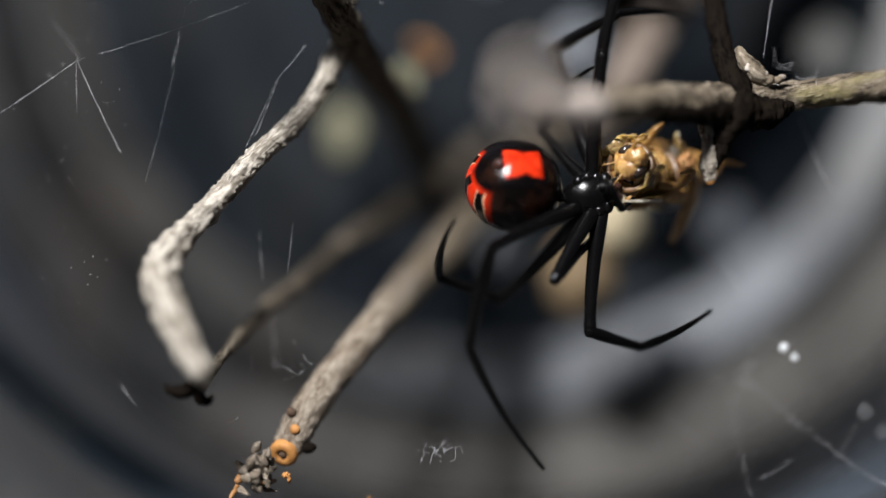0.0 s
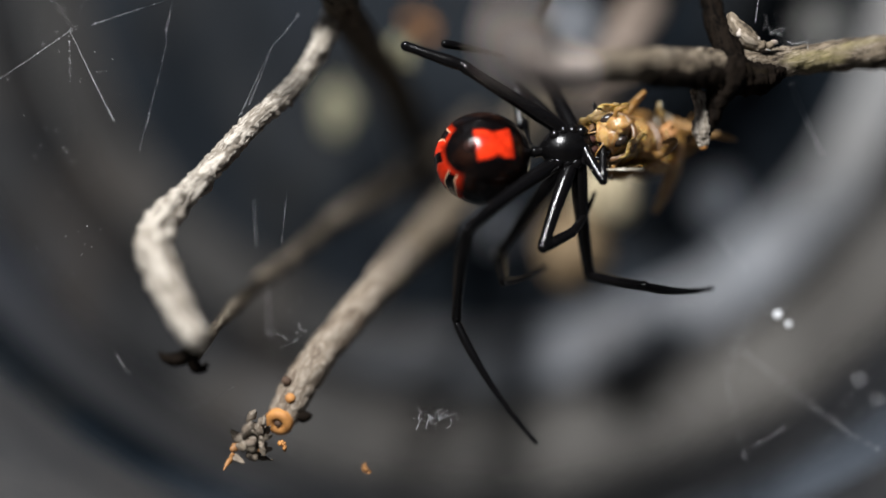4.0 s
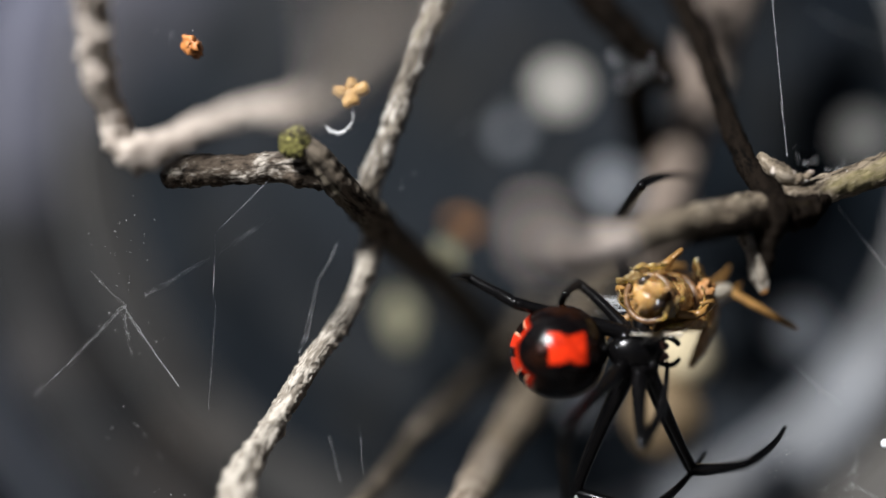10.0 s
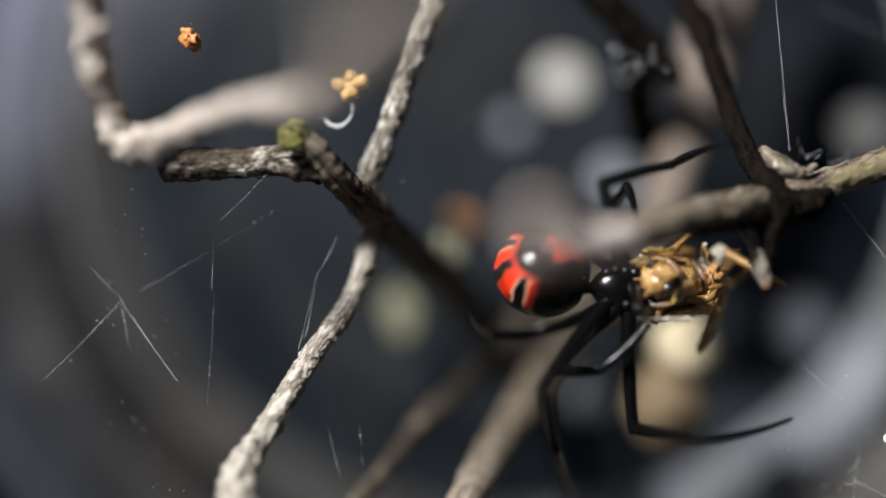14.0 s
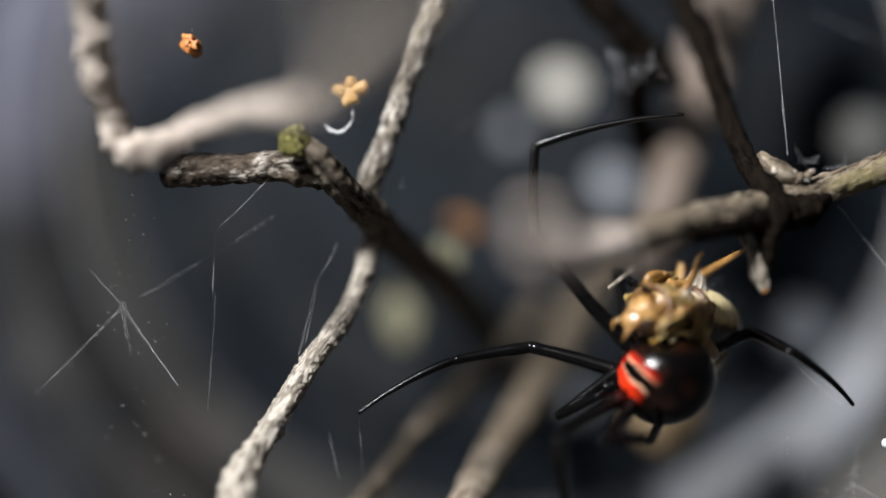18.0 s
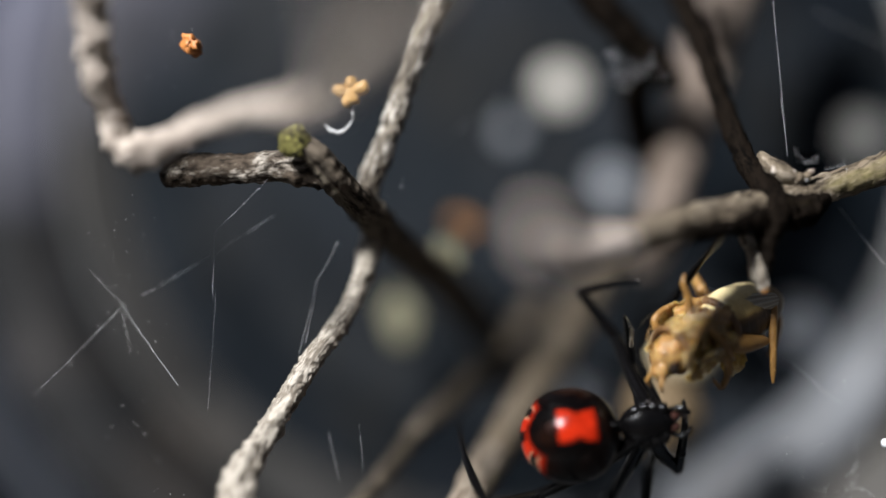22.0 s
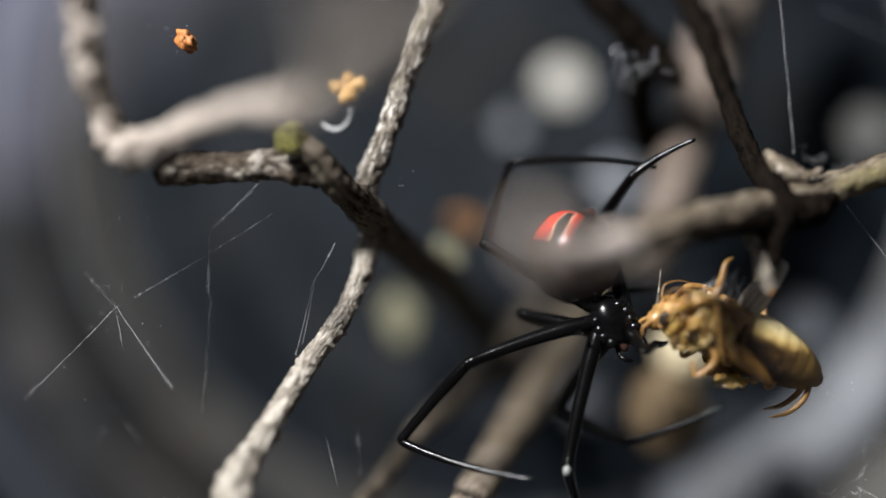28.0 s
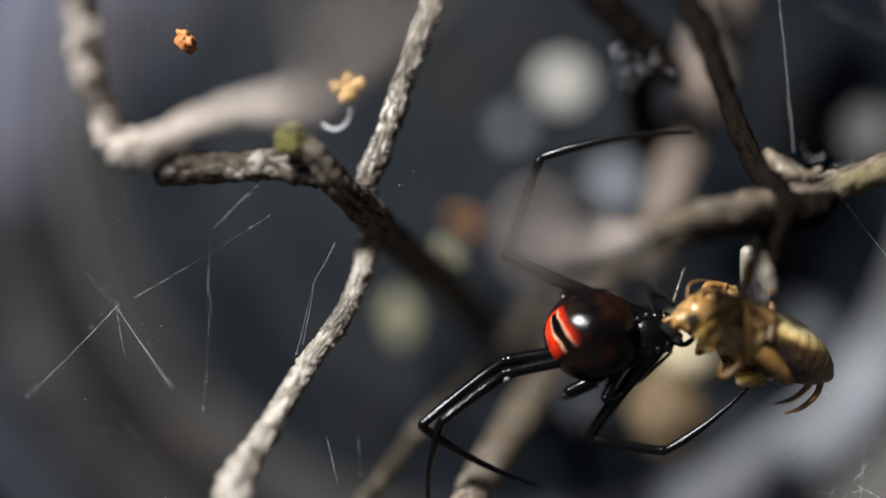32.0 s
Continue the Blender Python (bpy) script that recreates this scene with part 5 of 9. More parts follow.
    walk(legs[0][2], [
        (0, leg_pose(13.06, -7.22, -6.15, 129, 37, 71)),
        (0.25, leg_pose(14.41, -3.21, -5.95, -57, 117, -83)),
        (0.5, leg_pose(15.76, 0.79, -5.75, 14, 99, 17)),
        (1, leg_pose(18.47, 9.19, -2.64, 36, 142, 86)),
        (1.25, leg_pose(17.33, 4.79, -3.44, 57, 114, 80)),
        (1.5, leg_pose(16.19, 0.38, -4.24, 11, 82, 9)),
        (2, leg_pose(13.92, -9.51, -1.92, 86, 40, 37)),
        (3, leg_pose(11.34, -8.41, -2.55, 95, 32, 35)),
        (6, leg_pose(13.10, -6.94, -6.49, 116, 43, 64)),
        (7, leg_pose(11.87, -7.51, -5.04, 149, 22, 70)),
        (7.5, leg_pose(11.46, -7.86, -1.20, 107, 35, 45)),
        (8, leg_pose(11.04, -8.22, 2.64, 60, 28, 17)),
        (9, leg_pose(11.07, -7.94, -3.41, 123, 28, 50)),
        (10, leg_pose(12.00, -8.94, -1.69, 105, 33, 42)),
        (10.5, leg_pose(11.32, -3.02, -8.09, -39, 136, -83)),
        (11, leg_pose(10.63, -0.04, -8.38, -0, 139, -1)),
        (12, leg_pose(12.18, 0.55, -9.16, 7, 126, 14)),
        (13, leg_pose(11.62, 0.73, -8.90, 7, 135, 18)),
        (14, leg_pose(10.16, 0.56, -8.04, 6, 142, 18)),
        (14.5, leg_pose(11.26, 0.53, -8.73, 4, 144, 13)),
        (16.5, leg_pose(11.81, 0.26, -9.01, 4, 122, 7)),
        (16.67, leg_pose(11.91, 1.19, -8.67, -17, 70, -12)),
        (16.83, leg_pose(12.01, 4.89, -7.31, -20, 20, -4)),
        (16.91, leg_pose(12.06, 5.71, -6.86, 9, -5, -9)),
        (17, leg_pose(12.11, 6.52, -6.41, 44, -24, -29)),
        (17.16, leg_pose(13.48, -0.11, -3.91, 34, 8, -7)),
        (17.33, leg_pose(14.86, -6.74, -1.40, 37, 43, 15)),
        (17.5, leg_pose(17.22, -3.07, -4.87, 44, 60, 26)),
        (17.67, leg_pose(19.65, 0.84, -5.78, 81, 81, 72)),
        (18, leg_pose(22.34, 3.52, -6.65, 17, 126, 33)),
        (18.33, leg_pose(18.88, 3.14, -3.69, -8, 122, -14)),
        (18.5, leg_pose(15.66, 0.83, -3.25, -19, 125, -36)),
        (18.67, leg_pose(12.44, -1.44, -3.92, -26, 131, -53)),
        (19, leg_pose(8.98, -1.81, -6.85, -17, 155, -66)),
        (19.5, leg_pose(13.21, -2.84, -7.94, -14, 153, -53)),
        (20, leg_pose(17.43, -3.80, -9.02, -9, 154, -39)),
        (21, leg_pose(12.67, -0.34, -9.35, -2, 141, -7)),
        (22, leg_pose(10.95, 0.17, -8.58, 2, 138, 4)),
        (23, leg_pose(18.06, 0.13, -9.66, 1, 142, 2)),
        (23.33, leg_pose(16.98, -2.80, -9.06, -6, 161, -34)),
        (23.67, leg_pose(15.89, -6.56, -6.94, -17, 158, -73)),
        (24, leg_pose(14.80, -9.83, -0.42, 118, 38, 60)),
        (25, leg_pose(16.88, -9.62, 2.14, 97, 48, 54)),
        (26.25, leg_pose(17.57, -4.12, -5.94, -24, 133, -53)),
        (27.5, leg_pose(18.25, 0.89, -9.58, 2, 158, 9)),
        (28, leg_pose(17.98, 1.49, -9.56, 3, 158, 15)),
        (29, leg_pose(19.84, -0.50, -9.07, -1, 148, -4)),
        (30, leg_pose(17.59, 0.56, -9.73, 2, 150, 6)),
        (31, leg_pose(16.40, 0.55, -9.87, 2, 148, 7)),
        (32, leg_pose(16.66, 0.56, -9.85, 2, 147, 6)),
    ])
    walk(legs[1][0], [
        (0, leg_pose(0.35, 1.40, 0.30, -79, -11, 82)),
        (1, leg_pose(0.35, 1.40, 0.30, -62, -9, 81)),
        (1.5, leg_pose(0.35, 1.40, 0.30, -110, 23, 83)),
        (2, leg_pose(0.35, 1.40, 0.30, 46, 126, -82)),
        (2.5, leg_pose(0.35, 1.40, 0.30, -92, 27, 135)),
        (3, leg_pose(0.35, 1.40, 0.30, -66, -3, 147)),
        (4, leg_pose(0.35, 1.40, 0.30, -18, -5, 142)),
        (5, leg_pose(0.35, 1.40, 0.30, 54, -4, 133)),
        (6, leg_pose(0.35, 1.40, 0.30, 69, -2, 129)),
        (6.25, leg_pose(0.35, 1.40, 0.30, 24, -2, 129)),
        (6.5, leg_pose(0.35, 1.40, 0.30, -21, -2, 129)),
        (7, leg_pose(0.35, 1.40, 0.30, -80, -1, 129)),
        (8, leg_pose(0.35, 1.40, 0.30, 56, 159, -30)),
        (8.5, leg_pose(0.35, 1.40, 0.30, 32, 136, -28)),
        (9, leg_pose(0.35, 1.40, 0.30, 19, 122, -31)),
        (9.33, leg_pose(0.35, 1.40, 0.30, 15, 136, -26)),
        (9.67, leg_pose(0.35, 1.40, 0.30, 10, 162, -19)),
        (10, leg_pose(0.35, 1.40, 0.30, 3, 176, -15)),
        (10.5, leg_pose(0.35, 1.40, 0.30, 10, 141, -23)),
        (11, leg_pose(0.35, 1.40, 0.30, 12, 106, -33)),
        (12, leg_pose(0.35, 1.40, 0.30, 5, 119, -37)),
        (13, leg_pose(0.35, 1.40, 0.30, 16, 129, -23)),
        (13.5, leg_pose(0.35, 1.40, 0.30, 2, 120, -49)),
        (14, leg_pose(0.35, 1.40, 0.30, 11, 122, -92)),
        (14.5, leg_pose(0.35, 1.40, 0.30, 14, 112, -100)),
        (15, leg_pose(0.35, 1.40, 0.30, -9, 111, -76)),
        (15.5, leg_pose(0.35, 1.40, 0.30, -31, 107, -52)),
        (16.5, leg_pose(0.35, 1.40, 0.30, -39, 107, 7)),
        (16.75, leg_pose(0.35, 0.14, 0.30, -8, 112, 49)),
        (17, leg_pose(0.35, -1.40, 0.30, 12, 116, 73)),
        (17.33, leg_pose(0.35, -0.47, 0.30, -3, 117, 1)),
        (17.67, leg_pose(0.35, 0.47, 0.30, -0, 125, -57)),
        (18, leg_pose(0.35, 1.40, 0.30, 12, 133, -105)),
        (18.16, leg_pose(0.35, 0.93, 0.30, -22, 129, -86)),
        (18.33, leg_pose(0.35, 0.47, 0.30, -58, 118, -71)),
        (18.5, leg_pose(0.35, 0.00, 0.30, -92, 108, -56)),
        (18.67, leg_pose(0.35, -0.47, 0.30, -88, 100, -15)),
        (19, leg_pose(0.35, -1.40, 0.30, -4, 106, 124)),
        (19.5, leg_pose(0.35, 0.00, 0.30, -65, 95, -9)),
        (19.75, leg_pose(0.35, 0.70, 0.30, -52, 105, -43)),
        (20, leg_pose(0.35, 1.40, 0.30, -30, 112, -69)),
        (20.33, leg_pose(0.35, 1.40, 0.30, -4, 126, -73)),
        (20.67, leg_pose(0.35, 1.40, 0.30, 18, 141, -72)),
        (20.84, leg_pose(0.35, 1.40, 0.30, -22, 144, -73)),
        (21, leg_pose(0.35, 1.40, 0.30, 120, 33, 109)),
        (21.25, leg_pose(0.35, 1.40, 0.30, -13, 140, -75)),
        (21.5, leg_pose(0.35, 1.40, 0.30, 39, 134, -71)),
        (22, leg_pose(0.35, 1.40, 0.30, 25, 120, -79)),
        (22.5, leg_pose(0.35, 1.40, 0.30, 3, 125, -102)),
        (23, leg_pose(0.35, 1.40, 0.30, 158, 41, 70)),
        (23.5, leg_pose(0.35, 1.40, 0.30, -21, 127, -98)),
        (24, leg_pose(0.35, 1.40, 0.30, -20, 111, -84)),
        (25, leg_pose(0.35, 1.40, 0.30, 5, 128, -95)),
        (27.5, leg_pose(0.35, 1.40, 0.30, 52, 153, -19)),
        (28, leg_pose(0.35, 1.40, 0.30, 49, 146, -28)),
        (29, leg_pose(0.35, 1.40, 0.30, 68, 157, -29)),
        (29.5, leg_pose(0.35, 1.40, 0.30, 45, 134, -55)),
        (30, leg_pose(0.35, 1.40, 0.30, 44, 108, -101)),
        (31, leg_pose(0.35, 1.40, 0.30, 43, 103, -118)),
        (32, leg_pose(0.35, 1.40, 0.30, 32, 106, -114)),
    ])
    walk(legs[1][1], [
        (0, leg_pose(12.26, 0.00, 0.00, -0, 8, -5)),
        (1, leg_pose(12.26, 0.00, 0.00, 1, 30, 4)),
        (1.5, leg_pose(12.26, 0.00, 0.00, -4, 35, -14)),
        (2, leg_pose(12.26, 0.00, 0.00, -21, 68, -30)),
        (2.5, leg_pose(12.26, 0.00, 0.00, -18, 46, -41)),
        (3, leg_pose(12.26, 0.00, 0.00, -7, 30, -27)),
        (4, leg_pose(12.26, 0.00, 0.00, 0, 3, 14)),
        (5, leg_pose(12.26, 0.00, 0.00, 20, 63, 33)),
        (6, leg_pose(12.26, 0.00, 0.00, -4, 120, -2)),
        (6.5, leg_pose(12.26, 0.00, 0.00, -32, 121, -19)),
        (7, leg_pose(12.26, 0.00, 0.00, 44, 77, 54)),
        (8, leg_pose(12.26, 0.00, 0.00, 10, 51, 20)),
        (8.5, leg_pose(12.26, 0.00, 0.00, 67, 74, 82)),
        (9, leg_pose(12.26, 0.00, 0.00, -36, 130, -17)),
        (9.33, leg_pose(12.26, 0.00, 0.00, 43, 62, 66)),
        (9.67, leg_pose(12.26, 0.00, 0.00, 5, 19, 30)),
        (10, leg_pose(12.26, 0.00, 0.00, -4, -30, 15)),
        (10.5, leg_pose(12.26, 0.00, 0.00, 2, 21, 8)),
        (11, leg_pose(12.26, 0.00, 0.00, 2, 71, 3)),
        (12, leg_pose(12.26, 0.00, 0.00, 40, 97, 36)),
        (13, leg_pose(12.26, 0.00, 0.00, -66, 82, -73)),
        (13.5, leg_pose(12.26, 0.00, 0.00, -5, 122, -3)),
        (14, leg_pose(12.26, 0.00, 0.00, 3, 127, 1)),
        (14.5, leg_pose(12.26, 0.00, 0.00, 1, 129, 0)),
        (15.5, leg_pose(12.26, 0.00, 0.00, -36, 106, -28)),
        (16.5, leg_pose(12.26, 0.00, 0.00, 7, 67, 11)),
        (16.75, leg_pose(12.26, 0.00, 0.00, -20, 76, -25)),
        (17, leg_pose(12.26, 0.00, 0.00, 50, 105, 39)),
        (17.33, leg_pose(12.26, 0.00, 0.00, 10, 124, 5)),
        (17.67, leg_pose(12.26, 0.00, 0.00, 2, 140, 1)),
        (18, leg_pose(12.26, 0.00, 0.00, -1, 147, 0)),
        (18.33, leg_pose(12.26, 0.00, 0.00, 0, 144, 0)),
        (18.5, leg_pose(12.26, 0.00, 0.00, 2, 126, 1)),
        (18.67, leg_pose(12.26, 0.00, 0.00, 2, 104, 1)),
        (19, leg_pose(12.26, 0.00, 0.00, 3, 76, 3)),
        (19.5, leg_pose(12.26, 0.00, 0.00, -6, 111, -4)),
        (20, leg_pose(12.26, 0.00, 0.00, 8, 123, 4)),
        (20.33, leg_pose(12.26, 0.00, 0.00, 50, 128, 25)),
        (20.67, leg_pose(12.26, 0.00, 0.00, 87, 139, 39)),
        (20.84, leg_pose(12.26, 0.00, 0.00, 1, 114, 1)),
        (21, leg_pose(12.26, 0.00, 0.00, -89, 137, -42)),
        (21.17, leg_pose(12.26, 0.00, 0.00, 84, 79, 95)),
        (21.33, leg_pose(12.26, 0.00, 0.00, -38, 60, -61)),
        (21.5, leg_pose(12.26, 0.00, 0.00, -24, 25, -87)),
        (22, leg_pose(12.26, 0.00, 0.00, -16, 32, -50)),
        (22.5, leg_pose(12.26, 0.00, 0.00, -33, 54, -60)),
        (23, leg_pose(12.26, 0.00, 0.00, -72, 99, -64)),
        (23.5, leg_pose(12.26, 0.00, 0.00, 7, 123, 4)),
        (24, leg_pose(12.26, 0.00, 0.00, 8, 145, 3)),
        (25, leg_pose(12.26, 0.00, 0.00, 8, 105, 6)),
        (27.5, leg_pose(12.26, 0.00, 0.00, -45, 60, -72)),
        (28, leg_pose(12.26, 0.00, 0.00, -55, 67, -76)),
        (29, leg_pose(12.26, 0.00, 0.00, -43, 59, -69)),
        (29.5, leg_pose(12.26, 0.00, 0.00, 18, 125, 9)),
        (30, leg_pose(12.26, 0.00, 0.00, -0, 167, 0)),
        (31, leg_pose(12.26, 0.00, 0.00, -0, 172, 0)),
        (32, leg_pose(12.26, 0.00, 0.00, -0, 171, 0)),
    ])
    walk(legs[1][2], [
        (0, leg_pose(18.20, -0.51, -0.80, 4, 60, 2)),
        (1, leg_pose(17.45, 0.35, -3.02, -3, 57, -1)),
        (1.5, leg_pose(15.82, -0.70, -2.97, 10, 58, 6)),
        (2, leg_pose(14.19, -1.11, -5.60, 56, 80, 48)),
        (2.5, leg_pose(15.56, -1.90, -4.31, -41, 115, -61)),
        (3, leg_pose(16.92, -2.35, -2.99, -12, 136, -30)),
        (4, leg_pose(14.93, -0.66, -0.81, 4, 151, 15)),
        (5, leg_pose(11.23, 0.61, -3.24, -3, -163, 21)),
        (6, leg_pose(9.24, 0.12, -5.20, -1, -148, 5)),
        (6.5, leg_pose(10.52, 0.94, -2.33, 1, 178, 36)),
        (7, leg_pose(13.04, 1.07, -5.86, 6, 148, 20)),
        (8, leg_pose(15.85, 1.32, -4.65, 3, 159, 16)),
        (8.5, leg_pose(12.23, 1.61, -4.19, 34, 115, 51)),
        (9, leg_pose(8.61, 1.14, -4.63, -42, 54, -22)),
        (9.33, leg_pose(10.87, 1.61, -2.63, -34, 57, -19)),
        (9.67, leg_pose(15.06, 1.65, 0.98, -32, 64, -20)),
        (10, leg_pose(17.32, 1.36, 2.97, -35, 78, -28)),
        (10.5, leg_pose(16.28, 0.54, -1.12, 8, 116, 13)),
        (11, leg_pose(14.18, 0.12, -5.70, 1, 139, 2)),
        (12, leg_pose(11.68, -0.43, -5.97, -8, 119, -14)),
        (13, leg_pose(12.49, -0.77, -5.96, -9, 128, -18)),
        (13.5, leg_pose(10.68, 0.56, -3.88, 1, 159, 7)),
        (14, leg_pose(8.63, -0.08, -4.80, 0, -176, -4)),
        (14.5, leg_pose(8.47, -0.02, -4.66, 0, -177, -1)),
        (15.5, leg_pose(11.54, 0.45, -3.54, 2, 168, 19)),
        (16.5, leg_pose(14.60, 0.46, -5.53, 6, 119, 10)),
        (16.75, leg_pose(12.82, -0.12, -5.28, -10, 116, -16)),
        (17, leg_pose(11.05, -0.97, -5.81, -43, 107, -56)),
        (17.33, leg_pose(9.28, -0.47, -5.25, -18, 112, -26)),
        (17.67, leg_pose(7.83, -0.15, -3.98, -3, 129, -7)),
        (18, leg_pose(7.24, 0.03, -3.31, 1, 145, 4)),
        (18.33, leg_pose(8.93, 0.88, -2.69, -0, 144, 0)),
        (18.5, leg_pose(10.49, 0.72, -3.20, -1, 134, -3)),
        (18.67, leg_pose(12.05, 0.38, -4.32, -1, 119, -1)),
        (19, leg_pose(13.73, 0.09, -5.83, 6, 96, 7)),
        (19.5, leg_pose(11.38, 0.47, -3.81, 2, 137, 5)),
        (20, leg_pose(9.03, -0.23, -5.06, -4, 144, -11)),
        (20.33, leg_pose(9.01, -2.07, -4.44, -20, 151, -68)),
        (20.67, leg_pose(9.00, -3.24, -3.66, -168, -10, 81)),
        (20.78, leg_pose(8.99, -1.18, -3.80, 174, 1, 28)),
        (20.89, leg_pose(8.99, 0.88, -3.94, 154, -6, -25)),
        (21, leg_pose(8.98, 2.95, -4.08, 148, -26, -78)),
        (21.17, leg_pose(10.07, 0.54, -3.61, -13, -143, 37)),
        (21.33, leg_pose(11.15, -1.88, -3.14, 7, -154, -28)),
        (21.5, leg_pose(12.24, -4.29, -2.67, 6, -174, -82)),
        (22, leg_pose(15.50, -3.91, -3.23, -16, 146, -51)),
        (22.5, leg_pose(13.69, -2.23, -4.54, 95, 69, 73)),
        (23, leg_pose(11.87, 0.82, -5.95, -11, 53, -5)),
        (23.5, leg_pose(9.60, -0.23, -4.70, -15, 107, -20)),
        (24, leg_pose(7.33, -0.23, -3.44, -4, 162, -24)),
        (25, leg_pose(10.69, -0.16, -5.80, -7, 106, -10)),
        (27.5, leg_pose(13.20, -2.84, -5.21, 102, 67, 79)),
        (28, leg_pose(12.82, -2.28, -5.54, 74, 70, 56)),
        (29, leg_pose(13.34, -2.88, -5.17, 61, 65, 41)),
        (29.5, leg_pose(9.87, 0.16, -3.57, -19, 123, -34)),
        (30, leg_pose(6.39, 0.01, -1.32, 0, 169, 4)),
        (31, leg_pose(6.30, 0.01, -0.79, 0, 169, 1)),
        (32, leg_pose(6.32, 0.00, -0.92, 0, 168, 0)),
    ])
    walk(legs[2][0], [
        (0, leg_pose(-1.00, -1.20, 0.30, -111, -139, 18)),
        (1, leg_pose(-1.00, -1.20, 0.30, -93, -144, 12)),
        (2, leg_pose(-1.00, -1.20, 0.30, -97, -142, 15)),
        (3, leg_pose(-1.00, -1.20, 0.30, 75, -31, -148)),
        (6, leg_pose(-1.00, -1.20, 0.30, 74, -33, -161)),
        (7, leg_pose(-1.00, -1.20, 0.30, 52, -44, -160)),
        (8, leg_pose(-1.00, -1.20, 0.30, 45, -39, -166)),
        (9, leg_pose(-1.00, -1.20, 0.30, 40, -45, -164)),
        (10, leg_pose(-1.00, -1.20, 0.30, 43, -52, -144)),
        (11, leg_pose(-1.00, -1.20, 0.30, 40, -42, -165)),
        (12, leg_pose(-1.00, -1.20, 0.30, 50, -53, -150)),
        (13, leg_pose(-1.00, -1.20, 0.30, 41, -38, -164)),
        (13.5, leg_pose(-1.00, -1.20, 0.30, 67, -37, -150)),
        (13.75, leg_pose(-1.00, -1.20, 0.30, -76, -144, 40)),
        (14, leg_pose(-1.00, -1.20, 0.30, -38, -140, 48)),
        (14.12, leg_pose(-1.00, -1.20, 0.30, -81, -138, 49)),
        (14.25, leg_pose(-1.00, -1.20, 0.30, 55, -43, -128)),
        (14.5, leg_pose(-1.00, -1.20, 0.30, 22, -45, -125)),
        (15.5, leg_pose(-1.00, -1.20, 0.30, 80, -10, -142)),
        (16.5, leg_pose(-1.00, -1.20, 0.30, -75, 152, 31)),
        (16.75, leg_pose(-1.00, 0.00, 0.30, 90, -3, -102)),
        (17, leg_pose(-1.00, 1.20, 0.30, 85, -33, -53)),
        (17.25, leg_pose(-1.00, 0.60, 0.30, 57, -29, -84)),
        (17.5, leg_pose(-1.00, 0.00, 0.30, 30, -37, -114)),
        (18, leg_pose(-1.00, -1.20, 0.30, -130, -130, 0)),
        (18.33, leg_pose(-1.00, -0.58, 0.30, 40, -24, 130)),
        (18.5, leg_pose(-1.00, 0.00, 0.30, 11, -2, 114)),
        (18.67, leg_pose(-1.00, 0.58, 0.30, 13, 16, 95)),
        (18.84, leg_pose(-1.00, 0.89, 0.30, 75, 10, 66)),
        (19, leg_pose(-1.00, 1.20, 0.30, 136, 33, 46)),
        (19.25, leg_pose(-1.00, 0.60, 0.30, 152, 27, 8)),
        (19.5, leg_pose(-1.00, 0.00, 0.30, 169, 31, -30)),
        (19.75, leg_pose(-1.00, -0.60, 0.30, 77, 44, -76)),
        (20, leg_pose(-1.00, -1.20, 0.30, 5, 10, -95)),
        (20.5, leg_pose(-1.00, -1.20, 0.30, 35, 8, -123)),
        (21, leg_pose(-1.00, -1.20, 0.30, 63, 19, -150)),
        (21.5, leg_pose(-1.00, -1.20, 0.30, -5, 24, -145)),
        (22, leg_pose(-1.00, -1.20, 0.30, -77, 30, -148)),
        (22.16, leg_pose(-1.00, -1.20, 0.30, 56, 155, 28)),
        (22.33, leg_pose(-1.00, -1.20, 0.30, 11, 162, 29)),
        (22.44, leg_pose(-1.00, -1.20, 0.30, -40, 169, 19)),
        (22.56, leg_pose(-1.00, -1.20, 0.30, 91, -1, -162)),
        (22.67, leg_pose(-1.00, -1.20, 0.30, 42, -9, -154)),
        (22.84, leg_pose(-1.00, -1.20, 0.30, -15, -24, -162)),
        (23, leg_pose(-1.00, -1.20, 0.30, -80, -37, -152)),
        (23.11, leg_pose(-1.00, -1.20, 0.30, -34, -39, -139)),
        (23.22, leg_pose(-1.00, -1.20, 0.30, 15, -48, -132)),
        (23.33, leg_pose(-1.00, -1.20, 0.30, -105, -122, 42)),
        (23.67, leg_pose(-1.00, -1.20, 0.30, 48, -71, -107)),
        (24, leg_pose(-1.00, -1.20, 0.30, 36, -75, -82)),
        (25, leg_pose(-1.00, -1.20, 0.30, 45, -74, -91)),
        (26.25, leg_pose(-1.00, -1.20, 0.30, 48, -39, -95)),
        (27.5, leg_pose(-1.00, -1.20, 0.30, 76, -1, -98)),
        (28, leg_pose(-1.00, -1.20, 0.30, 103, -1, -107)),
        (29, leg_pose(-1.00, -1.20, 0.30, 103, 1, -133)),
        (30, leg_pose(-1.00, -1.20, 0.30, 64, 1, -177)),
        (31, leg_pose(-1.00, -1.20, 0.30, 80, 1, -180)),
        (32, leg_pose(-1.00, -1.20, 0.30, 78, 2, -179)),
    ])
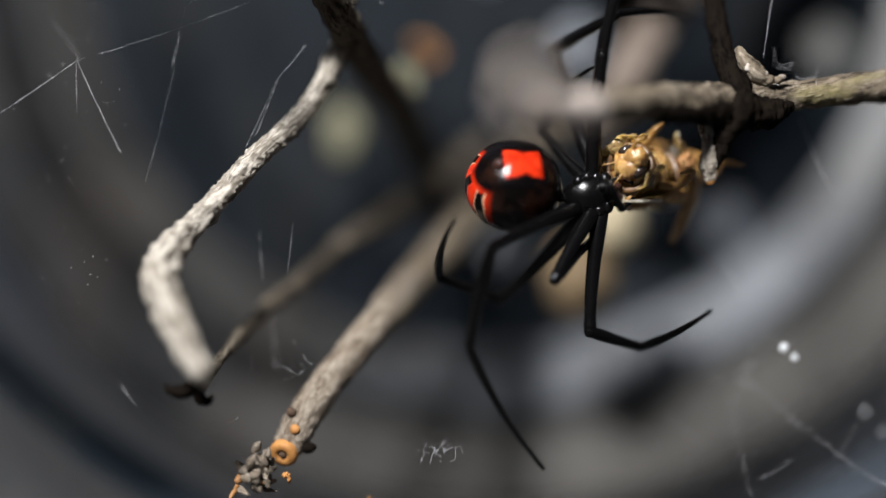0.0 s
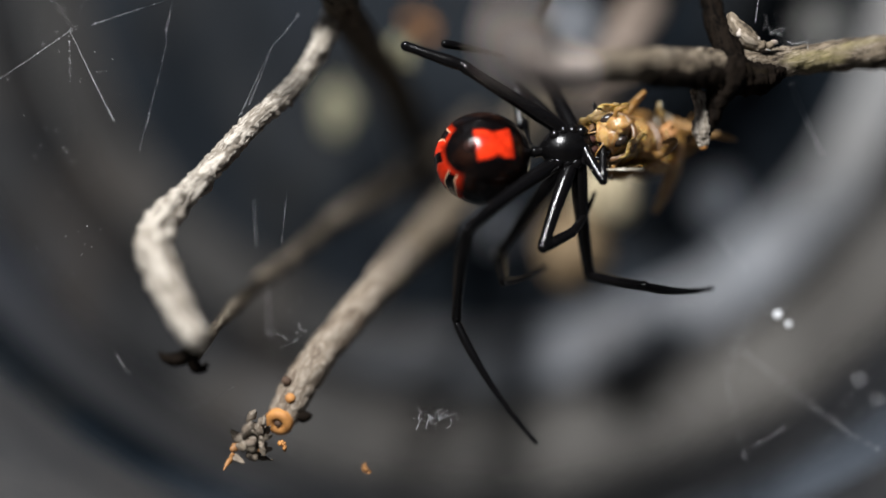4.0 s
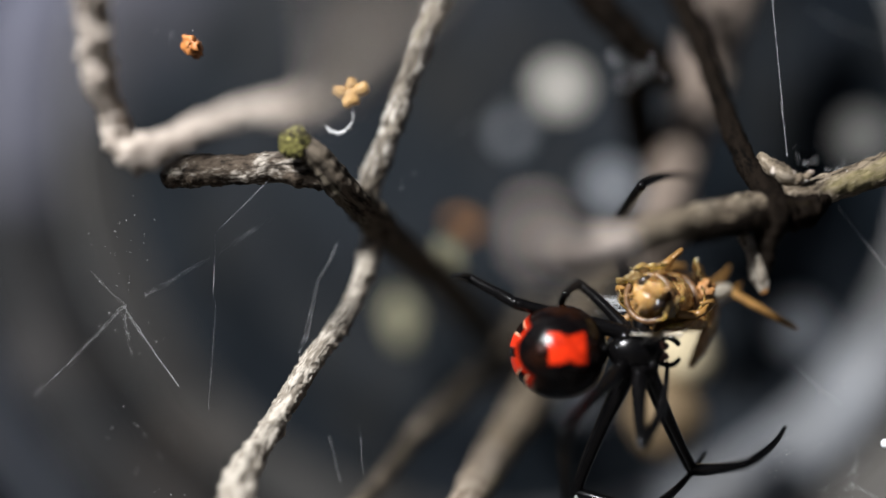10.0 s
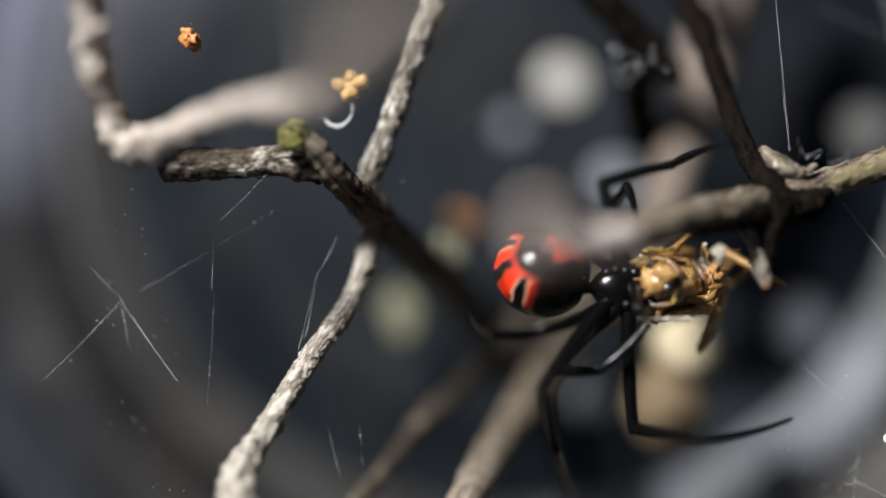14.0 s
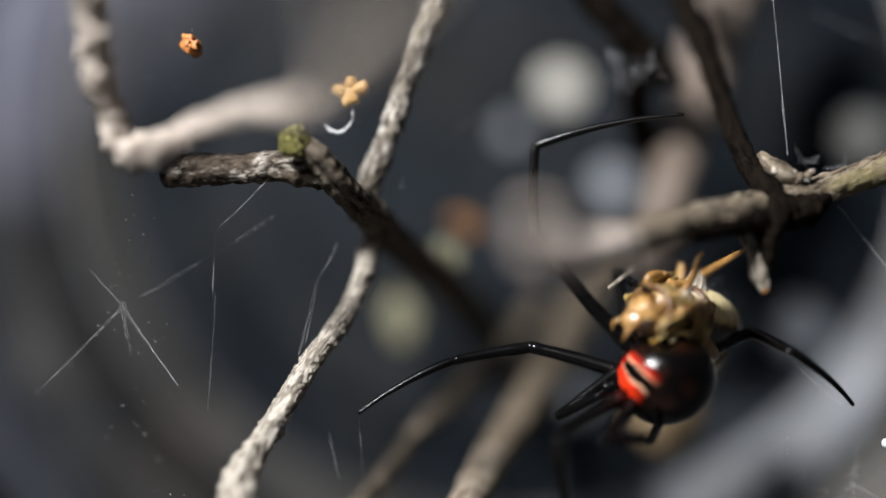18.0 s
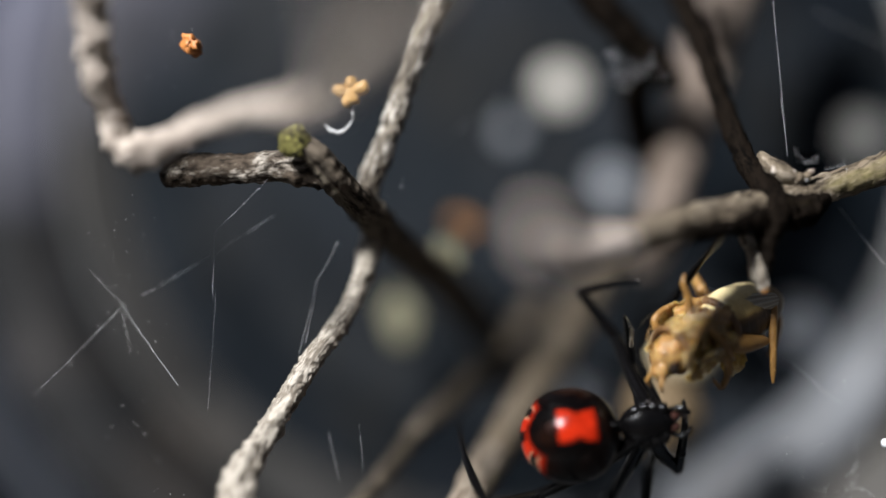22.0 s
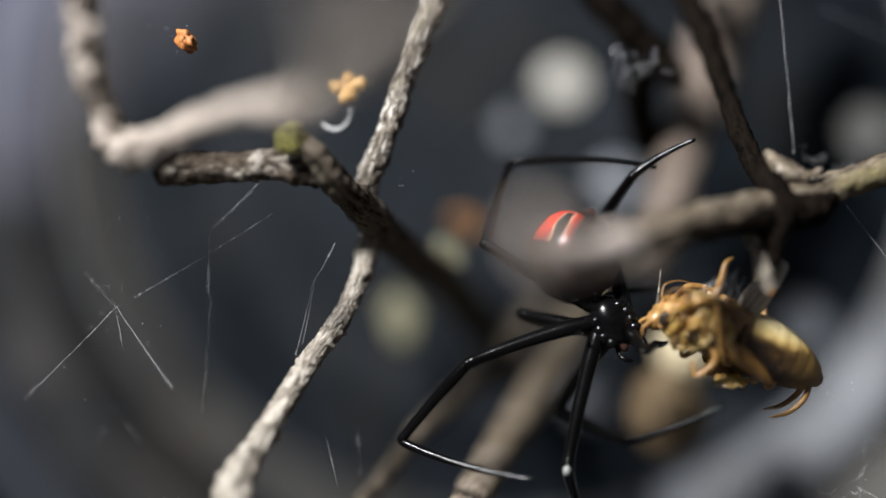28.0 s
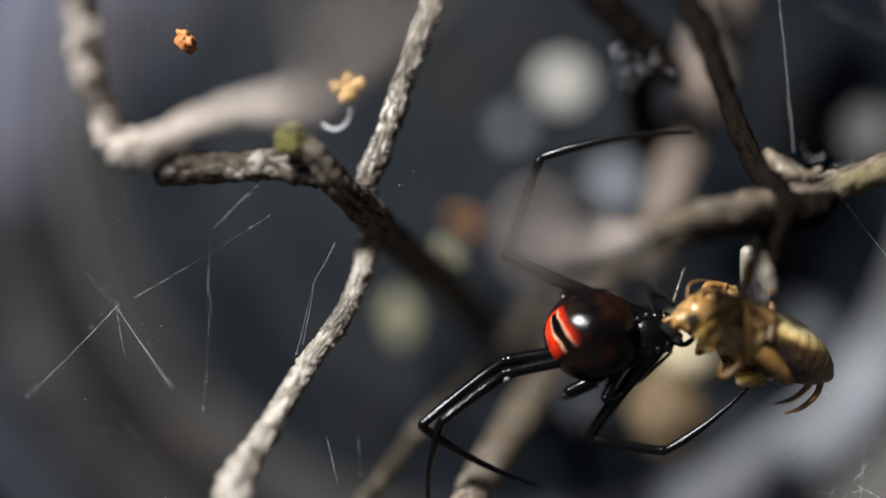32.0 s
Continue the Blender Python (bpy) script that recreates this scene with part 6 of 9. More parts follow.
    walk(legs[2][1], [
        (0, leg_pose(13.12, 0.00, 0.00, -50, 70, -67)),
        (1, leg_pose(13.12, 0.00, 0.00, -36, 57, -61)),
        (2, leg_pose(13.12, 0.00, 0.00, -53, 64, -77)),
        (3, leg_pose(13.12, 0.00, 0.00, -37, 53, -68)),
        (6, leg_pose(13.12, 0.00, 0.00, -50, 67, -70)),
        (7, leg_pose(13.12, 0.00, 0.00, 54, 99, 47)),
        (8, leg_pose(13.12, 0.00, 0.00, -60, 97, -54)),
        (9, leg_pose(13.12, 0.00, 0.00, 1, 103, 1)),
        (10, leg_pose(13.12, 0.00, 0.00, -9, 102, -7)),
        (11, leg_pose(13.12, 0.00, 0.00, 20, 78, 25)),
        (12, leg_pose(13.12, 0.00, 0.00, 58, 84, 63)),
        (13, leg_pose(13.12, 0.00, 0.00, -73, 96, -68)),
        (13.5, leg_pose(13.12, 0.00, 0.00, -82, 64, -108)),
        (13.75, leg_pose(13.12, 0.00, 0.00, -20, 23, -82)),
        (14, leg_pose(13.12, 0.00, 0.00, 20, -17, -101)),
        (14.12, leg_pose(13.12, 0.00, 0.00, -19, 21, -82)),
        (14.25, leg_pose(13.12, 0.00, 0.00, -71, 62, -100)),
        (14.5, leg_pose(13.12, 0.00, 0.00, 34, 89, 35)),
        (15.5, leg_pose(13.12, 0.00, 0.00, 81, 106, 66)),
        (16.5, leg_pose(13.12, 0.00, 0.00, 48, 126, 26)),
        (16.75, leg_pose(13.12, 0.00, 0.00, -71, 41, -124)),
        (16.88, leg_pose(13.12, 0.00, 0.00, -21, 15, -108)),
        (17, leg_pose(13.12, 0.00, 0.00, 21, -13, -115)),
        (17.25, leg_pose(13.12, 0.00, 0.00, -38, 28, -109)),
        (17.5, leg_pose(13.12, 0.00, 0.00, 53, 134, 24)),
        (18, leg_pose(13.12, 0.00, 0.00, -6, 118, -4)),
        (18.33, leg_pose(13.12, 0.00, 0.00, 12, 144, 4)),
        (18.5, leg_pose(13.12, 0.00, 0.00, 13, 158, 2)),
        (18.67, leg_pose(13.12, 0.00, 0.00, 0, 179, 9)),
        (19, leg_pose(13.12, 0.00, 0.00, -36, 148, -11)),
        (19.5, leg_pose(13.12, 0.00, 0.00, -32, 132, -15)),
        (19.75, leg_pose(13.12, 0.00, 0.00, -18, -162, 3)),
        (20, leg_pose(13.12, 0.00, 0.00, -49, -96, 45)),
        (20.5, leg_pose(13.12, 0.00, 0.00, -65, -62, 93)),
        (21, leg_pose(13.12, 0.00, 0.00, -44, -32, 108)),
        (21.33, leg_pose(13.12, 0.00, 0.00, -50, -9, 160)),
        (21.67, leg_pose(13.12, 0.00, 0.00, -37, 10, -151)),
        (22, leg_pose(13.12, 0.00, 0.00, -13, 11, -97)),
        (22.16, leg_pose(13.12, 0.00, 0.00, -63, 39, -120)),
        (22.33, leg_pose(13.12, 0.00, 0.00, 49, 144, 17)),
        (22.67, leg_pose(13.12, 0.00, 0.00, -5, 161, -1)),
        (22.84, leg_pose(13.12, 0.00, 0.00, -83, 142, -33)),
        (23, leg_pose(13.12, 0.00, 0.00, 24, 14, 119)),
        (23.16, leg_pose(13.12, 0.00, 0.00, -13, -0, 177)),
        (23.33, leg_pose(13.12, 0.00, 0.00, -45, 23, -128)),
        (23.5, leg_pose(13.12, 0.00, 0.00, -88, 40, -139)),
        (23.67, leg_pose(13.12, 0.00, 0.00, 37, 136, 16)),
        (24, leg_pose(13.12, 0.00, 0.00, 0, 134, 0)),
        (25, leg_pose(13.12, 0.00, 0.00, 0, 134, 0)),
        (26.25, leg_pose(13.12, 0.00, 0.00, -13, 76, -16)),
        (27.5, leg_pose(13.12, 0.00, 0.00, 1, 28, 6)),
        (28, leg_pose(13.12, 0.00, 0.00, -4, 28, -18)),
        (29, leg_pose(13.12, 0.00, 0.00, -0, 43, -1)),
        (30, leg_pose(13.12, 0.00, 0.00, 5, 23, 22)),
        (31, leg_pose(13.12, 0.00, 0.00, 4, 30, 15)),
        (32, leg_pose(13.12, 0.00, 0.00, 4, 28, 16)),
    ])
    walk(legs[2][2], [
        (0, leg_pose(14.50, -3.30, -9.57, -41, 113, -60)),
        (1, leg_pose(15.79, -4.82, -8.61, -40, 120, -65)),
        (2, leg_pose(14.15, -4.40, -9.17, -64, 114, -87)),
        (3, leg_pose(15.49, -5.74, -8.11, 92, 66, 67)),
        (6, leg_pose(14.47, -3.72, -9.42, -56, 111, -75)),
        (7, leg_pose(11.99, -1.19, -10.08, -19, 112, -28)),
        (8, leg_pose(12.40, 0.99, -10.14, 8, 126, 16)),
        (9, leg_pose(10.88, -0.04, -9.97, -1, 115, -1)),
        (10, leg_pose(11.01, 0.26, -9.99, 3, 119, 6)),
        (11, leg_pose(14.98, 0.86, -10.02, 13, 107, 18)),
        (12, leg_pose(13.60, 0.95, -10.16, 10, 117, 17)),
        (13, leg_pose(12.72, 0.95, -10.17, 18, 107, 25)),
        (13.5, leg_pose(12.02, -4.33, -9.13, 40, 54, 21)),
        (14, leg_pose(11.31, -9.61, 2.96, 67, 39, 26)),
        (14.25, leg_pose(12.27, -4.65, -9.01, 37, 50, 18)),
        (14.5, leg_pose(13.22, 0.07, -10.22, 1, 106, 2)),
        (15.5, leg_pose(10.50, -3.44, -8.14, -34, 116, -52)),
        (16.5, leg_pose(7.77, -2.62, -8.30, -10, 163, -58)),
        (16.75, leg_pose(8.32, -3.85, -3.83, 167, 12, 84)),
        (17, leg_pose(8.86, -9.00, 2.31, 103, 33, 41)),
        (17.5, leg_pose(8.62, -2.33, -6.02, 127, 46, 81)),
        (18, leg_pose(8.39, 0.30, -9.06, 4, 127, 8)),
        (18.33, leg_pose(7.21, 5.00, -4.71, -18, 133, -39)),
        (18.5, leg_pose(6.34, 5.29, 0.51, -15, 154, -60)),
        (18.67, leg_pose(5.51, 4.25, 2.19, -45, 145, -66)),
        (18.84, leg_pose(5.07, 2.93, -1.64, -6, 151, 20)),
        (19, leg_pose(4.64, 1.60, -5.48, -4, -176, 86)),
        (19.25, leg_pose(6.58, 1.55, -6.53, -36, -141, 85)),
        (19.5, leg_pose(8.51, 1.49, -7.58, 78, -64, -54)),
        (19.75, leg_pose(10.45, 0.38, 1.29, 23, -7, -1)),
        (20, leg_pose(12.39, -0.74, 10.17, 8, 60, 5)),
        (21, leg_pose(10.40, 8.20, 5.45, -99, 42, -49)),
        (21.5, leg_pose(11.14, -0.87, 1.74, 38, 83, 34)),
        (22, leg_pose(11.87, -9.95, -1.97, 124, 37, 64)),
        (22.33, leg_pose(10.67, 2.37, -3.81, -176, -4, 87)),
        (22.5, leg_pose(10.06, -0.59, -2.17, 28, -130, -57)),
        (22.67, leg_pose(9.46, -3.54, -0.53, 83, -75, -68)),
        (22.84, leg_pose(8.86, 2.55, -1.49, 147, -33, -89)),
        (23, leg_pose(8.26, 8.65, -2.45, -174, 4, -63)),
        (23.16, leg_pose(7.88, 1.10, -3.19, 157, -1, -4)),
        (23.33, leg_pose(7.50, -6.44, -3.94, 139, 21, 53)),
        (23.67, leg_pose(6.74, -2.30, -6.52, 123, 53, 85)),
        (24, leg_pose(5.98, -0.02, -7.31, -1, 130, -1)),
        (25, leg_pose(6.01, 0.00, -7.34, -0, 128, 0)),
        (26.25, leg_pose(14.25, 1.71, -5.50, -4, 131, -8)),
        (27.5, leg_pose(22.12, 0.88, -4.76, 3, 136, 6)),
        (28, leg_pose(21.70, -2.74, -4.83, -5, 147, -18)),
        (29, leg_pose(20.61, -0.16, -6.96, -0, 152, -1)),
        (30, leg_pose(21.81, 3.58, -4.02, 13, 130, 27)),
        (31, leg_pose(21.71, 2.33, -5.04, 6, 140, 16)),
        (32, leg_pose(21.79, 2.47, -4.83, 6, 142, 17)),
    ])
    walk(legs[3][0], [
        (0, leg_pose(1.00, -1.20, 0.30, 90, -3, -101)),
        (0.5, leg_pose(1.00, -1.20, 0.30, 97, 16, -96)),
        (1, leg_pose(1.00, -1.20, 0.30, 105, 25, -91)),
        (2, leg_pose(1.00, -1.20, 0.30, 99, 21, -86)),
        (3, leg_pose(1.00, -1.20, 0.30, 89, 19, -87)),
        (6, leg_pose(1.00, -1.20, 0.30, 87, 19, -90)),
        (7, leg_pose(1.00, -1.20, 0.30, 90, 28, -81)),
        (7.5, leg_pose(1.00, -1.20, 0.30, 105, 15, -91)),
        (8, leg_pose(1.00, -1.20, 0.30, 101, -5, -100)),
        (9, leg_pose(1.00, -1.20, 0.30, 98, -15, -83)),
        (9.5, leg_pose(1.00, -1.20, 0.30, 95, 0, -71)),
        (10, leg_pose(1.00, -1.20, 0.30, 91, 15, -65)),
        (10.5, leg_pose(1.00, -1.20, 0.30, 98, 2, -84)),
        (11, leg_pose(1.00, -1.20, 0.30, 116, -12, -102)),
        (12, leg_pose(1.00, -1.20, 0.30, 114, -12, -81)),
        (12.5, leg_pose(1.00, -1.20, 0.30, 101, -3, -86)),
        (13, leg_pose(1.00, -1.20, 0.30, 88, 5, -91)),
        (14, leg_pose(1.00, -1.20, 0.30, 102, -3, -89)),
        (14.25, leg_pose(1.00, -1.20, 0.30, 97, -7, -91)),
        (14.5, leg_pose(1.00, -1.20, 0.30, 91, -9, -98)),
        (15.17, leg_pose(1.00, -1.20, 0.30, 79, -11, -156)),
        (15.5, leg_pose(1.00, -1.20, 0.30, -84, -175, -3)),
        (15.83, leg_pose(1.00, -1.20, 0.30, -47, 175, -31)),
        (16.16, leg_pose(1.00, -1.20, 0.30, 7, 179, -63)),
        (16.5, leg_pose(1.00, -1.20, 0.30, -122, 25, 94)),
        (17, leg_pose(1.00, 1.20, 0.30, -67, 30, 125)),
        (17.33, leg_pose(1.00, 0.40, 0.30, 8, 33, 137)),
        (17.5, leg_pose(1.00, 0.00, 0.30, 32, 30, 142)),
        (17.67, leg_pose(1.00, -0.40, 0.30, 56, 25, 146)),
        (18, leg_pose(1.00, -1.20, 0.30, -66, 166, -36)),
        (18.33, leg_pose(1.00, -0.40, 0.30, -53, 152, 8)),
        (18.5, leg_pose(1.00, 0.00, 0.30, -44, 142, 31)),
        (18.67, leg_pose(1.00, 0.40, 0.30, -34, 131, 58)),
        (19, leg_pose(1.00, 1.20, 0.30, 3, 122, 134)),
        (19.17, leg_pose(1.00, 0.80, 0.30, 29, 111, 108)),
        (19.33, leg_pose(1.00, 0.40, 0.30, 55, 96, 83)),
        (19.5, leg_pose(1.00, 0.00, 0.30, 78, 80, 57)),
        (19.75, leg_pose(1.00, -0.60, 0.30, -22, 117, -89)),
        (20, leg_pose(1.00, -1.20, 0.30, 13, 134, -103)),
        (20.5, leg_pose(1.00, -1.20, 0.30, 172, 74, 13)),
        (21, leg_pose(1.00, -1.20, 0.30, -43, 123, 88)),
        (22, leg_pose(1.00, -1.20, 0.30, 20, 115, 96)),
        (23, leg_pose(1.00, -1.20, 0.30, -161, 57, -49)),
        (23.5, leg_pose(1.00, -1.20, 0.30, 171, 49, -43)),
        (24, leg_pose(1.00, -1.20, 0.30, 157, 47, -41)),
        (25, leg_pose(1.00, -1.20, 0.30, 153, 52, -48)),
        (27.5, leg_pose(1.00, -1.20, 0.30, 89, 39, -55)),
        (28, leg_pose(1.00, -1.20, 0.30, 87, 43, -62)),
        (29, leg_pose(1.00, -1.20, 0.30, 80, 40, -85)),
        (30, leg_pose(1.00, -1.20, 0.30, 104, 14, -139)),
        (31, leg_pose(1.00, -1.20, 0.30, 92, 17, -129)),
        (32, leg_pose(1.00, -1.20, 0.30, 91, 18, -130)),
    ])
    walk(legs[3][1], [
        (0, leg_pose(12.16, 0.00, 0.00, -41, 50, -78)),
        (0.5, leg_pose(12.16, 0.00, 0.00, 26, 81, 30)),
        (1, leg_pose(12.16, 0.00, 0.00, 56, 44, 105)),
        (2, leg_pose(12.16, 0.00, 0.00, 36, 33, 96)),
        (3, leg_pose(12.16, 0.00, 0.00, 35, 32, 96)),
        (6, leg_pose(12.16, 0.00, 0.00, 41, 41, 91)),
        (7, leg_pose(12.16, 0.00, 0.00, 35, 33, 93)),
        (7.25, leg_pose(12.16, 0.00, 0.00, 41, 57, 70)),
        (7.5, leg_pose(12.16, 0.00, 0.00, 7, 79, 8)),
        (8, leg_pose(12.16, 0.00, 0.00, -44, 55, -77)),
        (9, leg_pose(12.16, 0.00, 0.00, -30, 36, -79)),
        (9.5, leg_pose(12.16, 0.00, 0.00, 12, 82, 14)),
        (9.75, leg_pose(12.16, 0.00, 0.00, 51, 58, 82)),
        (10, leg_pose(12.16, 0.00, 0.00, 43, 33, 105)),
        (10.5, leg_pose(12.16, 0.00, 0.00, 15, 73, 20)),
        (10.75, leg_pose(12.16, 0.00, 0.00, -19, 51, -38)),
        (11, leg_pose(12.16, 0.00, 0.00, -16, 26, -64)),
        (12, leg_pose(12.16, 0.00, 0.00, -27, 38, -69)),
        (12.5, leg_pose(12.16, 0.00, 0.00, 23, 71, 32)),
        (13, leg_pose(12.16, 0.00, 0.00, 25, 26, 89)),
        (14, leg_pose(12.16, 0.00, 0.00, 52, 56, 85)),
        (14.25, leg_pose(12.16, 0.00, 0.00, -33, 79, -39)),
        (14.5, leg_pose(12.16, 0.00, 0.00, -38, 45, -80)),
        (15.17, leg_pose(12.16, 0.00, 0.00, 19, 122, 11)),
        (15.5, leg_pose(12.16, 0.00, 0.00, 0, 141, 0)),
        (15.83, leg_pose(12.16, 0.00, 0.00, 1, 157, 0)),
        (16.5, leg_pose(12.16, 0.00, 0.00, 45, 151, 12)),
        (16.75, leg_pose(12.16, 0.00, 0.00, -52, 25, -131)),
        (17, leg_pose(12.16, 0.00, 0.00, 15, -8, -127)),
        (17.33, leg_pose(12.16, 0.00, 0.00, 22, -28, -76)),
        (17.5, leg_pose(12.16, 0.00, 0.00, 8, -16, -52)),
        (17.67, leg_pose(12.16, 0.00, 0.00, 0, -2, -31)),
        (18, leg_pose(12.16, 0.00, 0.00, 1, 30, 4)),
        (18.33, leg_pose(12.16, 0.00, 0.00, 3, 46, 8)),
        (18.5, leg_pose(12.16, 0.00, 0.00, -0, 54, 0)),
        (18.67, leg_pose(12.16, 0.00, 0.00, -5, 59, -8)),
        (19, leg_pose(12.16, 0.00, 0.00, -11, 62, -19)),
        (19.5, leg_pose(12.16, 0.00, 0.00, 0, 9, 4)),
        (20, leg_pose(12.16, 0.00, 0.00, 26, 78, 32)),
        (20.5, leg_pose(12.16, 0.00, 0.00, -11, 116, -7)),
        (21, leg_pose(12.16, 0.00, 0.00, 2, 139, 1)),
        (22, leg_pose(12.16, 0.00, 0.00, -8, 134, -3)),
        (23, leg_pose(12.16, 0.00, 0.00, -75, 88, -76)),
        (23.5, leg_pose(12.16, 0.00, 0.00, 2, 125, 1)),
        (24, leg_pose(12.16, 0.00, 0.00, 0, 161, 0)),
        (25, leg_pose(12.16, 0.00, 0.00, 1, 163, 0)),
        (27.5, leg_pose(12.16, 0.00, 0.00, -63, 102, -53)),
        (28, leg_pose(12.16, 0.00, 0.00, -59, 104, -48)),
        (29, leg_pose(12.16, 0.00, 0.00, -32, 112, -22)),
        (30, leg_pose(12.16, 0.00, 0.00, -10, 114, -6)),
        (31, leg_pose(12.16, 0.00, 0.00, -9, 117, -6)),
        (32, leg_pose(12.16, 0.00, 0.00, -9, 119, -5)),
    ])
    walk(legs[3][2], [
        (0, leg_pose(13.20, -4.80, -5.78, -18, 152, -63)),
        (0.5, leg_pose(11.96, 0.20, -4.96, 7, 119, 12)),
        (1, leg_pose(10.72, 5.25, -5.27, 30, 149, 90)),
        (2, leg_pose(11.54, 6.35, -4.11, -138, 36, -81)),
        (3, leg_pose(11.54, 6.43, -3.97, -104, 46, -58)),
        (6, leg_pose(12.11, 5.71, -4.99, -95, 53, -57)),
        (7, leg_pose(11.80, 6.36, -4.11, -55, 43, -23)),
        (7.5, leg_pose(12.49, 0.05, -5.92, -29, 87, -28)),
        (8, leg_pose(13.18, -4.25, -6.19, -21, 144, -59)),
        (9, leg_pose(13.30, -6.04, -4.44, -24, 149, -76)),
        (9.5, leg_pose(11.92, -0.05, -4.66, 7, 103, 9)),
        (10, leg_pose(10.55, 6.13, -4.17, -131, 36, -72)),
        (10.5, leg_pose(12.84, 0.19, -4.95, 52, 96, 56)),
        (11, leg_pose(15.12, -6.16, -3.28, -48, 128, -85)),
        (12, leg_pose(14.26, -5.56, -4.71, 119, 57, 85)),
        (12.5, leg_pose(13.28, 0.89, -5.29, -90, 82, -82)),
        (13, leg_pose(12.29, 6.83, -3.29, -135, 39, -81)),
        (14, leg_pose(12.51, 4.23, -6.28, 45, 127, 79)),
        (14.25, leg_pose(12.79, -0.66, -5.33, -17, 109, -24)),
        (14.5, leg_pose(13.08, -5.31, -5.33, -20, 151, -69)),
        (14.84, leg_pose(11.85, -2.69, -4.68, 2, -176, -44)),
        (15.17, leg_pose(10.61, -0.06, -4.03, 11, -138, -27)),
        (15.5, leg_pose(9.38, 0.49, -2.39, 0, -126, -1)),
        (15.83, leg_pose(8.15, 0.61, -1.46, 6, -112, -10)),
        (16.16, leg_pose(6.92, -0.39, -2.57, 32, -137, -71)),
        (16.5, leg_pose(5.68, -1.39, -3.68, -158, -17, 73)),
        (16.75, leg_pose(6.67, -3.70, -1.33, 151, 18, 63)),
        (17, leg_pose(7.66, -6.01, 1.02, 86, 27, 25)),
        (17.33, leg_pose(10.95, -3.89, 0.92, 30, 35, 10)),
        (17.5, leg_pose(13.20, -2.50, -0.76, 22, 38, 7)),
        (17.67, leg_pose(15.73, -1.11, -2.10, 15, 42, 6)),
        (18, leg_pose(18.74, 0.44, -3.75, -2, 49, -1)),
        (18.33, leg_pose(17.85, -0.45, -4.54, -6, 62, -4)),
        (18.5, leg_pose(17.12, -0.91, -4.97, 0, 76, 0)),
        (18.67, leg_pose(16.49, -1.12, -5.69, 67, 87, 64)),
        (19, leg_pose(15.50, -1.14, -6.71, -12, 117, -19)),
        (19.5, leg_pose(14.49, 0.59, 0.36, 1, 165, 4)),
        (20, leg_pose(13.47, 0.83, -7.42, 15, 109, 22)),
        (20.5, leg_pose(9.29, 0.71, -6.36, 4, 143, 11)),
        (21, leg_pose(6.42, -0.07, -4.95, -1, 164, -4)),
        (22, leg_pose(6.87, 0.32, -5.41, 3, 162, 16)),
        (23, leg_pose(12.22, -0.19, -7.58, -2, 134, -4)),
        (23.5, leg_pose(8.64, 0.41, -5.12, -1, 145, -3)),
        (24, leg_pose(5.00, 0.01, -2.50, -0, 160, -1)),
        (25, leg_pose(4.92, -0.02, -2.23, -1, 167, -8)),
        (27.5, leg_pose(11.19, 1.28, -7.41, 10, 139, 26)),
        (28, leg_pose(10.95, 1.34, -7.36, 10, 139, 28)),
        (29, leg_pose(9.53, 1.05, -7.04, 7, 151, 26)),
        (30, leg_pose(9.08, 0.34, -6.92, 1, 171, 9)),
        (31, leg_pose(8.73, 0.33, -6.75, 1, 164, 9)),
        (32, leg_pose(8.49, 0.34, -6.62, 1, 165, 10)),
    ])
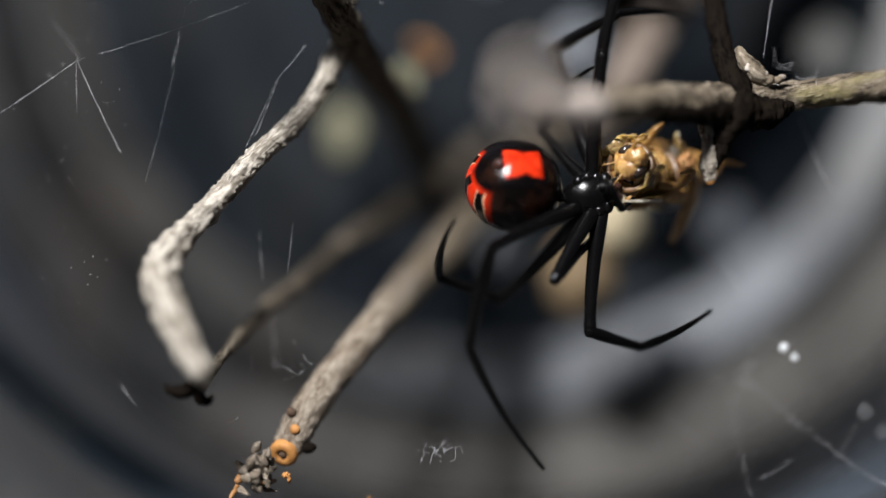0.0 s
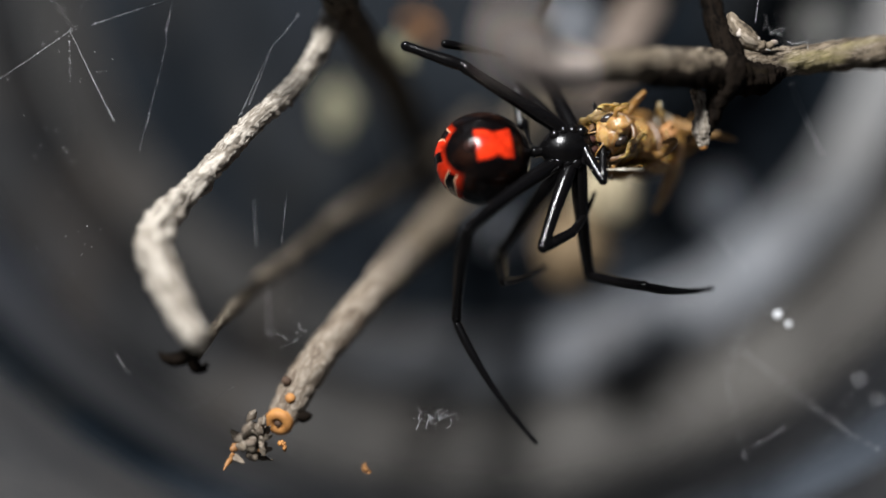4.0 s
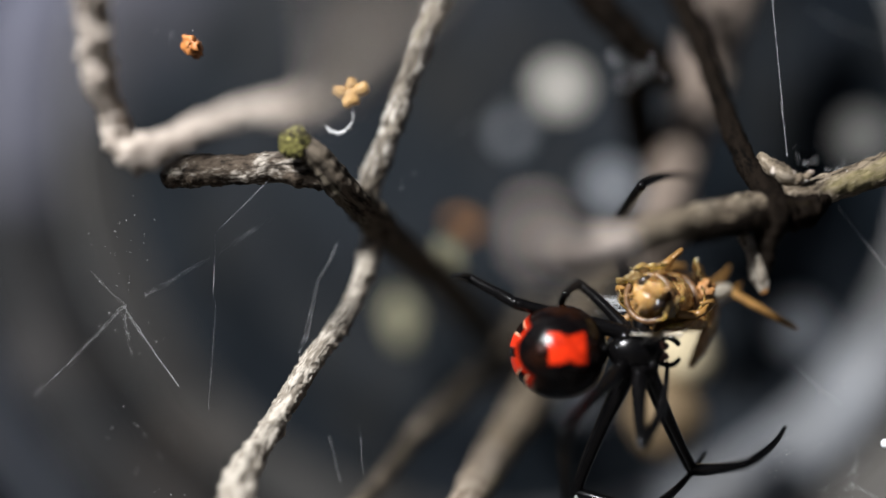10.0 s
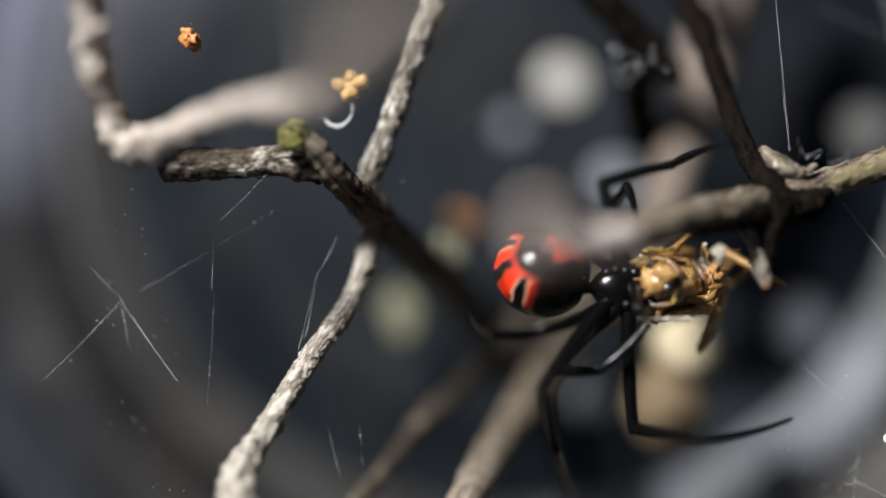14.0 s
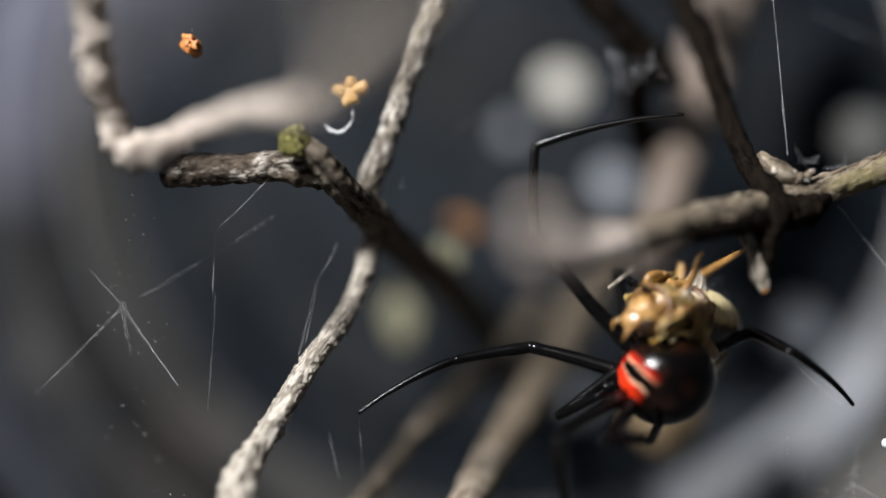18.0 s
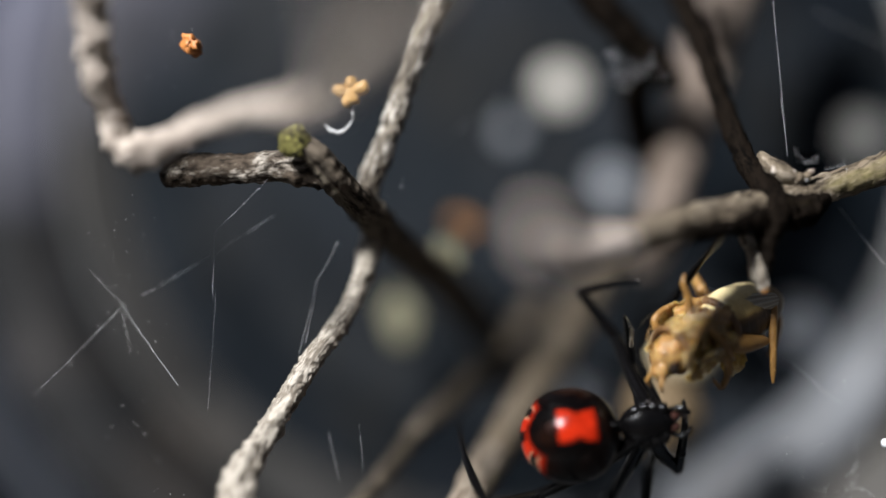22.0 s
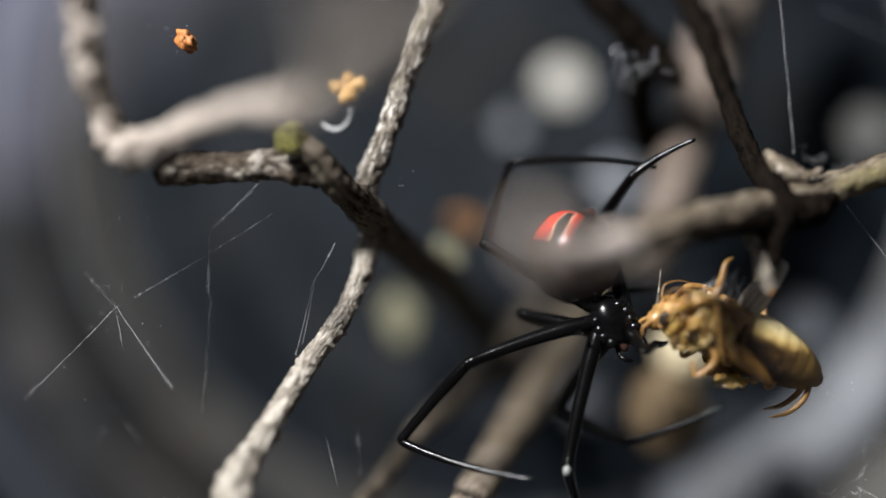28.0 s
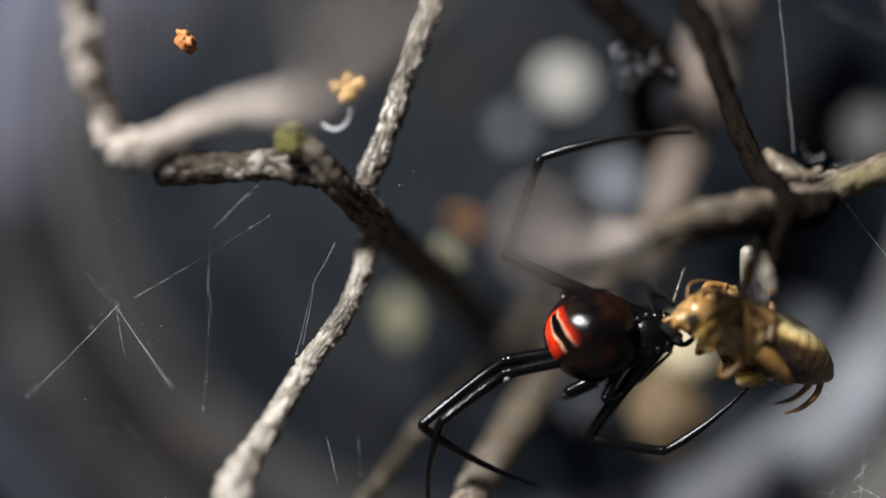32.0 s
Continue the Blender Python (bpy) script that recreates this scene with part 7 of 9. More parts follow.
    walk(legs[4][0], [
        (0, leg_pose(0.35, -1.40, 0.30, 54, -28, -128)),
        (1, leg_pose(0.35, -1.40, 0.30, 53, -40, -123)),
        (2, leg_pose(0.35, -1.40, 0.30, 51, -29, -118)),
        (3, leg_pose(0.35, -1.40, 0.30, 52, -19, -117)),
        (6, leg_pose(0.35, -1.40, 0.30, 66, -19, -119)),
        (7, leg_pose(0.35, -1.40, 0.30, 81, -33, -122)),
        (8, leg_pose(0.35, -1.40, 0.30, -28, -131, 61)),
        (8.5, leg_pose(0.35, -1.40, 0.30, 102, -36, -116)),
        (9, leg_pose(0.35, -1.40, 0.30, 51, -23, -112)),
        (10, leg_pose(0.35, -1.40, 0.30, 73, -44, -98)),
        (11, leg_pose(0.35, -1.40, 0.30, 64, -8, -119)),
        (12, leg_pose(0.35, -1.40, 0.30, 102, -6, -112)),
        (13, leg_pose(0.35, -1.40, 0.30, 72, -23, -107)),
        (14, leg_pose(0.35, -1.40, 0.30, 113, -10, -136)),
        (14.5, leg_pose(0.35, -1.40, 0.30, 57, -1, -145)),
        (15.5, leg_pose(0.35, -1.40, 0.30, 99, 38, -85)),
        (16.5, leg_pose(0.35, -1.40, 0.30, -165, 51, 14)),
        (16.75, leg_pose(0.35, 0.00, 0.30, -171, -4, -9)),
        (16.88, leg_pose(0.35, 0.70, 0.30, 130, -20, -41)),
        (17, leg_pose(0.35, 1.40, 0.30, 66, -56, -43)),
        (17.5, leg_pose(0.35, 0.00, 0.30, 88, -46, -103)),
        (18, leg_pose(0.35, -1.40, 0.30, -63, -132, 19)),
        (18.33, leg_pose(0.35, -0.47, 0.30, -32, -111, 59)),
        (18.5, leg_pose(0.35, 0.00, 0.30, -54, -101, 113)),
        (18.67, leg_pose(0.35, 0.47, 0.30, 71, -80, 18)),
        (19, leg_pose(0.35, 1.40, 0.30, 72, -58, 81)),
        (19.33, leg_pose(0.35, 0.67, 0.30, 119, -29, 66)),
        (19.5, leg_pose(0.35, 0.00, 0.30, 136, -9, 60)),
        (19.67, leg_pose(0.35, -0.67, 0.30, 147, 14, 55)),
        (20, leg_pose(0.35, -1.40, 0.30, 150, 40, 39)),
        (20.33, leg_pose(0.35, -1.40, 0.30, 155, 5, 23)),
        (20.5, leg_pose(0.35, -1.40, 0.30, 149, -24, 20)),
        (20.59, leg_pose(0.35, -1.40, 0.30, 98, -37, 11)),
        (20.67, leg_pose(0.35, -1.40, 0.30, 35, -51, 21)),
        (21, leg_pose(0.35, -1.40, 0.30, -62, -91, 101)),
        (21.5, leg_pose(0.35, -1.40, 0.30, 106, -19, -50)),
        (22, leg_pose(0.35, -1.40, 0.30, 111, 52, -53)),
        (22.16, leg_pose(0.35, -1.40, 0.30, 54, 43, -65)),
        (22.33, leg_pose(0.35, -1.40, 0.30, 8, 30, -62)),
        (22.5, leg_pose(0.35, -1.40, 0.30, 7, 11, -67)),
        (22.67, leg_pose(0.35, -1.40, 0.30, 10, -5, -70)),
        (23, leg_pose(0.35, -1.40, 0.30, 19, -30, -75)),
        (23.5, leg_pose(0.35, -1.40, 0.30, 68, -56, -90)),
        (23.67, leg_pose(0.35, -1.40, 0.30, -60, -118, 91)),
        (23.83, leg_pose(0.35, -1.40, 0.30, 4, -114, 79)),
        (24, leg_pose(0.35, -1.40, 0.30, 70, -116, 65)),
        (25, leg_pose(0.35, -1.40, 0.30, -77, -60, -131)),
        (25.62, leg_pose(0.35, -1.40, 0.30, -22, -35, -142)),
        (26.25, leg_pose(0.35, -1.40, 0.30, 19, -12, -128)),
        (27.5, leg_pose(0.35, -1.40, 0.30, 41, 35, -126)),
        (28, leg_pose(0.35, -1.40, 0.30, 31, 33, -137)),
        (28.5, leg_pose(0.35, -1.40, 0.30, 61, -9, -130)),
        (29, leg_pose(0.35, -1.40, 0.30, 98, -51, -119)),
        (29.25, leg_pose(0.35, -1.40, 0.30, 67, -34, -131)),
        (29.5, leg_pose(0.35, -1.40, 0.30, 37, -24, -149)),
        (30, leg_pose(0.35, -1.40, 0.30, 8, 4, -173)),
        (31, leg_pose(0.35, -1.40, 0.30, 33, 0, -157)),
        (32, leg_pose(0.35, -1.40, 0.30, 25, -0, -158)),
    ])
    walk(legs[4][1], [
        (0, leg_pose(9.12, 0.00, 0.00, -2, 168, 0)),
        (1, leg_pose(9.12, 0.00, 0.00, -1, 155, 0)),
        (2, leg_pose(9.12, 0.00, 0.00, -3, 149, -1)),
        (3, leg_pose(9.12, 0.00, 0.00, -10, 139, -4)),
        (6, leg_pose(9.12, 0.00, 0.00, 4, 134, 1)),
        (7, leg_pose(9.12, 0.00, 0.00, 1, 123, 1)),
        (8, leg_pose(9.12, 0.00, 0.00, -8, 126, -4)),
        (8.5, leg_pose(9.12, 0.00, 0.00, 1, 145, 0)),
        (9, leg_pose(9.12, 0.00, 0.00, 14, 129, 7)),
        (10, leg_pose(9.12, 0.00, 0.00, 3, 153, 1)),
        (11, leg_pose(9.12, 0.00, 0.00, 13, 108, 9)),
        (12, leg_pose(9.12, 0.00, 0.00, 3, 131, 1)),
        (13, leg_pose(9.12, 0.00, 0.00, 39, 138, 16)),
        (14, leg_pose(9.12, 0.00, 0.00, 7, 134, 3)),
        (14.5, leg_pose(9.12, 0.00, 0.00, 1, 126, 0)),
        (15.5, leg_pose(9.12, 0.00, 0.00, 7, 124, 4)),
        (16.5, leg_pose(9.12, 0.00, 0.00, -1, 134, -1)),
        (16.75, leg_pose(9.12, 0.00, 0.00, 1, 175, -1)),
        (17, leg_pose(9.12, 0.00, 0.00, -1, 144, 0)),
        (17.5, leg_pose(9.12, 0.00, 0.00, -10, 141, -4)),
        (18, leg_pose(9.12, 0.00, 0.00, -11, 131, -5)),
        (18.33, leg_pose(9.12, 0.00, 0.00, -4, 113, -2)),
        (18.5, leg_pose(9.12, 0.00, 0.00, 11, 103, 9)),
        (18.67, leg_pose(9.12, 0.00, 0.00, 78, 96, 72)),
        (19, leg_pose(9.12, 0.00, 0.00, -12, 65, -19)),
        (19.33, leg_pose(9.12, 0.00, 0.00, -0, 59, 0)),
        (19.5, leg_pose(9.12, 0.00, 0.00, 3, 68, 4)),
        (19.67, leg_pose(9.12, 0.00, 0.00, -2, 86, -2)),
        (20, leg_pose(9.12, 0.00, 0.00, 5, 126, 2)),
        (20.33, leg_pose(9.12, 0.00, 0.00, 2, 154, 0)),
        (20.5, leg_pose(9.12, 0.00, 0.00, 1, 167, 0)),
        (20.67, leg_pose(9.12, 0.00, 0.00, 0, 172, 0)),
        (21, leg_pose(9.12, 0.00, 0.00, -2, 141, -1)),
        (21.5, leg_pose(9.12, 0.00, 0.00, -6, 147, -2)),
        (22, leg_pose(9.12, 0.00, 0.00, -4, 160, -1)),
        (22.33, leg_pose(9.12, 0.00, 0.00, 12, 146, 4)),
        (22.5, leg_pose(9.12, 0.00, 0.00, 25, 126, 13)),
        (22.67, leg_pose(9.12, 0.00, 0.00, 41, 105, 31)),
        (23, leg_pose(9.12, 0.00, 0.00, 20, 66, 31)),
        (23.5, leg_pose(9.12, 0.00, 0.00, -13, 130, -6)),
        (24, leg_pose(9.12, 0.00, 0.00, 1, 166, 0)),
        (25, leg_pose(9.12, 0.00, 0.00, 1, 170, 0)),
        (26.25, leg_pose(9.12, 0.00, 0.00, -0, 172, 0)),
        (27.5, leg_pose(9.12, 0.00, 0.00, 4, 164, 1)),
        (28, leg_pose(9.12, 0.00, 0.00, 3, 165, 0)),
        (28.5, leg_pose(9.12, 0.00, 0.00, 1, 171, 0)),
        (29, leg_pose(9.12, 0.00, 0.00, -2, 169, 0)),
        (29.5, leg_pose(9.12, 0.00, 0.00, 1, 168, 0)),
        (30, leg_pose(9.12, 0.00, 0.00, -3, 141, -1)),
        (31, leg_pose(9.12, 0.00, 0.00, -39, 70, -53)),
        (32, leg_pose(9.12, 0.00, 0.00, -48, 74, -61)),
    ])
    walk(legs[4][2], [
        (0, leg_pose(5.18, 0.01, -0.82, 3, 160, 15)),
        (1, leg_pose(5.46, 0.02, -1.69, 1, 164, 6)),
        (2, leg_pose(5.67, 0.05, -2.07, 2, 158, 11)),
        (3, leg_pose(6.10, 0.20, -2.66, 6, 151, 24)),
        (6, leg_pose(6.32, -0.07, -2.89, 0, -178, -7)),
        (7, leg_pose(6.94, -0.02, -3.39, 0, -178, -1)),
        (8, leg_pose(6.76, 0.17, -3.25, -1, -174, 11)),
        (8.5, leg_pose(6.73, -0.02, -1.96, -0, 169, -2)),
        (9, leg_pose(6.62, -0.29, -3.14, 1, -177, -22)),
        (10, leg_pose(5.54, -0.05, -1.85, -0, 176, -11)),
        (11, leg_pose(7.88, -0.20, -3.82, -0, 175, -8)),
        (12, leg_pose(6.49, -0.05, -3.05, -0, 168, -4)),
        (13, leg_pose(6.26, -0.80, -2.72, 11, -165, -70)),
        (14, leg_pose(6.35, -0.16, -2.91, -1, 175, -14)),
        (14.5, leg_pose(6.76, -0.02, -3.26, 0, -174, -1)),
        (15.5, leg_pose(6.70, -0.21, -2.15, -1, 166, -10)),
        (16.5, leg_pose(6.31, 0.03, -2.89, 1, 144, 3)),
        (16.75, leg_pose(6.09, -0.66, -0.45, -0, -180, 1)),
        (17, leg_pose(5.87, 0.01, -2.38, 1, 144, 3)),
        (17.5, leg_pose(5.95, 0.16, -2.04, 4, 161, 25)),
        (18, leg_pose(6.50, 0.23, -3.04, -1, -174, 19)),
        (18.33, leg_pose(7.71, -0.11, -3.25, 0, 163, 3)),
        (18.5, leg_pose(8.63, -0.20, -3.27, -2, 141, -6)),
        (18.67, leg_pose(9.62, -0.29, -3.40, -10, 121, -17)),
        (19, leg_pose(10.76, -0.57, -3.63, 73, 84, 68)),
        (19.33, leg_pose(9.68, -1.32, -2.55, 1, 81, 0)),
        (19.5, leg_pose(8.76, -0.99, -2.21, -11, 84, -10)),
        (19.67, leg_pose(7.91, -0.47, -2.49, -4, 92, -4)),
        (20, leg_pose(6.76, -0.10, -3.26, -5, 124, -9)),
        (20.33, leg_pose(6.42, -1.42, -1.98, -3, 146, -8)),
        (20.5, leg_pose(6.36, -1.66, -1.01, -2, 159, -11)),
        (20.67, leg_pose(6.25, 0.61, -1.86, 0, -173, -5)),
        (21, leg_pose(5.97, 0.03, -2.50, 1, 164, 4)),
        (21.5, leg_pose(5.65, -0.26, -1.86, 3, 161, 18)),
        (22, leg_pose(5.33, 0.05, -1.36, 6, 155, 26)),
        (22.33, leg_pose(6.67, 1.43, -0.73, -15, 140, -40)),
        (22.5, leg_pose(7.92, 1.46, -1.63, -25, 125, -47)),
        (22.67, leg_pose(9.17, 1.27, -2.63, -43, 105, -54)),
        (23, leg_pose(10.52, 0.82, -3.68, -60, 80, -52)),
        (23.5, leg_pose(7.86, 0.24, -1.51, 10, 137, 25)),
        (24, leg_pose(5.21, 0.00, -0.97, 0, -178, -8)),
        (25, leg_pose(5.16, 0.00, -0.72, -1, 172, -12)),
        (26.25, leg_pose(5.20, 0.02, -0.53, -0, -170, 0)),
        (27.5, leg_pose(5.24, -0.04, -1.07, 8, -151, -29)),
        (28, leg_pose(5.24, -0.02, -1.07, 8, -143, -24)),
        (28.5, leg_pose(5.21, 0.00, -0.71, 0, -176, -13)),
        (29, leg_pose(5.17, 0.01, -0.78, 1, 176, 18)),
        (29.5, leg_pose(5.59, -0.11, -1.32, 2, -155, -8)),
        (30, leg_pose(6.00, 0.05, -2.55, -8, -110, 12)),
        (31, leg_pose(9.93, -1.08, -3.79, 15, -131, -32)),
        (32, leg_pose(9.65, -0.95, -3.87, 16, -126, -32)),
    ])
    walk(legs[5][0], [
        (0, leg_pose(-0.40, -1.40, 0.30, 48, 151, 43)),
        (0.5, leg_pose(-0.40, -1.40, 0.30, 53, 144, 47)),
        (0.67, leg_pose(-0.40, -1.40, 0.30, -5, 145, 50)),
        (0.83, leg_pose(-0.40, -1.40, 0.30, -63, 144, 53)),
        (1, leg_pose(-0.40, -1.40, 0.30, 58, 39, -127)),
        (2, leg_pose(-0.40, -1.40, 0.30, 109, 28, -118)),
        (2.5, leg_pose(-0.40, -1.40, 0.30, -18, 141, 52)),
        (3, leg_pose(-0.40, -1.40, 0.30, -8, 132, 39)),
        (4.5, leg_pose(-0.40, -1.40, 0.30, -24, 147, 56)),
        (6, leg_pose(-0.40, -1.40, 0.30, 119, 17, -113)),
        (6.5, leg_pose(-0.40, -1.40, 0.30, 109, 23, -122)),
        (7, leg_pose(-0.40, -1.40, 0.30, 93, 29, -134)),
        (7.5, leg_pose(-0.40, -1.40, 0.30, -58, 159, 41)),
        (8, leg_pose(-0.40, -1.40, 0.30, -39, 167, 39)),
        (8.5, leg_pose(-0.40, -1.40, 0.30, 108, 15, -127)),
        (9, leg_pose(-0.40, -1.40, 0.30, 76, 25, -116)),
        (10, leg_pose(-0.40, -1.40, 0.30, 94, 12, -112)),
        (11, leg_pose(-0.40, -1.40, 0.30, 91, -9, -129)),
        (12, leg_pose(-0.40, -1.40, 0.30, 92, 11, -122)),
        (13, leg_pose(-0.40, -1.40, 0.30, 96, 9, -130)),
        (13.5, leg_pose(-0.40, -1.40, 0.30, -23, 144, 44)),
        (14, leg_pose(-0.40, -1.40, 0.30, 26, 120, 32)),
        (14.25, leg_pose(-0.40, -1.40, 0.30, 8, 146, 36)),
        (14.5, leg_pose(-0.40, -1.40, 0.30, -39, 168, 39)),
        (15.5, leg_pose(-0.40, -1.40, 0.30, -9, 142, 55)),
        (16.5, leg_pose(-0.40, -1.40, 0.30, 9, 114, 67)),
        (16.67, leg_pose(-0.40, -0.57, 0.30, 29, 150, 90)),
        (16.75, leg_pose(-0.40, 0.00, 0.30, -151, 6, -87)),
        (16.78, leg_pose(-0.40, 0.26, 0.30, 158, -4, -97)),
        (16.8, leg_pose(-0.40, 0.52, 0.30, 106, -19, -95)),
        (16.83, leg_pose(-0.40, 0.77, 0.30, 50, -26, -82)),
        (17, leg_pose(-0.40, 1.40, 0.30, 34, -52, -61)),
        (17.33, leg_pose(-0.40, 0.67, 0.30, 80, -24, -47)),
        (17.5, leg_pose(-0.40, 0.00, 0.30, 142, -3, -42)),
        (17.67, leg_pose(-0.40, -0.67, 0.30, -169, 12, -31)),
        (18, leg_pose(-0.40, -1.40, 0.30, -102, 22, 4)),
        (18.16, leg_pose(-0.40, -1.04, 0.30, -129, 21, 22)),
        (18.33, leg_pose(-0.40, -0.67, 0.30, -155, 27, 40)),
        (18.5, leg_pose(-0.40, 0.00, 0.30, -0, 146, -123)),
        (18.67, leg_pose(-0.40, 0.67, 0.30, -17, 140, -102)),
        (19, leg_pose(-0.40, 1.40, 0.30, -26, 126, -60)),
        (19.5, leg_pose(-0.40, 0.00, 0.30, 51, 98, 77)),
        (20, leg_pose(-0.40, -1.40, 0.30, 48, 140, 74)),
        (21, leg_pose(-0.40, -1.40, 0.30, 1, 118, 77)),
        (22, leg_pose(-0.40, -1.40, 0.30, 23, 125, 73)),
        (22.5, leg_pose(-0.40, -1.40, 0.30, -38, 128, 89)),
        (23, leg_pose(-0.40, -1.40, 0.30, 78, 59, -79)),
        (23.5, leg_pose(-0.40, -1.40, 0.30, -72, 107, 59)),
        (24, leg_pose(-0.40, -1.40, 0.30, 21, 86, 83)),
        (25, leg_pose(-0.40, -1.40, 0.30, 28, 101, 87)),
        (25.83, leg_pose(-0.40, -1.40, 0.30, 47, 115, 100)),
        (26.67, leg_pose(-0.40, -1.40, 0.30, -136, 47, -64)),
        (26.95, leg_pose(-0.40, -1.40, 0.30, -12, 148, 107)),
        (27.22, leg_pose(-0.40, -1.40, 0.30, 121, 18, -66)),
        (27.5, leg_pose(-0.40, -1.40, 0.30, 74, 13, -50)),
        (27.67, leg_pose(-0.40, -1.40, 0.30, 99, 4, -48)),
        (27.75, leg_pose(-0.40, -1.40, 0.30, 113, 1, -47)),
        (27.83, leg_pose(-0.40, -1.40, 0.30, 131, -4, -47)),
        (28, leg_pose(-0.40, -1.40, 0.30, 139, -9, -49)),
        (29, leg_pose(-0.40, -1.40, 0.30, 147, -3, -99)),
        (30, leg_pose(-0.40, -1.40, 0.30, -30, -177, 34)),
        (30.5, leg_pose(-0.40, -1.40, 0.30, -70, -179, 14)),
        (31, leg_pose(-0.40, -1.40, 0.30, 66, 1, -175)),
        (32, leg_pose(-0.40, -1.40, 0.30, 63, 0, -175)),
    ])
    walk(legs[5][1], [
        (0, leg_pose(13.88, 0.00, 0.00, 56, 81, 64)),
        (0.5, leg_pose(13.88, 0.00, 0.00, 2, 158, 0)),
        (1, leg_pose(13.88, 0.00, 0.00, -14, 130, -6)),
        (2, leg_pose(13.88, 0.00, 0.00, -10, 134, -4)),
        (2.5, leg_pose(13.88, 0.00, 0.00, 10, 118, 6)),
        (3, leg_pose(13.88, 0.00, 0.00, 4, 100, 3)),
        (4.5, leg_pose(13.88, 0.00, 0.00, -1, 119, -1)),
        (6, leg_pose(13.88, 0.00, 0.00, -19, 127, -9)),
        (6.5, leg_pose(13.88, 0.00, 0.00, -53, 129, -27)),
        (7, leg_pose(13.88, 0.00, 0.00, 78, 40, 131)),
        (7.5, leg_pose(13.88, 0.00, 0.00, -60, 124, -34)),
        (8, leg_pose(13.88, 0.00, 0.00, -13, 116, -8)),
        (9, leg_pose(13.88, 0.00, 0.00, -10, 123, -6)),
        (10, leg_pose(13.88, 0.00, 0.00, -80, 120, -51)),
        (11, leg_pose(13.88, 0.00, 0.00, 13, 114, 8)),
        (12, leg_pose(13.88, 0.00, 0.00, -6, 116, -4)),
        (13, leg_pose(13.88, 0.00, 0.00, -19, 103, -15)),
        (13.5, leg_pose(13.88, 0.00, 0.00, 6, 127, 3)),
        (14, leg_pose(13.88, 0.00, 0.00, 6, 107, 5)),
        (14.25, leg_pose(13.88, 0.00, 0.00, 14, 128, 7)),
        (14.5, leg_pose(13.88, 0.00, 0.00, -29, 134, -13)),
        (15.5, leg_pose(13.88, 0.00, 0.00, -9, 127, -4)),
        (16.5, leg_pose(13.88, 0.00, 0.00, -29, 114, -19)),
        (16.67, leg_pose(13.88, 0.00, 0.00, -19, 148, -5)),
        (16.75, leg_pose(13.88, 0.00, 0.00, -6, 168, -1)),
        (16.83, leg_pose(13.88, 0.00, 0.00, 7, 162, 1)),
        (17, leg_pose(13.88, 0.00, 0.00, 4, 137, 1)),
        (17.33, leg_pose(13.88, 0.00, 0.00, 1, 152, 0)),
        (17.5, leg_pose(13.88, 0.00, 0.00, 14, 145, 5)),
        (17.67, leg_pose(13.88, 0.00, 0.00, 54, 131, 26)),
        (18, leg_pose(13.88, 0.00, 0.00, -34, 27, -104)),
        (18.33, leg_pose(13.88, 0.00, 0.00, -89, 58, -121)),
        (18.5, leg_pose(13.88, 0.00, 0.00, 56, 116, 36)),
        (18.67, leg_pose(13.88, 0.00, 0.00, 24, 119, 14)),
        (19, leg_pose(13.88, 0.00, 0.00, -1, 138, 0)),
        (19.5, leg_pose(13.88, 0.00, 0.00, -1, 158, 0)),
        (20, leg_pose(13.88, 0.00, 0.00, -17, 115, -11)),
        (21, leg_pose(13.88, 0.00, 0.00, -1, 145, 0)),
        (22, leg_pose(13.88, 0.00, 0.00, 3, 128, 1)),
        (23, leg_pose(13.88, 0.00, 0.00, 1, 169, 0)),
        (24, leg_pose(13.88, 0.00, 0.00, 2, 139, 1)),
        (25, leg_pose(13.88, 0.00, 0.00, 1, 144, 0)),
        (25.83, leg_pose(13.88, 0.00, 0.00, 19, 145, 6)),
        (26.67, leg_pose(13.88, 0.00, 0.00, 43, 141, 16)),
        (26.95, leg_pose(13.88, 0.00, 0.00, 71, -180, 0)),
        (27.22, leg_pose(13.88, 0.00, 0.00, -68, -24, 144)),
        (27.5, leg_pose(13.88, 0.00, 0.00, -19, -15, 101)),
        (27.59, leg_pose(13.88, 0.00, 0.00, 4, 5, 73)),
        (27.67, leg_pose(13.88, 0.00, 0.00, 16, 34, 51)),
        (27.75, leg_pose(13.88, 0.00, 0.00, 5, 45, 12)),
        (27.83, leg_pose(13.88, 0.00, 0.00, -7, 23, -32)),
        (28, leg_pose(13.88, 0.00, 0.00, 16, -25, -65)),
        (29, leg_pose(13.88, 0.00, 0.00, -2, 6, -43)),
        (30, leg_pose(13.88, 0.00, 0.00, 3, -7, -46)),
        (30.5, leg_pose(13.88, 0.00, 0.00, -5, 25, -22)),
        (31, leg_pose(13.88, 0.00, 0.00, 3, 20, 19)),
        (32, leg_pose(13.88, 0.00, 0.00, 3, 19, 20)),
    ])
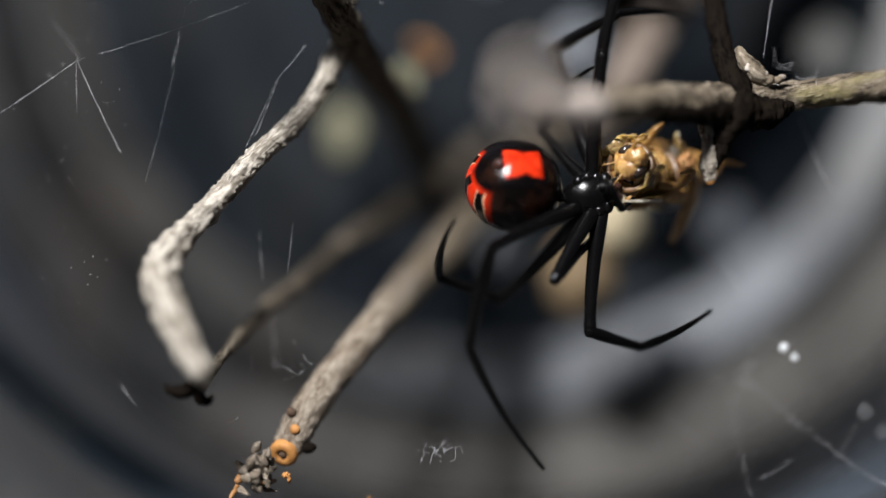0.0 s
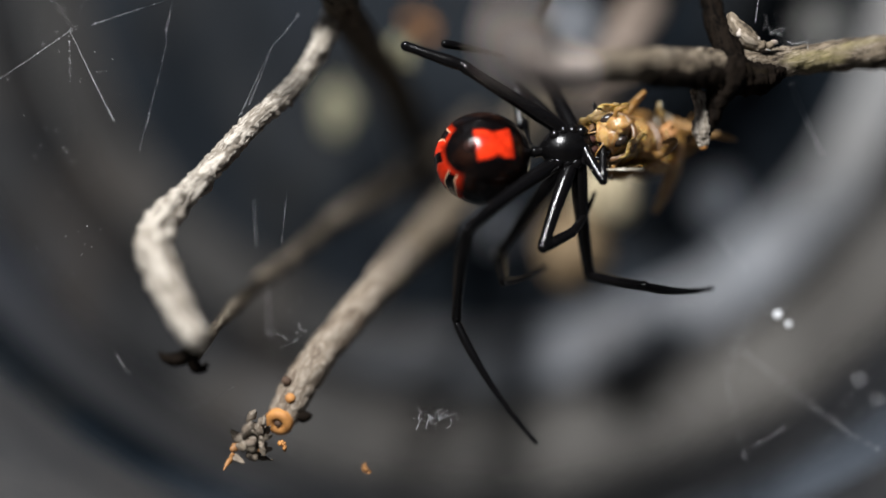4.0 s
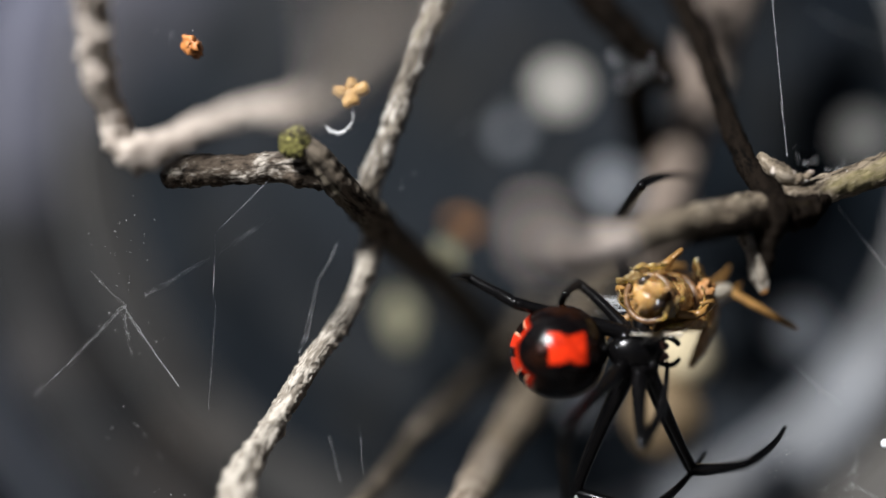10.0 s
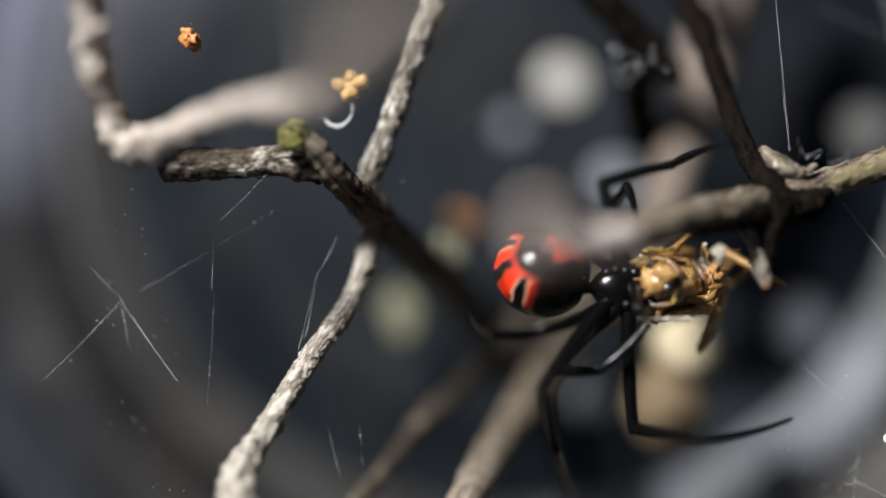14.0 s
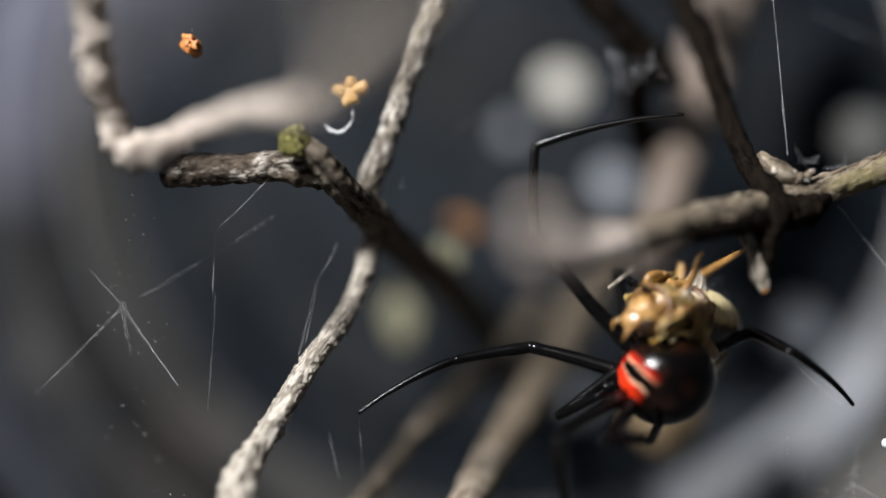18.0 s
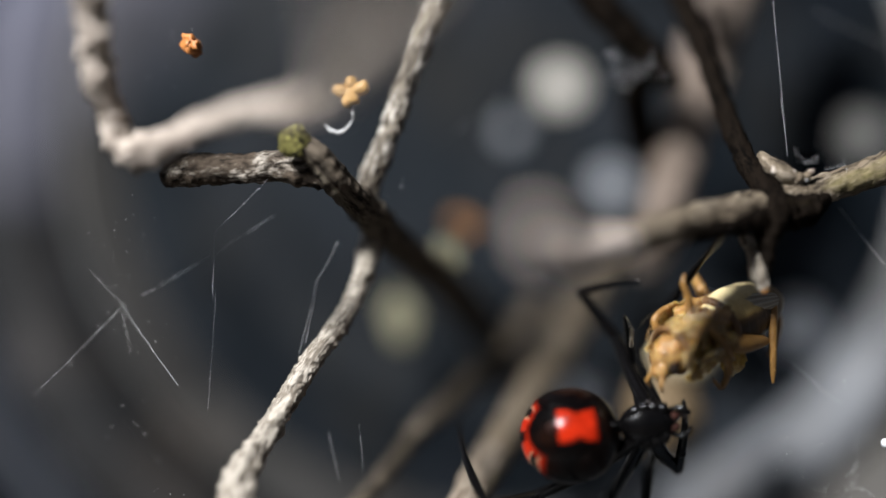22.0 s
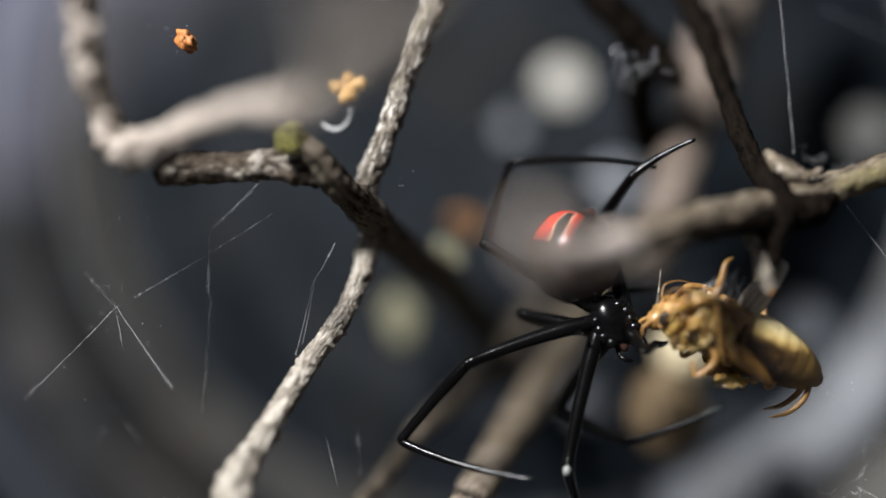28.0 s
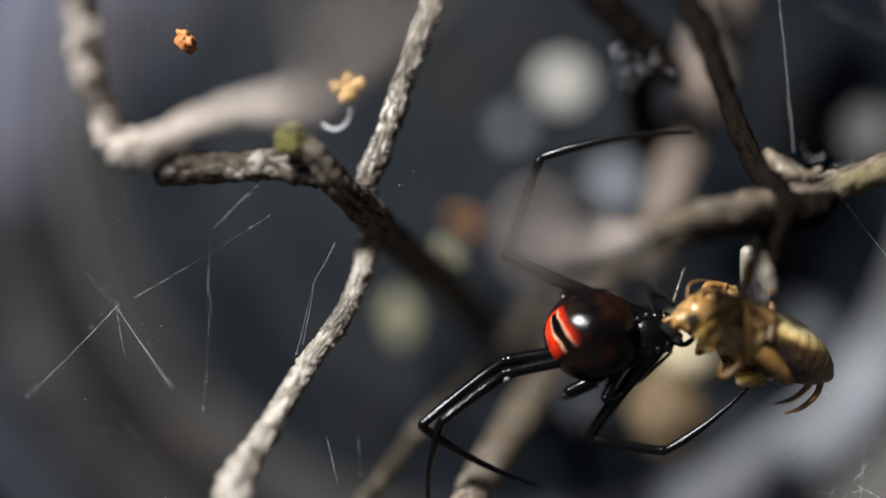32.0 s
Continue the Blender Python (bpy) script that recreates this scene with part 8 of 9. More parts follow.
    walk(legs[5][2], [
        (0, leg_pose(14.40, 1.08, -7.54, 5, 148, 16)),
        (0.5, leg_pose(10.96, 0.45, 1.16, 1, -173, -10)),
        (1, leg_pose(9.05, 0.54, -5.88, 5, 158, 23)),
        (2, leg_pose(8.63, 0.39, -5.51, -1, -174, 18)),
        (2.5, leg_pose(10.60, -1.04, -5.17, -2, 163, -10)),
        (3, leg_pose(12.58, -0.06, -7.51, -1, 122, -2)),
        (4.5, leg_pose(10.95, -0.05, -5.78, 0, 159, 2)),
        (6, leg_pose(9.32, 0.76, -6.07, 3, 168, 28)),
        (6.5, leg_pose(9.68, 2.44, -5.80, 13, 161, 68)),
        (7, leg_pose(10.04, 4.35, -4.95, -135, 32, -69)),
        (7.5, leg_pose(10.31, 1.93, -6.42, 3, 174, 60)),
        (8, leg_pose(10.58, 0.48, -6.86, 0, 180, 13)),
        (9, leg_pose(9.78, 0.40, -6.42, 4, 151, 14)),
        (10, leg_pose(11.49, 2.98, -6.60, 14, 157, 62)),
        (11, leg_pose(10.85, -0.43, -6.99, -1, 166, -11)),
        (12, leg_pose(10.49, 0.21, -6.83, 1, 159, 6)),
        (13, leg_pose(12.24, 0.44, -7.44, 1, 161, 9)),
        (13.5, leg_pose(12.17, -0.03, -3.07, -0, 176, -9)),
        (14, leg_pose(11.71, -0.17, -7.31, -1, 142, -4)),
        (14.25, leg_pose(10.21, -0.34, -5.50, 3, -164, -21)),
        (14.5, leg_pose(8.71, 1.16, -5.48, -20, -144, 57)),
        (15.5, leg_pose(9.80, 0.70, -4.93, -1, -169, 13)),
        (16.5, leg_pose(10.89, 1.01, -6.95, 8, 147, 27)),
        (16.67, leg_pose(10.04, -0.51, -3.07, 6, 168, 55)),
        (16.75, leg_pose(9.69, -0.87, -1.41, -1, -178, 55)),
        (16.79, leg_pose(9.44, -0.06, -1.38, 2, 160, 10)),
        (16.83, leg_pose(9.19, 0.75, -1.35, -15, 144, -44)),
        (17, leg_pose(8.34, -0.14, -5.24, -3, 141, -8)),
        (17.33, leg_pose(9.65, -0.06, -4.71, 0, -164, -3)),
        (17.5, leg_pose(10.31, -2.40, -4.33, 6, -162, -40)),
        (17.67, leg_pose(10.96, -3.93, -4.01, -4, 174, -71)),
        (17.84, leg_pose(11.61, -5.28, -3.72, 141, 36, 86)),
        (18, leg_pose(12.27, -6.62, -3.44, 84, 42, 38)),
        (18.33, leg_pose(10.91, -2.69, -6.00, 81, 58, 50)),
        (18.5, leg_pose(10.23, -1.42, -5.93, 107, 67, 84)),
        (18.67, leg_pose(9.56, -0.65, -5.73, -31, 114, -46)),
        (19, leg_pose(8.20, 0.03, -5.09, 1, 146, 2)),
        (19.5, leg_pose(9.48, 0.50, -2.47, 0, 169, 4)),
        (20, leg_pose(10.77, 0.61, -6.94, 8, 134, 19)),
        (21, leg_pose(7.60, 0.06, -4.33, 1, 152, 4)),
        (22, leg_pose(9.16, -0.10, -6.00, -2, 136, -5)),
        (23, leg_pose(6.40, -0.01, -1.48, 1, -174, -14)),
        (24, leg_pose(8.15, -0.06, -5.03, -1, 167, -4)),
        (25, leg_pose(7.70, -0.04, -4.48, -1, 154, -3)),
        (25.83, leg_pose(9.30, -2.53, -3.87, -5, 169, -51)),
        (26.67, leg_pose(10.90, -3.69, -4.45, -145, -34, 88)),
        (27.09, leg_pose(11.70, 1.77, -1.22, -92, -12, 12)),
        (27.5, leg_pose(12.50, 7.22, 2.01, -91, 41, -41)),
        (27.67, leg_pose(13.96, 3.17, -1.26, -28, 48, -13)),
        (27.75, leg_pose(14.64, -0.08, -1.41, -6, 53, -3)),
        (27.83, leg_pose(15.55, -3.91, 0.69, 33, 63, 21)),
        (28, leg_pose(16.77, -6.28, 3.23, 101, 59, 69)),
        (29, leg_pose(19.46, -5.13, -0.81, 102, 68, 80)),
        (30, leg_pose(19.10, -5.49, 0.97, 91, 67, 68)),
        (30.5, leg_pose(19.88, -2.48, -3.16, 22, 64, 14)),
        (31, leg_pose(20.66, 2.34, -2.61, -32, 73, -23)),
        (32, leg_pose(20.68, 2.46, -2.44, -35, 73, -26)),
    ])
    walk(legs[6][0], [
        (0, leg_pose(-0.40, 1.40, 0.30, 48, 142, -60)),
        (0.5, leg_pose(-0.40, 1.40, 0.30, 2, 142, -66)),
        (1, leg_pose(-0.40, 1.40, 0.30, -47, 142, -69)),
        (2, leg_pose(-0.40, 1.40, 0.30, -39, 145, -50)),
        (3, leg_pose(-0.40, 1.40, 0.30, -53, 122, -51)),
        (3.75, leg_pose(-0.40, 1.40, 0.30, 83, 44, 118)),
        (4.5, leg_pose(-0.40, 1.40, 0.30, 51, 28, 122)),
        (6, leg_pose(-0.40, 1.40, 0.30, -20, -3, 113)),
        (6.25, leg_pose(-0.40, 1.40, 0.30, 20, 3, 109)),
        (6.5, leg_pose(-0.40, 1.40, 0.30, 59, 10, 110)),
        (7, leg_pose(-0.40, 1.40, 0.30, 122, 36, 106)),
        (8, leg_pose(-0.40, 1.40, 0.30, -6, 116, -78)),
        (8.33, leg_pose(-0.40, 1.40, 0.30, 0, 119, -85)),
        (8.67, leg_pose(-0.40, 1.40, 0.30, 14, 125, -93)),
        (8.84, leg_pose(-0.40, 1.40, 0.30, -103, 51, 89)),
        (9, leg_pose(-0.40, 1.40, 0.30, -46, 48, 85)),
        (9.5, leg_pose(-0.40, 1.40, 0.30, 34, 54, 116)),
        (10, leg_pose(-0.40, 1.40, 0.30, -79, 143, -48)),
        (10.33, leg_pose(-0.40, 1.40, 0.30, -50, 134, -55)),
        (10.67, leg_pose(-0.40, 1.40, 0.30, -27, 115, -72)),
        (11, leg_pose(-0.40, 1.40, 0.30, -28, 103, -98)),
        (12, leg_pose(-0.40, 1.40, 0.30, -29, 102, -97)),
        (13, leg_pose(-0.40, 1.40, 0.30, -5, 110, -73)),
        (14, leg_pose(-0.40, 1.40, 0.30, -14, 110, -55)),
        (14.5, leg_pose(-0.40, 1.40, 0.30, -13, 114, -61)),
        (15.5, leg_pose(-0.40, 1.40, 0.30, -26, 111, -23)),
        (16.5, leg_pose(-0.40, 1.40, 0.30, -33, 106, 20)),
        (17, leg_pose(-0.40, -1.40, 0.30, -10, 108, 75)),
        (17.5, leg_pose(-0.40, 0.00, 0.30, 19, 148, 55)),
        (18, leg_pose(-0.40, 1.40, 0.30, -17, 171, 18)),
        (18.5, leg_pose(-0.40, 0.00, 0.30, -44, 144, 59)),
        (19, leg_pose(-0.40, -1.40, 0.30, -33, 102, 103)),
        (19.33, leg_pose(-0.40, -0.47, 0.30, 152, 79, -21)),
        (19.67, leg_pose(-0.40, 0.47, 0.30, -18, 101, -139)),
        (20, leg_pose(-0.40, 1.40, 0.30, -13, 102, -84)),
        (20.5, leg_pose(-0.40, 1.40, 0.30, -55, 106, -79)),
        (21, leg_pose(-0.40, 1.40, 0.30, -91, 109, -68)),
        (21.25, leg_pose(-0.40, 1.40, 0.30, -51, 111, -74)),
        (21.5, leg_pose(-0.40, 1.40, 0.30, -13, 112, -83)),
        (22, leg_pose(-0.40, 1.40, 0.30, -17, 113, -101)),
        (22.33, leg_pose(-0.40, 1.40, 0.30, 59, 70, -7)),
        (22.5, leg_pose(-0.40, 1.40, 0.30, 29, 53, -37)),
        (22.67, leg_pose(-0.40, 1.40, 0.30, 28, 33, -47)),
        (22.84, leg_pose(-0.40, 1.40, 0.30, 86, 17, -41)),
        (23, leg_pose(-0.40, 1.40, 0.30, 140, 3, -52)),
        (23.5, leg_pose(-0.40, 1.40, 0.30, 120, -6, -7)),
        (24, leg_pose(-0.40, 1.40, 0.30, 100, -14, 39)),
        (25, leg_pose(-0.40, 1.40, 0.30, 108, -6, 46)),
        (26.25, leg_pose(-0.40, 1.40, 0.30, 117, 51, 17)),
        (27.5, leg_pose(-0.40, 1.40, 0.30, 1, 56, -102)),
        (28, leg_pose(-0.40, 1.40, 0.30, -25, 58, -139)),
        (29, leg_pose(-0.40, 1.40, 0.30, -45, 57, -165)),
        (29.5, leg_pose(-0.40, 1.40, 0.30, -2, 30, -142)),
        (30, leg_pose(-0.40, 1.40, 0.30, 44, -1, -131)),
        (31, leg_pose(-0.40, 1.40, 0.30, 44, -3, -121)),
        (32, leg_pose(-0.40, 1.40, 0.30, 41, -3, -122)),
    ])
    walk(legs[6][1], [
        (0, leg_pose(8.40, 0.00, 0.00, 80, 86, 84)),
        (0.5, leg_pose(8.40, 0.00, 0.00, 4, 102, 3)),
        (1, leg_pose(8.40, 0.00, 0.00, 10, 109, 7)),
        (2, leg_pose(8.40, 0.00, 0.00, 3, 114, 2)),
        (3, leg_pose(8.40, 0.00, 0.00, -4, 134, -1)),
        (4.5, leg_pose(8.40, 0.00, 0.00, 13, 146, 4)),
        (6, leg_pose(8.40, 0.00, 0.00, -7, 120, -4)),
        (6.5, leg_pose(8.40, 0.00, 0.00, 19, 143, 6)),
        (7, leg_pose(8.40, 0.00, 0.00, 1, 125, 0)),
        (8, leg_pose(8.40, 0.00, 0.00, -1, 111, -1)),
        (8.33, leg_pose(8.40, 0.00, 0.00, 13, 112, 9)),
        (8.67, leg_pose(8.40, 0.00, 0.00, 58, 120, 36)),
        (8.78, leg_pose(8.40, 0.00, 0.00, -6, 157, -1)),
        (8.89, leg_pose(8.40, 0.00, 0.00, -43, -159, 8)),
        (9, leg_pose(8.40, 0.00, 0.00, 74, -43, -125)),
        (9.5, leg_pose(8.40, 0.00, 0.00, 87, -1, -179)),
        (10, leg_pose(8.40, 0.00, 0.00, 60, 34, 124)),
        (10.33, leg_pose(8.40, 0.00, 0.00, -70, 131, -36)),
        (10.67, leg_pose(8.40, 0.00, 0.00, -24, 131, -11)),
        (11, leg_pose(8.40, 0.00, 0.00, 2, 138, 1)),
        (12, leg_pose(8.40, 0.00, 0.00, 2, 140, 1)),
        (13, leg_pose(8.40, 0.00, 0.00, -0, 125, 0)),
        (14, leg_pose(8.40, 0.00, 0.00, -9, 115, -6)),
        (14.5, leg_pose(8.40, 0.00, 0.00, -6, 116, -4)),
        (16.5, leg_pose(8.40, 0.00, 0.00, -15, 114, -9)),
        (17, leg_pose(8.40, 0.00, 0.00, 16, 130, 7)),
        (17.5, leg_pose(8.40, 0.00, 0.00, 10, 160, 2)),
        (18, leg_pose(8.40, 0.00, 0.00, -11, 157, -2)),
        (18.5, leg_pose(8.40, 0.00, 0.00, -12, 154, -3)),
        (19, leg_pose(8.40, 0.00, 0.00, -3, 152, -1)),
        (20, leg_pose(8.40, 0.00, 0.00, -3, 145, -1)),
        (21, leg_pose(8.40, 0.00, 0.00, -0, 170, 0)),
        (21.5, leg_pose(8.40, 0.00, 0.00, -5, 139, -2)),
        (22, leg_pose(8.40, 0.00, 0.00, -9, 97, -8)),
        (22.33, leg_pose(8.40, 0.00, 0.00, -2, 62, -4)),
        (22.5, leg_pose(8.40, 0.00, 0.00, -2, 42, -7)),
        (22.67, leg_pose(8.40, 0.00, 0.00, -1, 20, -6)),
        (23, leg_pose(8.40, 0.00, 0.00, -0, 24, 0)),
        (23.5, leg_pose(8.40, 0.00, 0.00, -2, 40, -6)),
        (24, leg_pose(8.40, 0.00, 0.00, -2, 44, -4)),
        (25, leg_pose(8.40, 0.00, 0.00, -1, 37, -2)),
        (26.25, leg_pose(8.40, 0.00, 0.00, 22, 81, 25)),
        (27.5, leg_pose(8.40, 0.00, 0.00, -7, 132, -3)),
        (28, leg_pose(8.40, 0.00, 0.00, -1, 129, 0)),
        (29, leg_pose(8.40, 0.00, 0.00, 1, 124, 1)),
        (29.5, leg_pose(8.40, 0.00, 0.00, 4, 128, 2)),
        (30, leg_pose(8.40, 0.00, 0.00, 37, 124, 20)),
        (31, leg_pose(8.40, 0.00, 0.00, 32, 115, 21)),
        (32, leg_pose(8.40, 0.00, 0.00, 19, 121, 11)),
    ])
    walk(legs[6][2], [
        (0, leg_pose(8.43, 0.33, -4.82, 6, 121, 11)),
        (0.5, leg_pose(7.45, -1.30, -3.17, -1, 142, -2)),
        (1, leg_pose(6.82, -0.19, -4.56, -2, 148, -8)),
        (2, leg_pose(6.46, -0.08, -4.42, -2, 132, -4)),
        (3, leg_pose(5.04, 0.09, -3.47, 2, 149, 7)),
        (4.5, leg_pose(5.50, -1.00, -1.50, 2, -175, -37)),
        (6, leg_pose(5.96, 0.17, -4.16, -6, -126, 11)),
        (6.25, leg_pose(5.88, -0.32, -3.01, 5, -153, -22)),
        (6.5, leg_pose(5.79, -0.81, -1.86, -0, 179, -47)),
        (7, leg_pose(5.62, -0.02, -3.95, -0, 135, -1)),
        (8, leg_pose(6.69, 0.03, -4.52, 1, 131, 1)),
        (8.33, leg_pose(6.58, -0.48, -4.41, 30, 79, 25)),
        (8.67, leg_pose(6.46, -1.61, -4.08, 16, 30, 4)),
        (9, leg_pose(6.35, -2.91, 3.26, 33, 27, 8)),
        (9.33, leg_pose(6.29, -0.83, 1.28, -31, 58, -17)),
        (9.67, leg_pose(6.22, 1.25, -0.70, -121, 45, -73)),
        (10, leg_pose(6.16, 3.32, -2.68, -167, 10, -75)),
        (10.33, leg_pose(5.72, 1.93, -3.40, 29, 149, 86)),
        (10.67, leg_pose(5.28, 0.67, -3.49, 17, 141, 45)),
        (11, leg_pose(4.84, -0.05, -3.26, -2, 145, -5)),
        (12, leg_pose(4.71, -0.05, -3.12, -2, 146, -6)),
        (13, leg_pose(5.66, 0.01, -3.97, 0, 137, 1)),
        (14, leg_pose(6.39, 0.21, -4.39, 3, 148, 9)),
        (14.5, leg_pose(6.26, 0.14, -4.32, 2, 143, 7)),
        (16.5, leg_pose(6.47, 0.32, -4.42, 4, 149, 14)),
        (17, leg_pose(5.32, -0.40, -3.70, -11, 141, -30)),
        (17.5, leg_pose(4.64, -0.77, -2.12, 3, -174, -50)),
        (17.75, leg_pose(4.30, -0.30, -2.00, 2, -146, -5)),
        (18, leg_pose(3.95, 0.18, -1.88, -31, -130, 63)),
        (18.5, leg_pose(4.04, 0.42, -1.95, -3, -173, 45)),
        (19, leg_pose(4.13, 0.06, -2.25, 2, 158, 13)),
        (20, leg_pose(4.44, 0.07, -2.75, 3, 146, 10)),
        (21, leg_pose(3.64, 0.00, -0.85, 0, 160, 2)),
        (21.5, leg_pose(5.04, -0.01, -2.38, 1, 173, 11)),
        (22, leg_pose(7.81, 0.08, -4.79, 1, 140, 3)),
        (22.33, leg_pose(9.47, 1.60, -2.62, 34, 88, 32)),
        (22.5, leg_pose(10.23, 1.58, -1.69, 5, 62, 3)),
        (22.67, leg_pose(11.14, 1.42, -1.02, 2, 35, 1)),
        (23, leg_pose(12.80, 0.00, -1.97, 0, 29, 0)),
        (23.5, leg_pose(12.34, -0.19, -2.50, 2, 40, 1)),
        (24, leg_pose(11.87, -0.24, -3.34, 2, 47, 1)),
        (25, leg_pose(12.27, -0.10, -2.88, 1, 43, 0)),
        (26.25, leg_pose(8.73, -0.73, -3.12, -63, 86, -60)),
        (27.5, leg_pose(5.19, 0.17, -3.60, 7, 134, 15)),
        (28, leg_pose(5.39, 0.02, -3.78, 1, 131, 2)),
        (29, leg_pose(5.68, -0.03, -3.99, -1, 128, -2)),
        (29.5, leg_pose(5.76, 0.12, -3.94, 0, -177, -6)),
        (30, leg_pose(5.83, -0.93, -3.98, 19, -142, -51)),
        (31, leg_pose(6.50, -0.72, -4.38, 2, -172, -28)),
        (32, leg_pose(5.98, -0.46, -4.15, -2, 172, -22)),
    ])
    walk(legs[7][0], [
        (0, leg_pose(1.30, 0.80, 0.30, 41, -86, -99)),
        (0.33, leg_pose(1.30, 0.80, 0.30, -28, -37, -32)),
        (0.5, leg_pose(1.30, 0.80, 0.30, -22, -13, -30)),
        (0.58, leg_pose(1.30, 0.80, 0.30, 45, 2, -38)),
        (0.67, leg_pose(1.30, 0.80, 0.30, 113, 15, -28)),
        (1, leg_pose(1.30, 0.80, 0.30, 118, 67, -20)),
        (1.5, leg_pose(1.30, 0.80, 0.30, 88, 1, -50)),
        (2, leg_pose(1.30, 0.80, 0.30, 108, -66, -80)),
        (3, leg_pose(1.30, 0.80, 0.30, 94, -58, -81)),
        (4.5, leg_pose(1.30, 0.80, 0.30, 94, 0, -67)),
        (6, leg_pose(1.30, 0.80, 0.30, 113, 59, -53)),
        (7, leg_pose(1.30, 0.80, 0.30, 114, 69, -24)),
        (7.5, leg_pose(1.30, 0.80, 0.30, 138, 65, -38)),
        (8, leg_pose(1.30, 0.80, 0.30, 76, 41, -60)),
        (8.33, leg_pose(1.30, 0.80, 0.30, 86, 7, -66)),
        (8.5, leg_pose(1.30, 0.80, 0.30, 85, -15, -69)),
        (8.67, leg_pose(1.30, 0.80, 0.30, 77, -37, -73)),
        (9, leg_pose(1.30, 0.80, 0.30, 56, -70, -87)),
        (10, leg_pose(1.30, 0.80, 0.30, 73, -102, -39)),
        (10.5, leg_pose(1.30, 0.80, 0.30, 68, -80, -86)),
        (11, leg_pose(1.30, 0.80, 0.30, 33, -60, -104)),
        (12, leg_pose(1.30, 0.80, 0.30, 48, -69, -90)),
        (13, leg_pose(1.30, 0.80, 0.30, 44, -55, -103)),
        (14, leg_pose(1.30, 0.80, 0.30, 38, -57, -93)),
        (14.5, leg_pose(1.30, 0.80, 0.30, 44, -62, -108)),
        (16.5, leg_pose(1.30, 0.80, 0.30, 37, -58, -70)),
        (16.67, leg_pose(1.30, 0.32, 0.30, -54, -119, 49)),
        (16.75, leg_pose(1.30, 0.00, 0.30, -20, -133, 27)),
        (16.83, leg_pose(1.30, -0.44, 0.30, 1, -158, 17)),
        (17, leg_pose(1.30, -0.80, 0.30, -7, 179, 22)),
        (17.33, leg_pose(1.30, -0.39, 0.30, -16, -179, 43)),
        (17.5, leg_pose(1.30, 0.00, 0.30, 2, -177, 51)),
        (17.67, leg_pose(1.30, 0.39, 0.30, -125, -5, -120)),
        (18, leg_pose(1.30, 0.80, 0.30, -119, -11, -96)),
        (18.5, leg_pose(1.30, 0.00, 0.30, 174, -29, -40)),
        (19, leg_pose(1.30, -0.80, 0.30, 111, -55, 30)),
        (19.5, leg_pose(1.30, 0.00, 0.30, -147, -33, -45)),
        (20, leg_pose(1.30, 0.80, 0.30, -142, -0, -93)),
        (20.33, leg_pose(1.30, 0.80, 0.30, -10, -159, 82)),
        (20.5, leg_pose(1.30, 0.80, 0.30, -29, -140, 79)),
        (20.67, leg_pose(1.30, 0.80, 0.30, -44, -122, 79)),
        (21, leg_pose(1.30, 0.80, 0.30, 77, -79, -78)),
        (21.33, leg_pose(1.30, 0.80, 0.30, 23, -39, -44)),
        (21.5, leg_pose(1.30, 0.80, 0.30, 19, -8, -43)),
        (21.59, leg_pose(1.30, 0.80, 0.30, 87, 6, -55)),
        (21.67, leg_pose(1.30, 0.80, 0.30, 158, 23, -45)),
        (22, leg_pose(1.30, 0.80, 0.30, 145, 64, -31)),
        (22.5, leg_pose(1.30, 0.80, 0.30, 157, 64, 18)),
        (23, leg_pose(1.30, 0.80, 0.30, -16, 120, -117)),
        (23.33, leg_pose(1.30, 0.80, 0.30, -169, 8, 89)),
        (23.5, leg_pose(1.30, 0.80, 0.30, 21, -162, -87)),
        (23.67, leg_pose(1.30, 0.80, 0.30, 47, -133, -83)),
        (23.84, leg_pose(1.30, 0.80, 0.30, 55, -110, -45)),
        (24, leg_pose(1.30, 0.80, 0.30, -41, -102, 94)),
        (25, leg_pose(1.30, 0.80, 0.30, 24, -106, 62)),
        (27.5, leg_pose(1.30, 0.80, 0.30, 38, -62, -8)),
        (28, leg_pose(1.30, 0.80, 0.30, 41, -68, -10)),
        (29, leg_pose(1.30, 0.80, 0.30, 82, -86, -36)),
        (29.5, leg_pose(1.30, 0.80, 0.30, 63, -77, -67)),
        (30, leg_pose(1.30, 0.80, 0.30, 39, -71, -94)),
        (31, leg_pose(1.30, 0.80, 0.30, 38, -77, -96)),
        (32, leg_pose(1.30, 0.80, 0.30, 48, -84, -98)),
    ])
